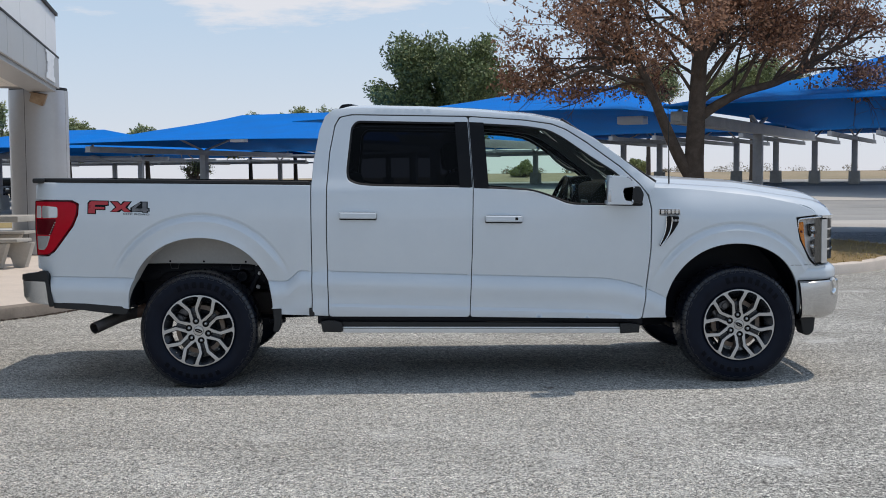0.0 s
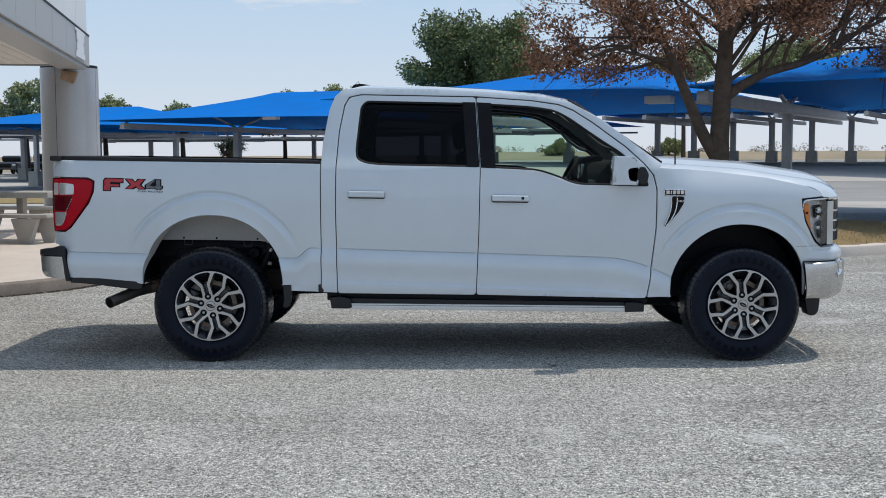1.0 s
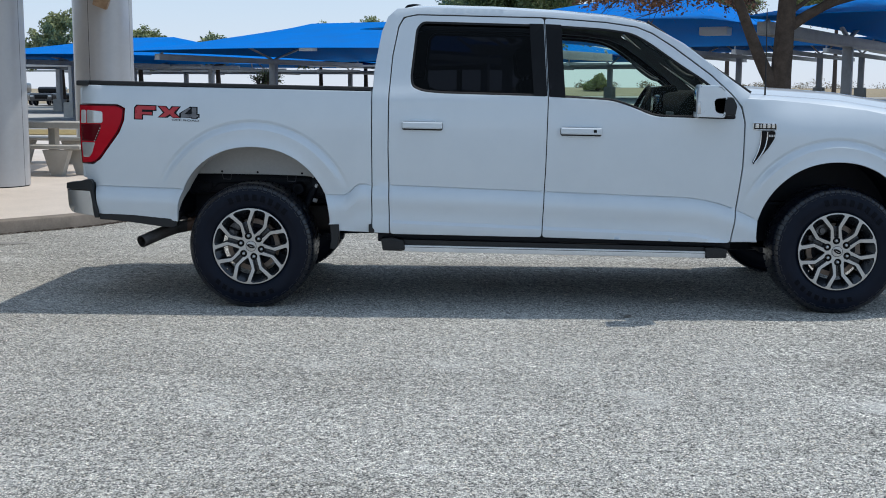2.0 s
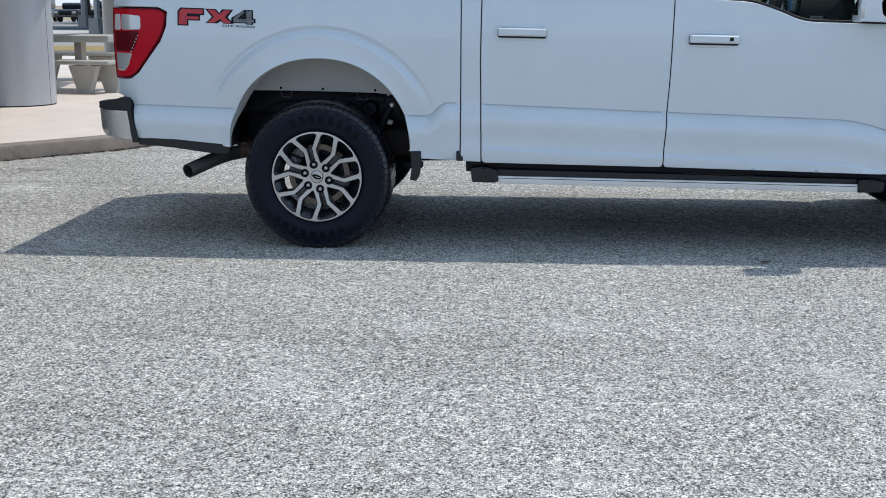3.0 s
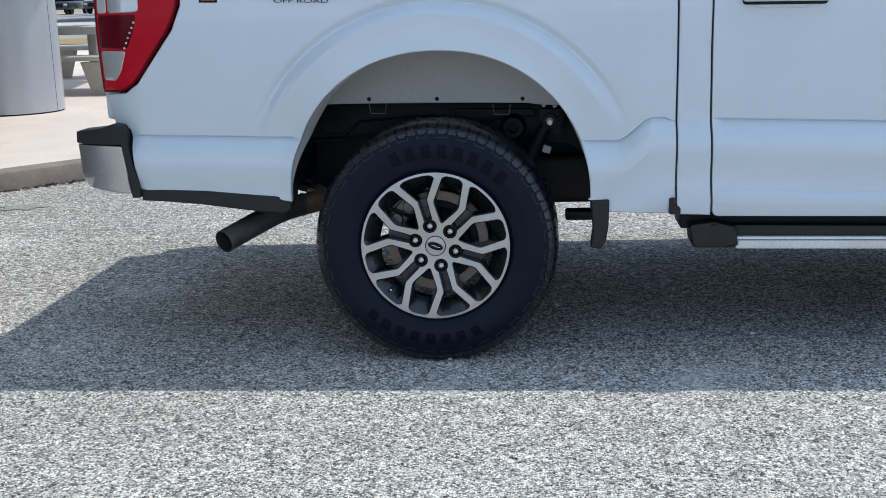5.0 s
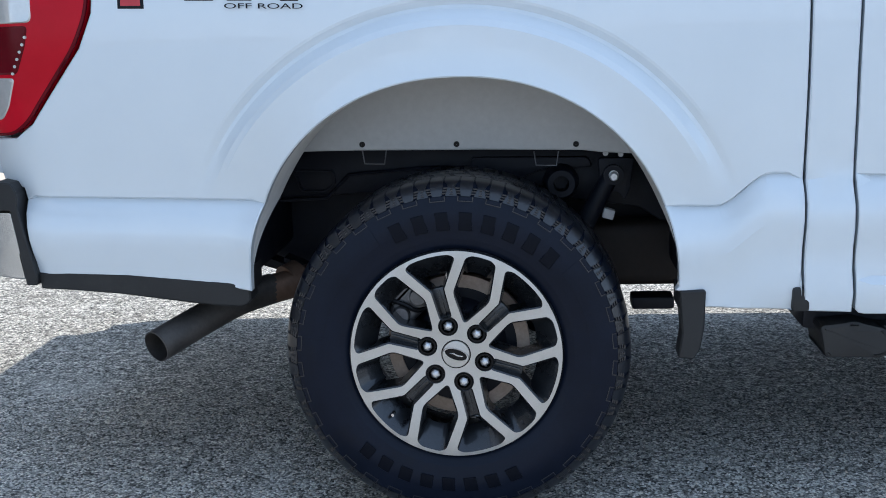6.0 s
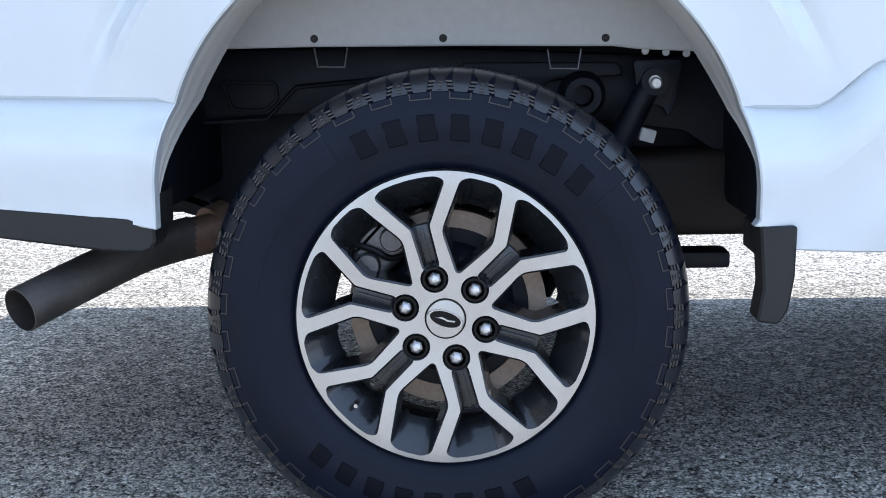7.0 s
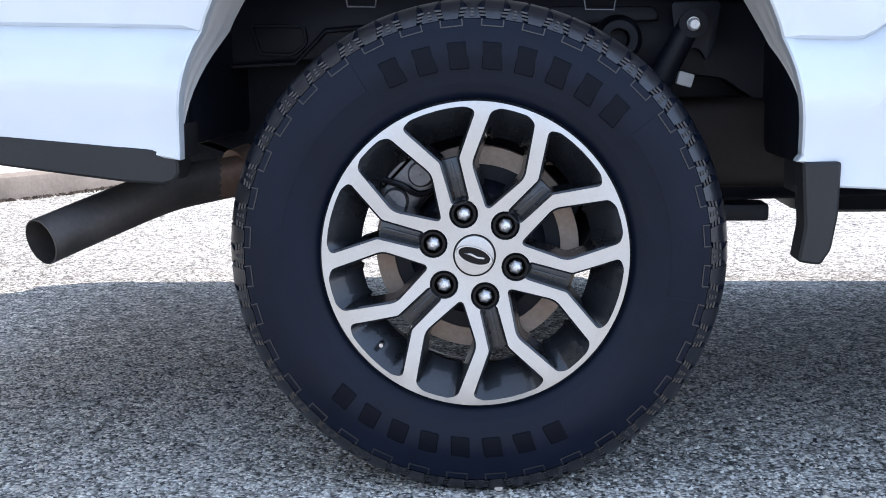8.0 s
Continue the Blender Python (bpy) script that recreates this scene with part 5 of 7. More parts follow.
def lug(prof, wide):
    """A lug swept across the shoulder: prof gives depth and radius, wide the half width at a radius."""
    bm = bmesh.new()
    ends = [[bm.verts.new((sx * wide(r), y, r)) for y, r in prof] for sx in (-1, 1)]
    n = len(prof)
    for k in range(n):
        bm.faces.new((ends[0][k], ends[0][(k + 1) % n], ends[1][(k + 1) % n], ends[1][k]))
    bm.faces.new(ends[0][::-1])
    bm.faces.new(ends[1])
    bmesh.ops.recalc_face_normals(bm, faces=bm.faces)
    return bm


def tread_block(kind):
    """The narrow shoulder facet with three studs on it, or the wide one with a barred slot on each side and a tab below."""
    wrap = [(0.0042, 0.3705), (0.0115, 0.3815), (0.0205, 0.3910), (0.0310, 0.3985), (0.046, 0.4032), (0.084, 0.4055), (0.084, 0.392), (0.03, 0.384), (0.016, 0.3705)]
    slope = lambda r: 0.0042 + 0.72 * (r - 0.3705)
    if kind == 0:
        facet = lug(wrap, lambda r: 0.0135 - 0.0060 * step_between(0.3705, 0.3900, r) + 0.0090 * step_between(0.391, 0.402, r))
        stud = [box(-0.0036 + 0.0006 * k, 0.0036 - 0.0006 * k, slope(0.3752 + 0.0052 * k) - 0.0022, 0.02, 0.3740 + 0.0052 * k, 0.3766 + 0.0052 * k) for k in range(3)]
        return join(facet, *stud)
    whole = [lug(wrap, lambda r: 0.0105 + 0.0045 * step_between(0.3705, 0.3900, r) - 0.0005 * step_between(0.391, 0.402, r))]
    for s in (-1, 1):
        for k in range(3):
            mid = s * (0.0175 + 0.0016 * k)
            whole.append(box(mid - 0.0056, mid + 0.0056, slope(0.3755 + 0.0055 * k) + 0.0012, 0.026, 0.3738 + 0.0055 * k, 0.3768 + 0.0055 * k))
    for x0, x1, r0, r1 in ((-0.0175, 0.0175, 0.3580, 0.3598), (-0.0177, -0.0158, 0.3580, 0.3700), (0.0158, 0.0177, 0.3580, 0.3700)):
        whole.append(box(x0, x1, 0.0008 + 0.22 * max(0, (r0 + r1) / 2 - 0.359), 0.012, r0, r1))
    return join(*whole)


def inner_tread():
    """The blocks across the tread behind the shoulder, in one mesh."""
    whole = bmesh.new()
    for row, (y0, y1) in enumerate(((0.09, 0.128), (0.136, 0.172), (0.18, 0.262))):
        for k in range(54):
            a = 2 * math.pi * (k + 0.33 * row) / 54
            vs = []
            for y in (y0, y1):
                for da in (-0.043, 0.043):
                    for r in (0.392, 0.4055):
                        t = a + da + (0.02 if y == y1 else 0)
                        vs.append(whole.verts.new((r * math.cos(t), y, r * math.sin(t))))
            for q in ((0, 1, 3, 2), (4, 6, 7, 5), (0, 4, 5, 1), (2, 3, 7, 6), (1, 5, 7, 3)):
                whole.faces.new([vs[i] for i in q])
    return whole


def side_bar(r0, r1):
    """One raised block on the side wall, in place of a letter, pointing up."""
    out = rounded([(-0.014, r0), (0.016, r0), (0.013, r1), (-0.017, r1)], 0.002, 2)
    bm = plate(out, lip=0.0012, depth=0.006)
    for v in bm.verts:
        v.co.y += -0.0066 + 0.0035 * step_between(0.318, 0.338, v.co.z) + 0.002 * step_between(0.305, 0.29, v.co.z)
    return bm


def knurled(a0, a1):
    """A band of fine ribs on the side wall."""
    n = 150
    return sheet(lambda u, v: Vector(((0.306 + 0.044 * v) * math.cos(a0 + (a1 - a0) * u), -0.0048 + 0.0045 * step_between(0.325, 0.35, 0.306 + 0.044 * v) + (0.0009 if round(u * n) % 2 else 0.0), (0.306 + 0.044 * v) * math.sin(a0 + (a1 - a0) * u))), n, 4)


def nut():
    bm = lathe([(-0.0135, 0.0006), (-0.0128, 0.0045), (-0.0105, 0.0082), (-0.0065, 0.0112), (-0.004, 0.0118), (0.012, 0.0118)], 6)
    bmesh.ops.bevel(bm, geom=[e for e in bm.edges if abs(e.verts[0].co.y - e.verts[1].co.y) > 0.003], offset=0.0012, segments=1, affect="EDGES")
    return bm


def tyre_fit(bm):
    """Draw the rubber in a little towards the rim's edge."""
    for v in bm.verts:
        r = math.hypot(v.co.x, v.co.z)
        k = (0.2485 + (r - 0.244) * (0.4035 - 0.2485) / (0.4065 - 0.244)) / max(r, 1e-6)
        v.co.x, v.co.z = v.co.x * k, v.co.z * k
    return bm


RIM = Matrix.Diagonal((1.018, 1, 1.018, 1))
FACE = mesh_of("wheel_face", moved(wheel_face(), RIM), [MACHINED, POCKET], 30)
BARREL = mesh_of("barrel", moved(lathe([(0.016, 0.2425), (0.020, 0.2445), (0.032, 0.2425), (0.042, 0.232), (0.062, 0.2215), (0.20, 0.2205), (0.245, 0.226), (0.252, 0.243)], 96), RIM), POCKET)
CARCASS = mesh_of("tyre", tyre_fit(tyre_mesh()), TYRE, 50)
BLOCKS = [mesh_of("tread_block", tyre_fit(tread_block(k)), TREAD, 30) for k in (0, 1)]
INNER = mesh_of("tread", tyre_fit(inner_tread()), TREAD, 30)
BAR_TOP = mesh_of("side_bar", tyre_fit(side_bar(0.290, 0.334)), LETTER, 20)
BAR_LOW = mesh_of("side_bar", tyre_fit(side_bar(0.294, 0.328)), LETTER, 20)
RIBS = [mesh_of("ribbed_band", tyre_fit(knurled(radians(c), radians(d))), TYRE, 60) for c, d in ((122, 172), (-12, 38))]
NUT = mesh_of("lug_nut", nut(), STEEL, 20)
SEAT = mesh_of("lug_seat", lathe([(0.0185, 0.0188), (0.013, 0.0195), (0.013, 0.0155), (0.030, 0.014), (0.034, 0.001)], 24), GLOSSBLACK)
CAP = mesh_of("centre_cap", lathe([(0.0105, 0.0005), (0.0105, 0.020), (0.012, 0.031), (0.016, 0.033), (0.022, 0.033)], 48), MACHINED)
CAPGAP = mesh_of("cap_gap", lathe([(0.0145, 0.0315), (0.0125, 0.0325), (0.0125, 0.0335), (0.0145, 0.0345)], 48), GLOSSBLACK)
CAPMARK = mesh_of("cap_mark", moved(lathe([(0.0, 0.001), (0.0, 0.0105), (0.002, 0.0108)], 32), Matrix.Translation((0, 0.0085, 0)) @ Matrix.Rotation(radians(18), 4, "Y") @ Matrix.Diagonal((2.45, 1, 1.12, 1))), GLOSSBLACK)
CAPRING = mesh_of("cap_ring", moved(lathe([(0.002, 0.0106), (0.0, 0.0112), (0.0, 0.0124), (0.003, 0.013)], 32), Matrix.Translation((0, 0.0082, 0)) @ Matrix.Rotation(radians(18), 4, "Y") @ Matrix.Diagonal((2.35, 1, 1.12, 1))), STEEL)
CAPBAR = mesh_of("cap_bar", moved(bent(plate(rounded([(-0.017, -0.0015), (-0.006, 0.0022), (0.006, 0.0002), (0.017, 0.0022), (0.016, -0.0008), (0.005, -0.0028), (-0.006, -0.001)], 0.001), lip=0.0003, depth=0.001), lambda x, z: 0.0079), Matrix.Rotation(radians(18), 4, "Y")), STEEL)
DISC = mesh_of("brake_disc", lathe([(0.098, 0.168), (0.098, 0.138), (0.128, 0.138), (0.128, 0.168)], 72, True), ROTOR)
HAT = mesh_of("disc_hat", lathe([(0.07, 0.001), (0.07, 0.095), (0.08, 0.104), (0.102, 0.114), (0.102, 0.139)], 48), UNDER)
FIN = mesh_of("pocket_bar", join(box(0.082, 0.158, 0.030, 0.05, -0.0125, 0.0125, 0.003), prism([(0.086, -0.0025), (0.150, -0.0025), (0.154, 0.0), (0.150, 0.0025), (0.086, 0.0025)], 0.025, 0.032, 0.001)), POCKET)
VALVE = mesh_of("valve", tube([(0, 0.05, 0), (0, 0.03, 0), (0, 0.012, 0)], [0.006, 0.005, 0.0035], 10), STEEL)
CALIPER = mesh_of("caliper", moved(join(
    box(0.118, 0.196, 0.060, 0.098, -0.070, 0.070, 0.014, 3), box(0.165, 0.200, 0.060, 0.165, -0.052, 0.052, 0.012, 3),
    box(0.120, 0.190, 0.130, 0.170, -0.062, 0.062, 0.014, 3),
    moved(lathe([(0.046, 0.001), (0.046, 0.018), (0.052, 0.021), (0.064, 0.022)], 20), pose(0.150, 0, -0.030)),
    moved(lathe([(0.046, 0.001), (0.046, 0.018), (0.052, 0.021), (0.064, 0.022)], 20), pose(0.150, 0, 0.030))), Matrix.Rotation(radians(180 + 44), 4, "Y")), CASTING)
BRAKE_HOSE = mesh_of("brake_hose", moved(tube(smooth_line([(0.19, 0.058, 0.02), (0.160, 0.050, 0.004), (0.130, 0.056, -0.004), (0.118, 0.075, -0.03), (0.13, 0.12, -0.06)], 5), 0.0055, 8), Matrix.Rotation(radians(180 + 44), 4, "Y")), GLOSSBLACK)


def wheel(x, y, turn, spin):
    rim = part("wheel", BARREL, None, truck, "machined alloy wheel with dark pockets and black tyre")
    m = pose(x, y, HUB, 0, spin, 0) if not turn else pose(x, y, HUB, 0, 0, 180) @ pose(0, 0, 0, 0, spin, 0)
    rim.matrix_basis = Matrix.Translation((x, y, HUB)) @ Matrix.Rotation(math.pi if turn else 0.0, 4, "Z") @ Matrix.Rotation(radians(spin), 4, "Y")

    def add(name, me, local=None, label=""):
        o = part(name, me, None, rim, label, local=True)
        if local is not None:
            o.matrix_basis = local
        return o
    add("tyre", CARCASS, None, "black all-terrain tyre")
    tread = add("tread", INNER)
    tread["kind"] = "stuff"
    for k in range(72):
        add("tread_block", BLOCKS[k % 2], Matrix.Rotation(2 * math.pi * k / 72, 4, "Y"))
    for k in range(8):
        add("side_bar", BAR_TOP, Matrix.Rotation(radians(90 - 113 + 9.57 * k), 4, "Y"))
        add("side_bar", BAR_LOW, Matrix.Rotation(radians(90 + 66 + 9.57 * k), 4, "Y"))
    for me in RIBS:
        add("ribbed_band", me)
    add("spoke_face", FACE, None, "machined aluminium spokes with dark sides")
    add("centre_cap", CAP)
    add("cap_gap", CAPGAP)
    add("cap_mark", CAPMARK)
    add("cap_ring", CAPRING)
    add("cap_bar", CAPBAR)
    for k in range(6):
        r = Matrix.Rotation(-radians(104 + 60 * k), 4, "Y")
        add("lug_seat", SEAT, r @ Matrix.Translation((0.0682, 0.0, 0)))
        add("lug_nut", NUT, r @ Matrix.Translation((0.0682, 0.018, 0)), "bright steel nut")
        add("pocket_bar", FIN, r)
    add("valve", VALVE, Matrix.Rotation(-radians(224), 4, "Y") @ Matrix.Translation((0.212, 0.0, 0.0)))
    disc = part("brake_disc", DISC, None, truck, "rusty steel brake disc")
    disc.matrix_basis = Matrix.Translation((x, y, HUB)) @ Matrix.Rotation(math.pi if turn else 0.0, 4, "Z")
    part("disc_hat", HAT, None, disc, local=True)
    cal = part("brake_caliper", CALIPER, None, truck, "cast alloy brake caliper")
    cal.matrix_basis = disc.matrix_basis.copy()
    part("brake_hose", BRAKE_HOSE, None, cal, "black brake hose", local=True)
    for o in (rim, disc, cal):
        o.matrix_parent_inverse = at_world(truck).inverted()
    return rim


wheel(0.0, 0.0, False, 0)
wheel(WB, 0.0, False, 8)
wheel(0.0, 2 * YC, True, 0)
wheel(WB, 2 * YC, True, 20)

# ---- bed, wheel wells and chassis ----
part("bed_floor", box(-1.04, 0.71, 0.33, 2 * YC - 0.33, 0.852, 0.88, 0.0), UNDER, truck)
part("bed_front_wall", box(0.715, 0.755, 0.04, 2 * YC - 0.04, 0.80, 1.385, 0.01), UNDER, truck)
part("bed_cover", box(-1.05, 0.74, 0.09, 2 * YC - 0.09, 1.375, 1.392, 0.004), PLASTIC, truck, "black folding bed cover")
inner_panel = [Vector(p) for p in ((-0.52, 0.838), (-0.44, 0.836), (-0.26, 0.8365), (-0.10, 0.834), (0.05, 0.832), (0.30, 0.826), (0.345, 0.820), (0.47, 0.812), (0.53, 0.812), (0.53, 1.09), (-0.52, 1.09))]
for side in (0, 1):
    flip = mirrored if side else (lambda b: b)
    well = part("wheel_well_panel", flip(bent(plate(inner_panel, lip=0.003, depth=0.012, step=0.09), lambda x, z: 0.305)), LINER, truck, "grey inner wheel well panel")
    for hx, hz in ((-0.445, 0.841), (-0.242, 0.840), (-0.007, 0.836), (0.286, 0.830)):
        part("panel_hole", flip(moved(lathe([(0.0, 0.0005), (0.0, 0.0065), (0.003, 0.0075)], 14), pose(hx, 0.302, hz + 0.011))), GLOSSBLACK, well, "dark fixing hole")
    for k in range(3):
        part("panel_tab", flip(moved(lathe([(0.0, 0.0005), (0.0, 0.006), (0.004, 0.007)], 14), pose(0.358 + 0.037 * k, 0.310, 0.816 - 0.003 * k))), LINER, well)
    for hx, hz in ((-0.215, 0.834), (0.214, 0.822)):
        part("clip", flip(tube([(hx - 0.031, 0.33, hz), (hx - 0.026, 0.33, hz - 0.034), (hx + 0.024, 0.33, hz - 0.036), (hx + 0.030, 0.33, hz)], 0.0020, 6)), CASTING, well, "bright wire clip")
    part("well_roof", flip(box(-0.53, 0.54, 0.035, 0.32, 1.09, 1.12, 0.0)), LINER, truck)

    # ridged lip inside each wheel opening, and the black well behind it
    def lip(arch, z_low, depth, ridges):
        keep = [p for p in arch if p.y > z_low]
        mid = sum((p.x for p in keep)) / len(keep)

        def fn(u, v):
            k = u * (len(keep) - 1)
            i = min(int(k), len(keep) - 2)
            p = keep[i].lerp(keep[i + 1], k - i)
            taper = step_between(0.555 if p.x < mid else 0.60, 0.86, p.y) ** 0.8 if ridges == 3 else 1.0
            grow = (1.006 + (0.003 * abs(math.sin(v * math.pi * ridges)) - 0.036 * v * taper) * (abs(p.x - mid) / 0.48) ** 3) if ridges == 3 else 1.02 + 0.01 * abs(math.sin(v * math.pi * ridges))
            return Vector((mid + (p.x - mid) * grow, side_y(p.x, p.y) + 0.004 + (0.012 + depth * taper) * v, 0.5 + (p.y - 0.5) * grow))
        return sheet(fn, 72, 18 if ridges else 4)
    part("arch_lip", flip(lip(REAR_ARCH, 0.545, 0.155, 3)), LINER, truck, "grey ridged arch lip", 60)
    part("arch_foot", flip(lip([p for p in REAR_ARCH if p.x < 0.0 and p.y < 0.63] , 0.5, 0.09, 0)), PLASTIC, truck)
    part("front_arch_liner", flip(lip(FRONT_ARCH, 0.40, 0.55, 6)), UNDER, truck, "black front arch liner", 60)
    part("front_arch_wall", flip(box(3.12, 4.20, 0.50, 0.53, 0.42, 1.10)), UNDER, truck)
    for x0, x1, z0, z1 in ((-0.66, -0.485, 0.56, 0.85), (0.525, 0.68, 0.52, 0.83)):
        part("well_end", flip(box(x0, x1, 0.14, 0.75, z0, z1, 0.02)), UNDER, truck)

    # frame rail with its plates, bracket and bump stop
    rail_ = part("frame_rail", flip(prism([(-1.05, 0.66), (-0.75, 0.66), (-0.45, 0.70), (0.0, 0.72), (0.45, 0.66), (0.75, 0.46), (1.0, 0.40), (3.0, 0.39), (4.2, 0.44), (4.2, 0.66), (0.85, 0.68), (0.5, 0.80), (-0.1, 0.834), (-1.05, 0.83)], 0.44, 0.52, 0.008)), UNDER, truck, "black steel frame rail")
    rec = rounded([(-0.45, 0.775), (-0.34, 0.772), (-0.335, 0.735), (-0.365, 0.712), (-0.43, 0.715)], 0.012)
    part("rail_recess", flip(bent(plate(rec, [shrunk(rec, 0.006)], lip=0.001, depth=0.012), lambda x, z: 0.432)), UNDER, rail_)
    part("rail_plate", flip(prism(rounded([(0.02, 0.80), (0.32, 0.795), (0.33, 0.77), (0.20, 0.765), (0.15, 0.745), (0.02, 0.75)], 0.01), 0.415, 0.44, 0.004)), UNDER, rail_)
    part("rail_ridge", flip(tube([(-0.62, 0.43, 0.69), (-0.36, 0.43, 0.70), (-0.30, 0.43, 0.76), (-0.10, 0.43, 0.775), (0.10, 0.43, 0.77)], 0.005, 6)), UNDER, rail_)
    part("bump_stop", flip(moved(lathe([(0.0, 0.02), (0.0, 0.034), (0.012, 0.042), (0.05, 0.046), (0.06, 0.03)], 24), pose(0.25, 0.36, 0.735))), UNDER, truck, "round black rubber bump stop")
    part("bump_stop_core", flip(moved(lathe([(0.0, 0.0005), (0.0, 0.018), (0.02, 0.02)], 20), pose(0.25, 0.40, 0.735))), UNDER, truck)
    damper = part("shock_absorber", flip(tube([(0.372, 0.345, 0.755), (0.30, 0.355, 0.62), (0.24, 0.36, 0.50), (0.17, 0.37, 0.36)], [0.021, 0.026, 0.026, 0.02], 16)), UNDER, truck, "black shock absorber")
    part("damper_eye", flip(moved(lathe([(-0.012, 0.012), (-0.012, 0.025), (0.05, 0.025), (0.05, 0.012)], 24, True), pose(0.378, 0.335, 0.76))), UNDER, damper)
    part("damper_bolt", flip(moved(lathe([(-0.012, 0.0005), (-0.012, 0.008), (-0.008, 0.011), (0.008, 0.0115), (0.008, 0.0165), (0.012, 0.017), (0.012, 0.012)], 18), pose(0.378, 0.316, 0.758))), BRUSHED, damper, "bright steel bolt")
    part("damper_bracket", flip(prism(rounded([(0.34, 0.80), (0.43, 0.80), (0.42, 0.72), (0.405, 0.69), (0.395, 0.715), (0.35, 0.72)], 0.012), 0.345, 0.37, 0.003)), UNDER, damper)
    part("bolt_head", flip(moved(box(-0.014, 0.014, -0.01, 0.02, -0.012, 0.012, 0.003), pose(0.366, 0.335, 0.662, 0, 16, 0))), LINER, truck, "bright square bolt head")
    leaf_path = [(-0.66, 0.48, 0.56), (-0.35, 0.48, 0.47), (0.0, 0.48, 0.44), (0.35, 0.48, 0.47), (0.70, 0.48, 0.56)]
    for k in range(3):
        cut = 0.13 * k
        pts = smooth_line([(p[0] * (1 - cut), p[1], p[2] - 0.014 * k) for p in leaf_path], 4)
        bm = bmesh.new()
        rows = [[bm.verts.new((p.x, p.y + dy, p.z + dz)) for dy, dz in ((-0.032, -0.006), (0.032, -0.006), (0.032, 0.006), (-0.032, 0.006))] for p in pts]
        for a, b in zip(rows, rows[1:]):
            for j in range(4):
                bm.faces.new((a[j], a[(j + 1) % 4], b[(j + 1) % 4], b[j]))
        bm.faces.new(rows[0])
        bm.faces.new(rows[-1][::-1])
        part("leaf_spring", flip(bm), UNDER, truck)
    part("well_back", flip(box(-0.62, 0.66, 0.56, 0.58, 0.50, 0.86)), UNDER, truck)

part("rear_axle", tube([(0, 0.16, HUB), (0, 0.8, HUB), (0, 0.85, HUB), (0, 1.14, HUB), (0, 1.19, HUB), (0, 2 * YC - 0.16, HUB)], [0.045, 0.045, 0.11, 0.11, 0.045, 0.045], 20), UNDER, truck)
part("front_axle", tube([(WB, 0.16, HUB), (WB, 2 * YC - 0.16, HUB)], 0.04, 16), UNDER, truck)
part("gearbox", box(2.2, 3.6, 0.70, 1.30, 0.30, 0.7, 0.06), UNDER, truck)
part("floor_pan", box(0.80, 3.2, 0.20, 2 * YC - 0.20, 0.47, 0.52, 0.01), UNDER, truck)
part("drive_shaft", tube([(0.1, YC, 0.40), (2.3, YC, 0.46)], 0.05, 14), UNDER, truck)
part("skid_plate", box(3.3, 4.2, 0.40, 2 * YC - 0.40, 0.33, 0.37, 0.01), UNDER, truck)
part("cross_member", box(2.5, 2.62, 0.42, 2 * YC - 0.42, 0.33, 0.42, 0.02), UNDER, truck)
part("fuel_tank", box(0.75, 2.2, 1.2, 1.62, 0.30, 0.56, 0.05), UNDER, truck)
part("engine_bay", box(3.15, 4.15, 0.55, 2 * YC - 0.55, 0.45, 1.18, 0.03), UNDER, truck)
part("cross_member", tube([(-0.55, 0.46, 0.74), (-0.55, 1.53, 0.74)], 0.04, 10), UNDER, truck)

# brown muffler pipe and the turned-out tail pipe
muffler = part("exhaust_pipe", tube(smooth_line([(1.4, 0.62, 0.46), (0.8, 0.60, 0.49), (0.45, 0.60, 0.52), (0.15, 0.60, 0.60), (-0.15, 0.58, 0.60), (-0.36, 0.38, 0.515), (-0.50, 0.27, 0.489)], 5), 0.0375, 18), RUSTPIPE, truck, "heat-browned exhaust pipe")
tail = smooth_line([(-0.485, 0.285, 0.492), (-0.555, 0.215, 0.480), (-0.628, 0.120, 0.452), (-0.702, 0.005, 0.420)], 5)
outer = tube(tail, 0.039, 28, cap=False)
inner_pipe = tube(tail[4:], 0.0365, 28, cap=False)
lip_ring = tube([tail[-1], tail[-1] + (tail[-1] - tail[-2]).normalized() * 0.001], [0.039, 0.0365], 28, cap=False)
part("tail_pipe", join(outer, inner_pipe, lip_ring), PIPE, truck, "dark steel tail pipe")
part("pipe_stop", tube([tail[4], tail[4] + Vector((0.002, 0.002, 0))], 0.0364, 20), GLOSSBLACK, truck)
part("pipe_clamp", tube([(-0.43, 0.345, 0.512), (-0.455, 0.315, 0.502)], 0.043, 20), RUSTPIPE, truck)
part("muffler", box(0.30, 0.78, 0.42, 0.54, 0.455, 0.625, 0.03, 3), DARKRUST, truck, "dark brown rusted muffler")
part("spring_hanger", box(0.43, 0.54, 0.42, 0.50, 0.392, 0.425, 0.008), UNDER, truck)

# spare wheel slung under the bed
spare = part("spare_tyre", moved(lathe([(0.0, 0.20), (0.0, 0.34), (0.02, 0.375), (0.06, 0.392), (0.17, 0.392), (0.21, 0.375), (0.23, 0.34), (0.23, 0.20)], 60, True), pose(-0.63, YC, 0.50) @ pose(0, 0, 0, 90, 0, 0)), TYRE, truck, "spare tyre")
for k in range(44):
    a = 2 * math.pi * k / 44
    part("spare_block", moved(box(-0.022, 0.022, -0.012, 0.012, -0.075, 0.075, 0.004), Matrix.Translation((-0.63, YC, 0.615)) @ Matrix.Rotation(a, 4, "Z") @ Matrix.Translation((0, -0.396, 0))), TREAD, spare)

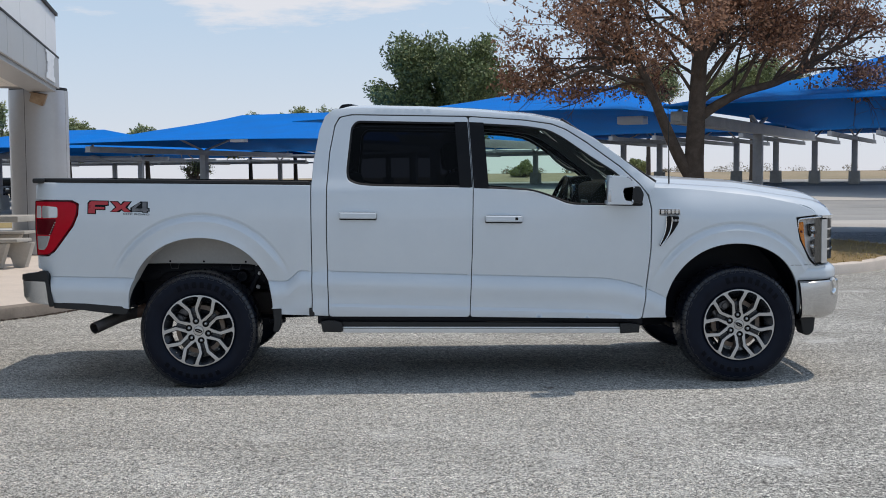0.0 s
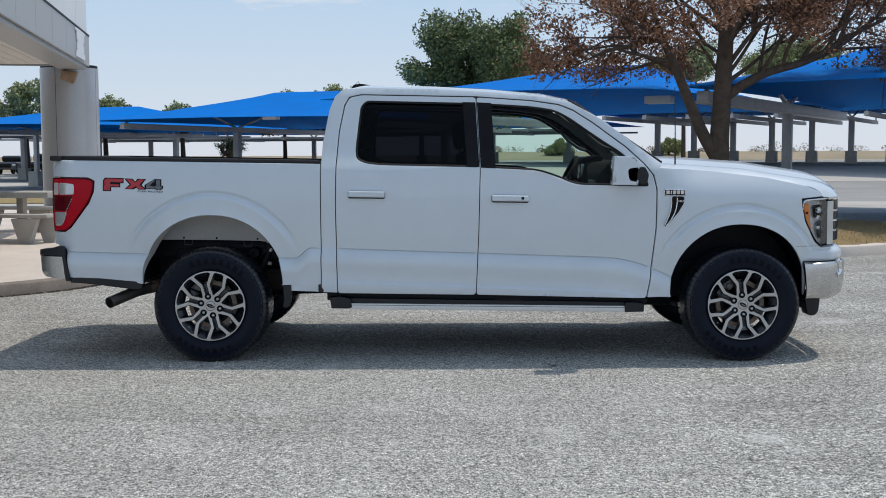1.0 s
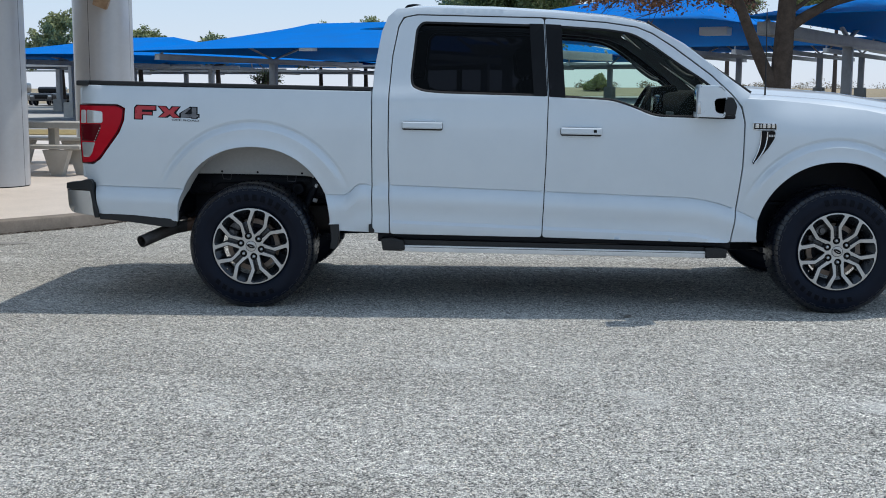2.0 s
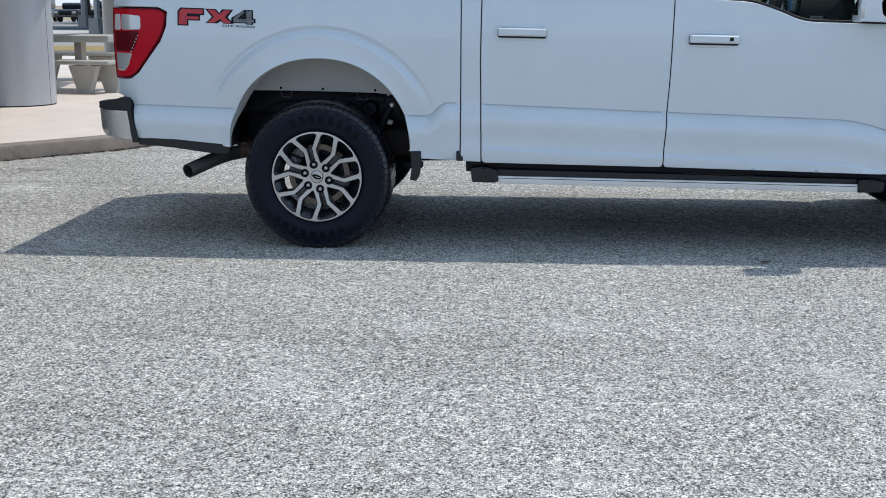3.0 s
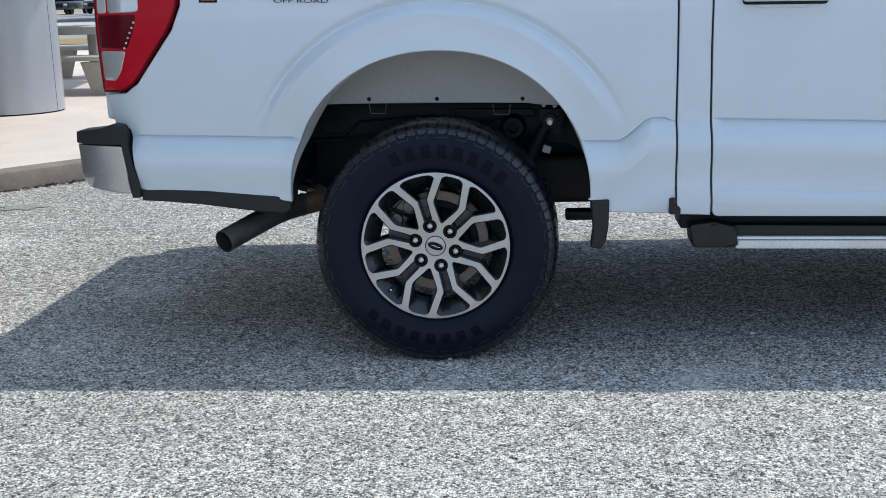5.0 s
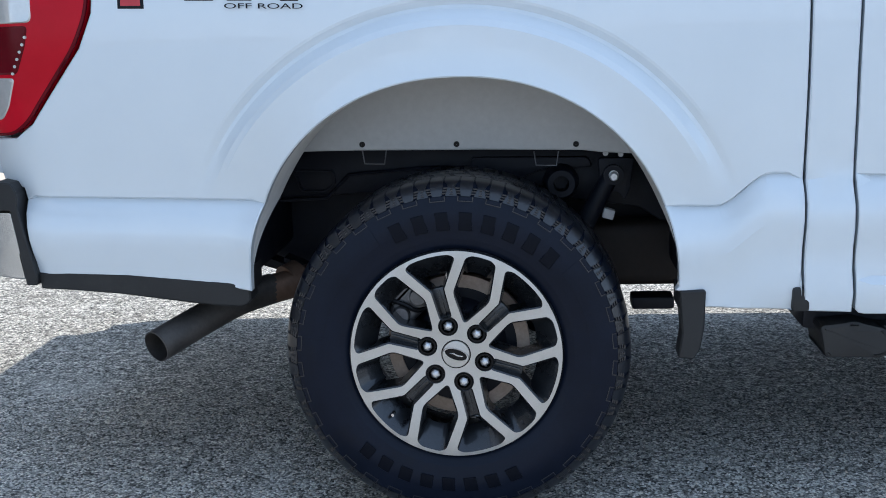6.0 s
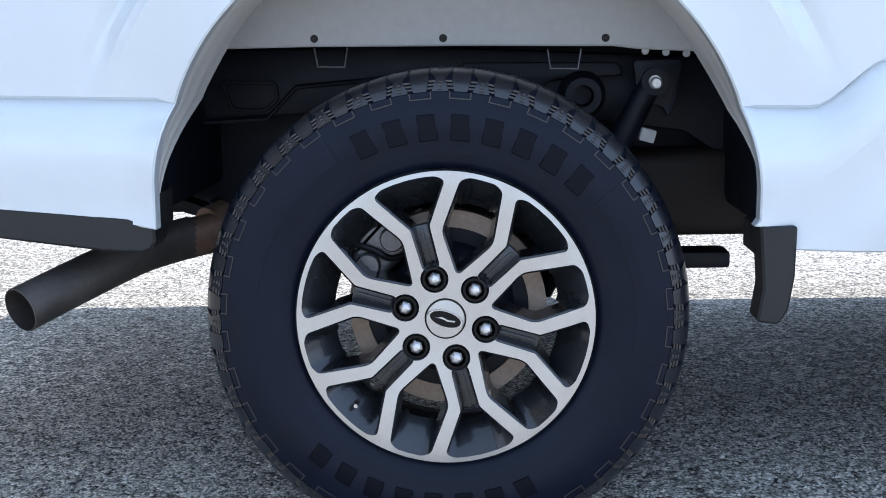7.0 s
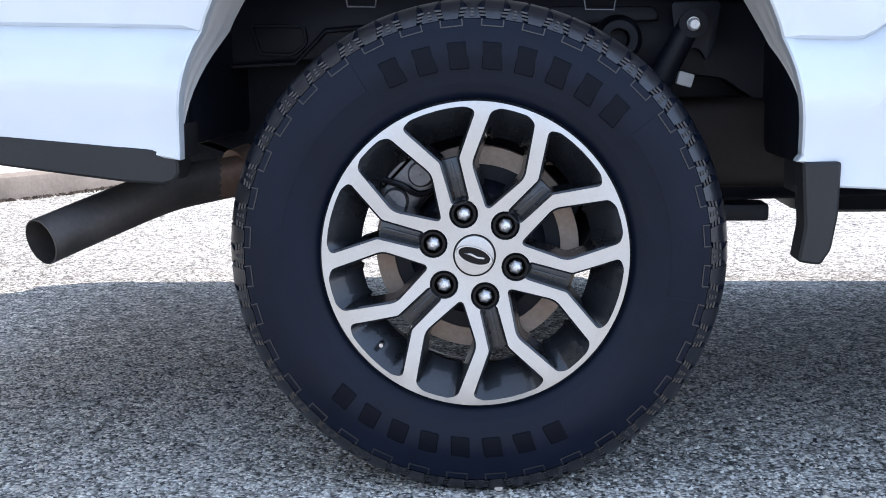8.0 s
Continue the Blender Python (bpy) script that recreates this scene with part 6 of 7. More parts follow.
# ---- cab interior ----
part("headliner", sheet(lambda u, v: roof_point(u, v * 0.96 + 0.02) - Vector((0, 0, 0.035)), 12, 14), TRIMGREY, truck, "grey headliner")
part("dashboard", prism(rounded([(2.67, 1.04), (2.70, 1.29), (2.78, 1.375), (2.98, 1.395), (3.10, 1.345), (3.2, 1.30), (3.2, 0.6), (2.95, 0.6), (2.9, 0.95)], 0.03), 0.13, 2 * YC - 0.13, 0.01), SEATCLOTH, truck, "dark dashboard")
part("centre_screen", prism(rounded([(2.655, 1.12), (2.675, 1.36), (2.70, 1.365), (2.70, 1.12)], 0.008), 0.80, 1.18, 0.004), GLOSSBLACK, truck, "black centre screen")
part("instrument_hood", prism(rounded([(2.67, 1.24), (2.70, 1.41), (2.85, 1.43), (2.90, 1.30)], 0.02), 1.22, 1.62, 0.01), SEATCLOTH, truck)
for z in (1.10, 1.16, 1.22):
    part("air_vent", box(2.665, 2.69, 0.24, 0.44, z, z + 0.035, 0.006), CASTING, truck, "silver air vent trim")
part("console", box(2.05, 2.85, 0.86, 1.13, 0.55, 0.98, 0.03), SEATCLOTH, truck)
steer = Matrix.Translation((2.60, 1.42, 1.24)) @ Matrix.Rotation(radians(-64), 4, "Y")
ring = [steer @ Vector((0.19 * math.cos(2 * math.pi * k / 40), 0.19 * math.sin(2 * math.pi * k / 40), 0)) for k in range(41)]
wheel_rim = part("steering_wheel", tube(ring, 0.017, 10, cap=False), SEATCLOTH, truck, "dark leather steering wheel")
part("steering_hub", moved(box(-0.075, 0.075, -0.085, 0.085, -0.04, 0.0, 0.02), steer), GLOSSBLACK, wheel_rim)
for a in (90, -90, 180):
    part("steering_spoke", moved(box(0.06, 0.185, -0.02, 0.02, -0.018, -0.004, 0.004), steer @ Matrix.Rotation(radians(a), 4, "Z")), CASTING, wheel_rim)
part("steering_column", tube([(2.62, 1.42, 1.22), (2.95, 1.42, 1.08)], 0.045, 12), SEATCLOTH, truck)
for gy in (0.18, 2 * YC - 0.18):
    s = 1 if gy < 1 else -1
    part("grab_handle", tube(smooth_line([(2.60, gy, 1.62), (2.645, gy + 0.03 * s, 1.56), (2.74, gy + 0.03 * s, 1.49), (2.80, gy, 1.47)], 5), 0.014, 10), TRIMGREY, truck, "grey grab handle")
part("inner_mirror", box(2.62, 2.66, YC - 0.13, YC + 0.13, 1.70, 1.77, 0.015), GLOSSBLACK, truck, "interior mirror")


def seat(x, y, w):
    s = part("front_seat" if x > 1.5 else "rear_seat", moved(box(-0.02, 0.50, -w / 2, w / 2, 0.0, 0.16, 0.05, 3), pose(x, y, 0.80)), SEATCLOTH, truck, "dark upholstered seat")
    part("seat_back", moved(box(-0.07, 0.07, -w / 2, w / 2, 0.0, 0.62, 0.05, 3), pose(x + 0.0, y, 0.86, 0, -14, 0)), SEATCLOTH, s)
    for k in ([0] if w < 0.7 else [-0.42, 0.42]):
        part("headrest", moved(box(-0.05, 0.05, -0.13, 0.13, 0.0, 0.19, 0.04, 3), pose(x - 0.17, y + k, 1.48, 0, -8, 0)), SEATCLOTH, s)
        for d in (-0.06, 0.06):
            part("headrest_rod", tube([(x - 0.155, y + k + d, 1.40), (x - 0.165, y + k + d, 1.50)], 0.006, 8), STEEL, s)
    return s


seat(1.92, 0.50, 0.52)
seat(1.92, 1.49, 0.52)
seat(1.12, YC, 1.45)

# ---- shade canopies over the parking rows ----
def canopy(x, y, rot, length, depth, eave, ridge, beam, posts, label, long_beams=True, hip=None, thick=0.14, light=None, reach=0.47):
    """A blue hip-shaped shade cloth, bowed inwards along its edges, over steel T-frames."""
    c = base("shade_canopy", (x, y, 0.0), label, "shade canopy", "shade canopies over the parking rows")
    m = pose(x, y, 0, 0, 0, rot)
    hip = hip or depth * 0.42
    stands = [-length / 2 + length * (k + 0.5) / posts for k in range(posts)] if isinstance(posts, int) else posts

    def top(u, v):
        px, py = (u - 0.5) * length, (v - 0.5) * depth
        run = min((length / 2 - abs(px)) / hip, (depth / 2 - abs(py)) / (depth / 2), 1.0)
        bow_x = 0.18 * math.sin(math.pi * v) * (2 * u - 1)
        bow_y = 0.20 * math.sin(math.pi * u) * (2 * v - 1)
        rise = 0.07 * (1 - run) * max(math.sin(math.pi * u) if abs(py) / depth >= abs(px) / length else math.sin(math.pi * v), 0.0) ** 0.7
        sag = 0.10 * math.sin(math.pi * min(1, run))
        return m @ Vector((px - bow_x, py - bow_y, eave + (ridge - eave) * run - sag + rise))
    part("cloth", sheet(top, 36, 24, 0.01), FABRIC, c, "bright blue shade cloth", 20)
    for px in stands:
        g = rise(*(m @ Vector((px, 0, 0))).xy)
        part("post", moved(box(px - thick, px + thick, -thick, thick, g - 0.02, beam, 0.01), m), GALV, c, "grey steel post")
        part("footing", moved(prism(rounded([(px - 0.3, g - 0.02), (px + 0.3, g - 0.02), (px + 0.28, g + 0.72), (px - 0.28, g + 0.72)], 0.03), -0.3, 0.3, 0.02), m), GREYCRETE, c, "concrete footing")
        part("arm", moved(box(px - 0.11, px + 0.11, -depth * reach, depth * 0.47, beam + 0.04, beam + 0.22, 0.01), m), GALV, c)
        part("arm_flange", moved(box(px - 0.13, px + 0.13, -depth * reach, depth * 0.47, beam, beam + 0.04, 0.004), m), GALV, c)
        for s in (-1, 1):
            part("strut", moved(tube([(px, s * 0.15, beam + 0.22), (px, s * depth * 0.16, eave + (ridge - eave) * 0.40)], 0.05, 8), m), GALV, c)
            if s == 1 or reach > 0.4:
                part("corner_strut", moved(tube([(px, s * depth * 0.46, beam + 0.2), (px, s * depth * 0.45, eave - 0.03)], 0.04, 8), m), GALV, c)
    if light:
        lx, ly, lz = light
        part("light_box", moved(box(lx - 0.28, lx + 0.28, ly - 0.16, ly + 0.16, lz, lz + 0.16, 0.02), m), WHITEMETAL, c, "pale light fitting")
    for s in ((-1, 1) if long_beams else ()):
        part("edge_beam", moved(box(-length / 2 * 0.97, length / 2 * 0.97, s * depth * 0.46 - 0.08, s * depth * 0.46 + 0.08, beam + 0.05, beam + 0.17, 0.01), m), GALV, c)
    if long_beams:
        part("spine_beam", moved(box(-length / 2 * 0.9, length / 2 * 0.9, -0.08, 0.08, beam + 0.02, beam + 0.22, 0.01), m), GALV, c)
    return c


BLUE = "bright blue hip-shaped shade cloth on grey steel posts"
canopy(14.0, 15.6, -29, 11.6, 13.6, 2.60, 4.0, 2.32, (-5.5, 5.5), BLUE, False, 3.0, 0.1)
canopy(5.4, 20.4, -29, 7.2, 13.6, 2.58, 3.55, 2.24, (-3.9,), BLUE, False, 2.6, 0.1, (2.6, -3.6, 2.46), 0.12)
canopy(-3.7, 41.9, -22, 11.5, 17.0, 2.75, 4.15, 2.45, (-4.4, 5.5), BLUE, False, 3.2, 0.14, (1.85, -7.6, 2.72))
canopy(-14.2, 46.4, -22, 10.0, 17.0, 2.65, 3.7, 2.45, (-4.4,), BLUE, False, 3.2, 0.1)
canopy(-19.5, 62.0, -12, 15.0, 13.0, 3.0, 4.2, 2.5, 3, BLUE)
canopy(21.5, 61.0, -28, 26.0, 20.0, 3.95, 4.3, 3.3, (-8.0, -5.7, -3.3, -1.0, 1.3, 3.5, 5.7, 8.0), "blue shade cloth over the next parking row", False, None, 0.15)
canopy(2.0, 72.0, -28, 22.0, 14.0, 3.3, 4.6, 2.8, 4, "blue shade cloth over the next parking row")
canopy(-18.0, 80.0, -12, 26.0, 14.0, 3.0, 4.2, 2.5, 4, "blue shade cloth over the next parking row")


# ---- trees ----
def leaves(centres, per, spread, size, seed, flat_=0.7):
    rng = np.random.default_rng(seed)
    verts, faces = [], []
    for c, rad in centres:
        n = int(per)
        p = rng.normal(0, 1, (n, 3))
        p /= np.linalg.norm(p, axis=1)[:, None] + 1e-6
        p *= (rng.random((n, 1)) ** 0.45) * rad * np.array([1, 1, flat_]) * spread
        p += np.array(c)
        a = rng.normal(0, 1, (n, 3))
        a /= np.linalg.norm(a, axis=1)[:, None]
        b = np.cross(a, rng.normal(0, 1, (n, 3)))
        b /= np.linalg.norm(b, axis=1)[:, None] + 1e-6
        s = size * (0.6 + 0.8 * rng.random((n, 1)))
        for i in range(n):
            k = len(verts)
            verts += [p[i] - a[i] * s[i], p[i] + b[i] * s[i] * 0.45, p[i] + a[i] * s[i], p[i] - b[i] * s[i] * 0.45]
            faces.append((k, k + 1, k + 2, k + 3))
    me = bpy.data.meshes.new("leaves")
    me.from_pydata([tuple(v) for v in verts], [], faces)
    return me


def grow(rng, start, way, length, radius, depth, tips, limbs, bend=0.25, droop=0.0):
    """One limb, then its forks; gathers the tips where leaves sit."""
    pts, p, d = [start], Vector(start), Vector(way).normalized()
    n = 4
    for k in range(n):
        d = (d + bend * Vector(rng.normal(0, 0.5, 3)) - Vector((0, 0, droop))).normalized()
        p = p + d * length / n
        pts.append(p.copy())
        if depth <= 1 or (depth == 2 and k > 1):
            tips.append((tuple(p), 1.0))
    limbs.append((smooth_line(pts, 3), [radius * (1 - 0.5 * k / (3 * n)) for k in range(3 * n + 1)], depth)) if depth > 1 else limbs.append((pts, [radius * (1 - 0.6 * k / n) for k in range(n + 1)], depth))
    if depth > 0:
        for k in range(3 if depth > 1 else 4):
            i = int(rng.integers(2, n + 1))
            side = Vector(rng.normal(0, 1, 3))
            nd = (d + 0.9 * side.normalized() + Vector((0, 0, 0.12))).normalized()
            grow(rng, pts[i], nd, length * float(rng.uniform(0.55, 0.8)), radius * (1 - 0.5 * i / n) * 0.7, depth - 1, tips, limbs, bend, droop)


def tree(name, at, limbs0, seed, label, leaf_mat, per, clump, size, depth=3, bend=0.25, droop=0.0, trunk=(), bare=None):
    rng = np.random.default_rng(seed)
    t = base(name, at, label, "tree")
    tips, limbs = [], []
    o = Vector(at)
    for pts, rad in trunk:
        limbs.append(([o + Vector(q) for q in smooth_line(pts, 4)], [float(q) for q in np.linspace(rad[0], rad[1], 4 * (len(pts) - 1) + 1)], 9))
    for start, way, length, radius in limbs0:
        grow(rng, o + Vector(start), way, length, radius, depth, tips, limbs, bend, droop)
    if bare:
        tips = [q for q in tips if not bare(q[0][0] - o.x, q[0][2] - o.z, rng.random())]
    wood = [tube(p, r, 9 if r[0] > 0.03 else 5, cap=False) for p, r, d in limbs]
    part("trunk", join(*wood), BARK, t, "dark brown bark", 60)
    me = leaves([(c, clump * r) for c, r in tips], per, 1.0, size, seed + 1)
    me.materials.append(leaf_mat)
    cr = part("crown", me, None, t)
    cr["kind"] = "stuff"
    return t


# dying tree on the island by the drive
# each limb: where it leaves the stem, its way, length and thickness
LEFT_LIMBS = [
    ((-1.05, 0.0, 3.3), (-0.5, 0.1, 0.6), 1.3, 0.055),
    ((-1.05, 0.0, 3.3), (-0.95, -0.2, 0.15), 1.25, 0.05),
    ((-0.75, 0.05, 2.75), (-0.8, 0.5, 0.45), 1.2, 0.035),
    ((-1.0, 0.0, 3.2), (-0.75, -0.6, 0.5), 1.3, 0.04),
    ((-0.3, 0.0, 3.2), (-0.6, -0.1, 0.8), 1.4, 0.035),
    ((-0.85, 0.02, 2.95), (-1.0, -0.3, 0.22), 1.05, 0.04),
    ((-0.85, 0.02, 2.95), (-0.9, 0.5, 0.12), 1.0, 0.035),
    ((-1.05, 0.0, 3.3), (-1.0, 0.2, 0.05), 1.0, 0.04),
    ((-1.08, 0.0, 3.4), (-0.2, -0.2, 1.0), 1.2, 0.04)]
MIDDLE_LIMBS = [
    ((0.05, 0.0, 3.5), (0.1, 0.5, 0.9), 1.2, 0.06),
    ((0.05, 0.0, 3.3), (-0.35, -0.3, 0.9), 1.3, 0.055),
    ((0.05, 0.0, 3.2), (0.6, 0.1, 0.7), 1.4, 0.055),
    ((0.1, 0.0, 2.9), (0.5, -0.5, 0.6), 1.3, 0.045),
    ((0.0, 0.0, 3.4), (-0.5, 0.5, 0.7), 1.3, 0.045),
    ((0.0, 0.0, 2.9), (0.1, -0.8, 0.6), 1.3, 0.035),
    ((0.0, 0.0, 3.0), (-0.2, 0.9, 0.5), 1.3, 0.035),
    ((0.05, 0.0, 3.6), (-0.7, 0.0, 0.6), 1.2, 0.045),
    ((0.05, 0.0, 3.6), (0.9, -0.2, 0.35), 1.2, 0.045),
    ((0.05, 0.0, 3.5), (0.5, 0.3, 0.9), 1.3, 0.045),
    ((0.08, 0.0, 2.6), (0.6, 0.35, 0.62), 1.25, 0.04),
    ((0.1, 0.0, 2.75), (0.5, -0.1, 0.7), 1.2, 0.035),
    ((0.0, 0.0, 2.6), (-0.5, 0.2, 0.6), 1.05, 0.035)]
RIGHT_LIMBS = [
    ((0.6, 0.05, 2.68), (0.3, 0.3, 0.9), 1.3, 0.035),
    ((1.0, 0.05, 2.82), (0.1, -0.4, 0.9), 1.3, 0.035),
    ((1.3, 0.05, 2.92), (0.6, 0.3, 0.9), 1.2, 0.04),
    ((0.6, 0.05, 2.68), (0.5, -0.3, 1.0), 1.5, 0.04),
    ((2.0, 0.1, 3.3), (0.9, -0.3, 0.4), 1.2, 0.04),
    ((1.7, 0.08, 3.08), (0.5, 0.0, 1.0), 1.2, 0.04),
    ((1.9, 0.1, 3.15), (0.8, 0.1, 0.5), 1.3, 0.045),
    ((1.9, 0.1, 3.15), (0.4, 0.4, 0.8), 1.2, 0.04),
    ((1.3, 0.05, 2.92), (0.7, -0.5, 0.6), 1.2, 0.035),
    ((1.6, 0.05, 3.0), (0.9, 0.4, 0.3), 1.3, 0.035)]
tree("dry_tree", (6.25, 11.8, 0.05), LEFT_LIMBS + MIDDLE_LIMBS + RIGHT_LIMBS,
    11, "tree with sparse dry reddish-brown leaves on the island", BROWNLEAF, 12, 0.27, 0.036, 3, 0.24, 0.015,
    trunk=[([(0.02, 0, -0.1), (0.0, 0, 0.7), (-0.05, 0, 1.4), (-0.02, 0, 2.2), (0.02, 0, 3.0), (0.05, 0, 3.6)], (0.205, 0.12)),
           ([(-0.05, 0, 1.25), (-0.32, 0.0, 1.7), (-0.6, 0.02, 2.35), (-0.85, 0.02, 2.95), (-1.08, 0, 3.4)], (0.12, 0.055)),
           ([(0.05, 0, 2.35), (0.35, 0.03, 2.55), (0.75, 0.05, 2.75), (1.3, 0.05, 2.9), (1.7, 0.08, 3.08), (2.0, 0.1, 3.3)], (0.09, 0.045))],
    bare=lambda x, z, r: x < -3.3 or (abs(x + 0.05) < 0.45 and z < 2.8) or (x < -0.5 and z < 2.75) or (x < -2.5 and z > 3.7 and r < 0.7) or (-0.4 < x < 1.4 and z < 2.72) or (x > 1.5 and z > 3.2 and r < 0.5) or (x > 1.5 and z < 2.75) or (x < -1.6 and z > 3.3 and r < 0.4) or r < 0.1)


def green_tree(x, y, height, width, seed, label, mat=None, per=26, size=0.12, low=0.58, clump=0.085):
    h = height
    return tree("leafy_tree", (x, y, 0.0), [((0, 0, h * low), (math.cos(a) * w, math.sin(a) * w, up), h * (0.42 - 0.37 * low) * width, 0.12) for a, w, up in ((0, 0.8, 0.6), (1.3, 0.7, 0.7), (2.5, 0.85, 0.5), (3.8, 0.8, 0.55), (5.1, 0.75, 0.65), (0.6, 0.2, 1.0), (4.4, 0.25, 1.0))],
                seed, label, mat or GREENLEAF, per, clump * h, size, 2, 0.25, 0.0, trunk=[([(0, 0, -0.1), (0.05, 0, h * 0.2), (0, 0, h * (low + 0.05))], (0.22, 0.12))])


green_tree(3.0, 46.0, 8.0, 1.08, 21, "full dark green tree behind the shade canopies", None, 170, 0.085, 0.40)
for i, (x, y, hgt, wid) in enumerate(((-20.3, 66, 5.9, 0.9), (-25.3, 66, 5.6, 1.35), (-30.0, 64, 5.6, 1.2), (-15.4, 66, 5.4, 0.8), (-11.5, 84, 6.9, 0.9), (-8.0, 84, 7.7, 0.9), (-4.5, 84, 7.4, 1.0))):
    green_tree(x, y, hgt, wid, 40 + i, "green tree beyond the parking rows", PALELEAF, 26, 0.11, 0.50, 0.062)
for i, (x, y, hgt, wid) in enumerate(((19.0, 80, 10.4, 0.9), (28.0, 84, 11.2, 1.05))):
    green_tree(x, y, hgt, wid, 60 + i, "green tree behind the shade canopies", PALELEAF, 64, 0.11)

green_tree(-9.9, 53, 2.7, 1.0, 70, "small tree under the shade canopies", GREENLEAF, 3, 0.05, 0.50, 0.075)
green_tree(11.6, 101, 3.1, 0.9, 71, "low rounded green bush on the far bank", PALELEAF, 60, 0.09, 0.45)
green_tree(21.8, 101, 3.4, 0.8, 72, "low rounded green bush on the far bank", PALELEAF, 60, 0.09, 0.45)

sign = base("far_sign", (23.1, 101, 1.3), "small dark sign on a pole on the far bank", "sign")
part("pole", tube([(23.1, 101, 1.2), (23.1, 101, 3.0)], 0.035, 8), GALV, sign)
part("sign_plate", box(22.98, 23.22, 100.94, 100.96, 2.25, 3.1, 0.01), GREYCRETE, sign, "grey sign plate")

# ---- island with dry grass ----
ISLAND = smooth_line([(3.2, 9.2), (5.5, 8.2), (7.2, 8.25), (8.4, 9.2), (9.6, 11.2), (10.0, 13.0), (9.0, 14.6), (6.0, 15.2), (3.0, 13.8), (2.4, 11.0), (3.2, 9.2)], 5)
thing("island_kerb", kerb_strip([(p.x, p.y) for p in ISLAND], 0.18, -0.02, 0.15, 0.04), CONCRETE, "pale concrete kerb round the planted island", "kerb", kind="structure")
soil = bmesh.new()
mid = Vector((6.4, 11.6))
rings = []
for f, z in ((0.985, 0.13), (0.9, 0.17), (0.6, 0.24), (0.25, 0.27)):
    rings.append([soil.verts.new((mid.x + (p.x - mid.x) * f, mid.y + (p.y - mid.y) * f, z + 0.02 * math.sin(7 * p.x + 5 * p.y + 9 * f))) for p in ISLAND[:-1]])
for a, b in zip(rings, rings[1:]):
    for k in range(len(a)):
        soil.faces.new((a[k], a[(k + 1) % len(a)], b[(k + 1) % len(b)], b[k]))
soil.faces.new(rings[-1])
thing("island_soil", soil, SOIL, "raised soil of the planted island", "soil", kind="structure")
rng = np.random.default_rng(5)
gv, gf = [], []
while len(gf) < 9000:
    a, r = rng.uniform(0, 2 * math.pi), math.sqrt(rng.random())
    p = ISLAND[int(a / (2 * math.pi) * (len(ISLAND) - 1))]
    x, y = mid.x + (p.x - mid.x) * r * 0.95, mid.y + (p.y - mid.y) * r * 0.95
    z = 0.12 + 0.14 * (1 - r)
    hgt, lean, w = rng.uniform(0.03, 0.12), rng.normal(0, 0.05, 2), rng.uniform(0.004, 0.010)
    t = rng.uniform(0, math.pi)
    k = len(gv)
    gv += [(x - w * math.cos(t), y - w * math.sin(t), z), (x + w * math.cos(t), y + w * math.sin(t), z), (x + lean[0], y + lean[1], z + hgt)]
    gf.append((k, k + 1, k + 2))
gm = bpy.data.meshes.new("grass")
gm.from_pydata(gv, [], gf)
gm.materials.append(foliage("straw_blades", (0.30, 0.20, 0.06), (0.48, 0.36, 0.14), 0.9))
tagged(new("grass", gm), "dry straw-coloured grass on the planted island", "grass", kind="stuff")

# pale concrete lanes between the parking rows
for name, y0, y1 in (("lane", 20.004, 27.0), ("lane", 46.0, 56.0), ("lane", 86.0, 92.0)):
    thing(name, slope(y0, y1, 0.004, 88.0), LANE, "pale concrete lane beside the parking rows", "road", kind="structure")
verge = sheet(lambda u, v: Vector((-34 + 26 * u, 27.2 + 4.4 * v + 0.25 * math.sin(9 * u), 0.03 * math.sin(math.pi * v) + 0.004)), 40, 8)
thing("verge", verge, STRAW, "strip of dry yellow grass beside the lane", "grass verge", kind="structure")
# low embankment and a pale road far off
thing("embankment", prism([(95, -0.05), (96, 0.95), (104, 1.6), (140, 1.75), (150, -0.05)], -400, -4), DRYGRASS, "low bank of dry grass beyond the lot", "bank", kind="structure").matrix_basis = Matrix.Rotation(radians(90), 4, "Z")
far_road = thing("far_road", flat([(6, 92.5), (400, 92.5), (400, 95), (6, 95)], 0.91), LANE, "pale far road beyond the lot", "road", kind="structure")


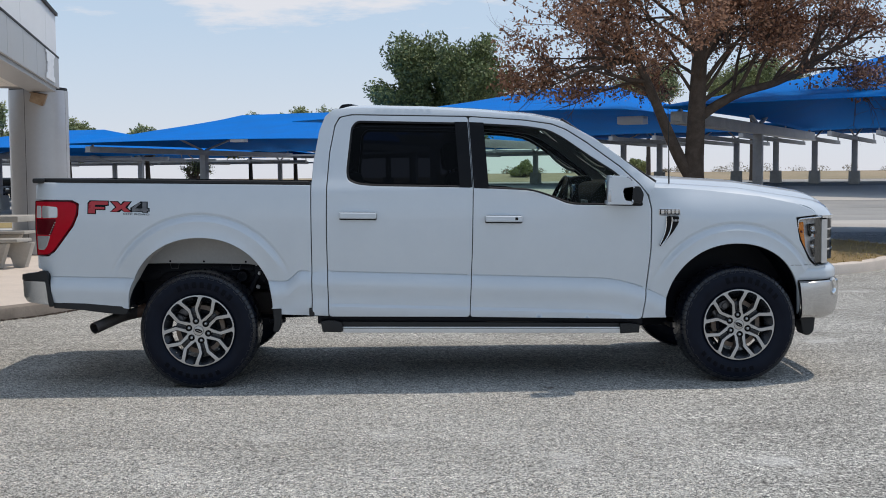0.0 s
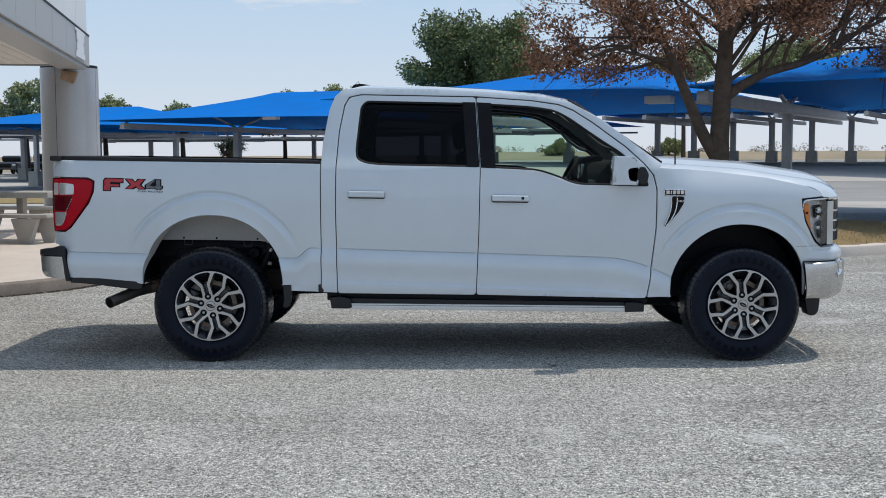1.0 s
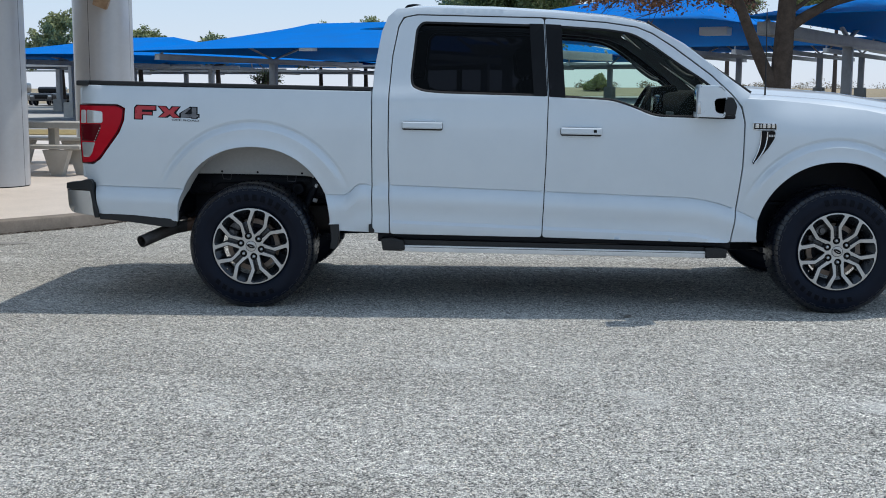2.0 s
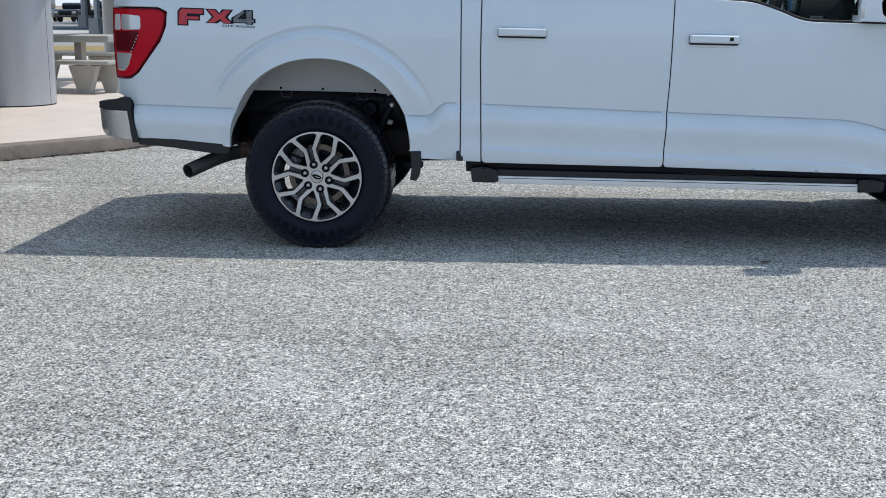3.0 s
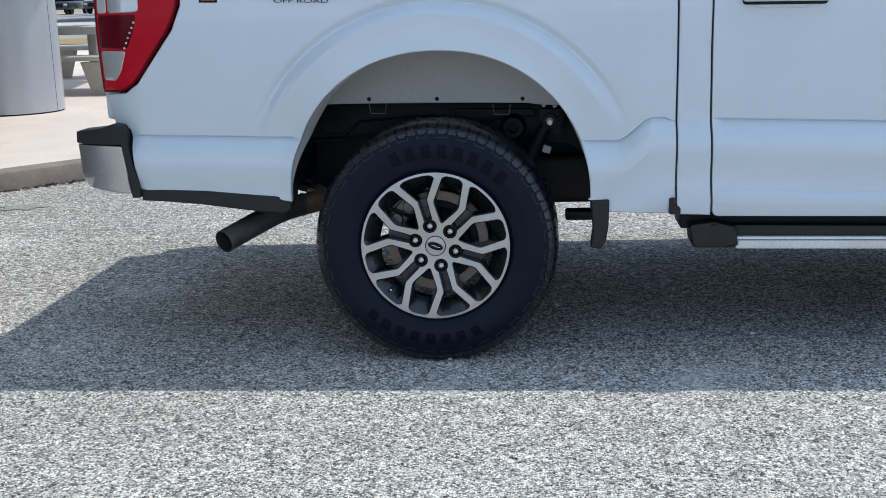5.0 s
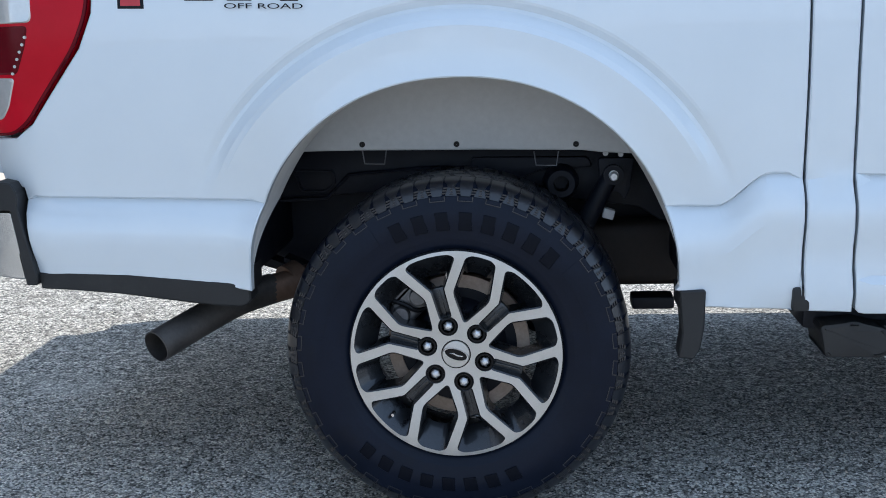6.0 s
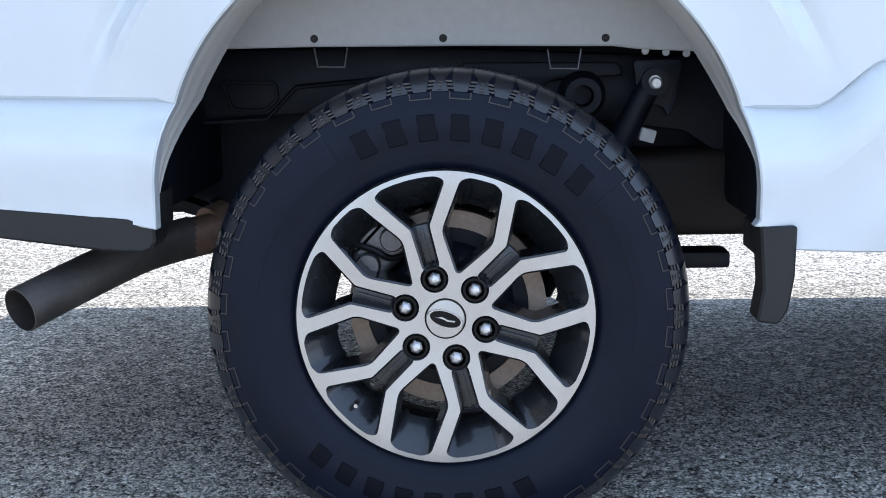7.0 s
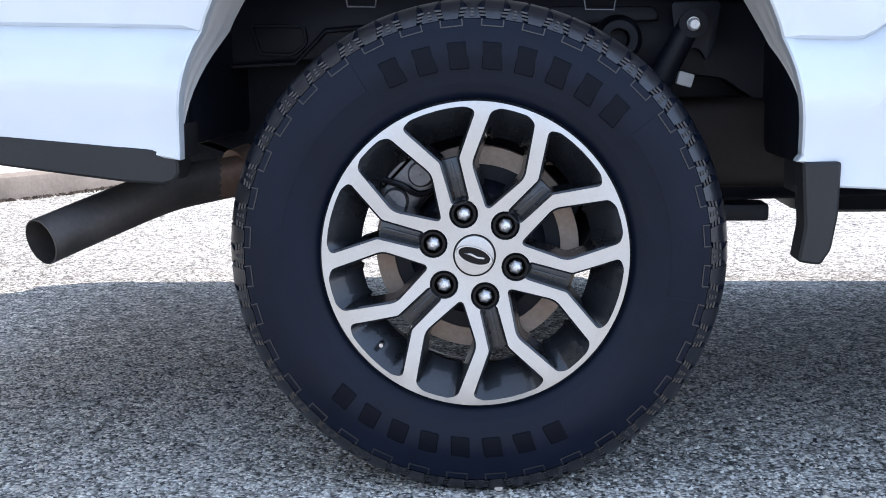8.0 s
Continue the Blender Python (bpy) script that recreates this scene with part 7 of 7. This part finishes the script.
# ---- cars parked far off ----
def parked_car(x, y, tone, label, tall):
    m = pose(x, y, rise(x, y) - 0.006)
    paint = surface("far_car_paint", tone, tuple(c * 1.1 for c in tone), 3.0, (0.25, 0.35), fine=40, bump=0.0, coat=0.8)
    c = base("parked_car", (x, y, rise(x, y) - 0.006), label, "car", "cars parked in the far rows")
    body = part("body", moved(box(-0.93, 0.93, -2.3, 2.3, 0.38, 1.0, 0.14, 3), m), paint, c)
    part("cabin", moved(box(-0.80, 0.80, -0.9, 1.6, 0.98, tall, 0.2, 3), m), paint, c)
    part("windscreen", moved(box(-0.68, 0.68, -0.96, -0.88, 1.06, tall - 0.14, 0.03), m), GLOSSBLACK, c, "dark windscreen")
    part("grille", moved(box(-0.5, 0.5, -2.34, -2.28, 0.55, 0.85, 0.03), m), GLOSSBLACK, c)
    for s in (-1, 1):
        part("headlight", moved(box(s * 0.72 - 0.14, s * 0.72 + 0.14, -2.33, -2.26, 0.68, 0.84, 0.03), m), CLEARLENS, c)
        for wy in (-1.4, 1.45):
            part("wheel", moved(lathe([(0.0, 0.02), (0.0, 0.2), (-0.01, 0.32), (0.05, 0.36), (0.2, 0.36), (0.22, 0.2)], 24), m @ pose(s * 0.75, wy, 0.36) @ pose(0, 0, 0, 0, 0, 90 * s) @ pose(0, -0.11, 0)), TYRE, c)
    return c


parked_car(-36.5, 86, (0.03, 0.03, 0.035), "dark pickup parked beneath a far shade canopy", 1.80)
parked_car(-33.7, 86.5, (0.05, 0.05, 0.055), "dark grey car parked in the far row", 1.5)
parked_car(-31.0, 86, (0.02, 0.02, 0.025), "black car parked in the far row", 1.65)
parked_car(-39.4, 86.5, (0.30, 0.30, 0.31), "silver car parked in the far row", 1.5)
parked_car(-28.2, 86.3, (0.04, 0.04, 0.045), "dark car parked beneath a far shade canopy", 1.55)

scr = np.random.default_rng(9)
spots = [((float(x), float(scr.uniform(104, 124)), float(scr.uniform(1.7, 2.0))), float(scr.uniform(0.5, 1.5))) for x in scr.uniform(6, 90, 60)]
scrub = leaves(spots, 190, 1.0, 0.085, 10, 0.5)
scrub.materials.append(DRYSCRUB)
tagged(new("scrub", scrub), "low olive scrub along the far bank", "scrub", kind="stuff")

# dry litter swept against the foot of the kerb
lit = np.random.default_rng(4)
edge = [p for p in smooth_line(KERB_LINE, 24) if 1.2 < p.y < 6.0]
heap = [((float(p.x + lit.uniform(0.0, 0.05)), float(p.y - lit.uniform(0.01, 0.05)), 0.006), float(lit.uniform(0.02, 0.06))) for p in edge]
litter = leaves(heap, 22, 1.0, 0.010, 12, 0.15)
litter.materials.append(BARK)
tagged(new("litter", litter), "dark dry litter along the foot of the kerb", "litter", kind="stuff")

# loose stone chips lying on the drive where the camera comes close, thickest in the open
cr = np.random.default_rng(17)
count = 150000
at = np.stack([cr.uniform(-2.3, 3.0, count), cr.uniform(-4.2, 0.9, count), np.zeros(count)], 1)
size = cr.uniform(0.0022, 0.0058, (count, 1))
turn = cr.uniform(0, 2 * math.pi, count)
tall = cr.uniform(0.5, 1.15, (count, 1))
corners = []
for k in range(4):
    a = turn + k * math.pi / 2 + cr.uniform(-0.35, 0.35, count)
    r = size * cr.uniform(0.7, 1.25, (count, 1))
    corners.append(at + r * np.stack([np.cos(a), np.sin(a), np.full(count, 0.12)], 1))
top = at + np.stack([np.zeros(count), np.zeros(count), (size * tall)[:, 0]], 1) + size * cr.uniform(-0.4, 0.4, (count, 3)) * np.array([1, 1, 0])
chip_points = np.stack(corners + [top], 1).reshape(-1, 3)
first = 5 * np.arange(count)[:, None]
chip_faces = np.concatenate([np.stack([first[:, 0] + k, first[:, 0] + (k + 1) % 4, first[:, 0] + 4], 1)[:, None] for k in range(4)], 1).reshape(-1, 3)
chip_mesh = bpy.data.meshes.new("stone_chips")
chip_mesh.vertices.add(len(chip_points))
chip_mesh.vertices.foreach_set("co", chip_points.ravel())
chip_mesh.loops.add(chip_faces.size)
chip_mesh.loops.foreach_set("vertex_index", chip_faces.ravel().astype(np.int32))
chip_mesh.polygons.add(len(chip_faces))
chip_mesh.polygons.foreach_set("loop_start", np.arange(0, chip_faces.size, 3, dtype=np.int32))
chip_mesh.update(calc_edges=True)
chip_mesh.materials.append(LOOSE)
tagged(new("stone_chips", chip_mesh), "loose grey stone chips on the drive", "stone chips", kind="stuff")
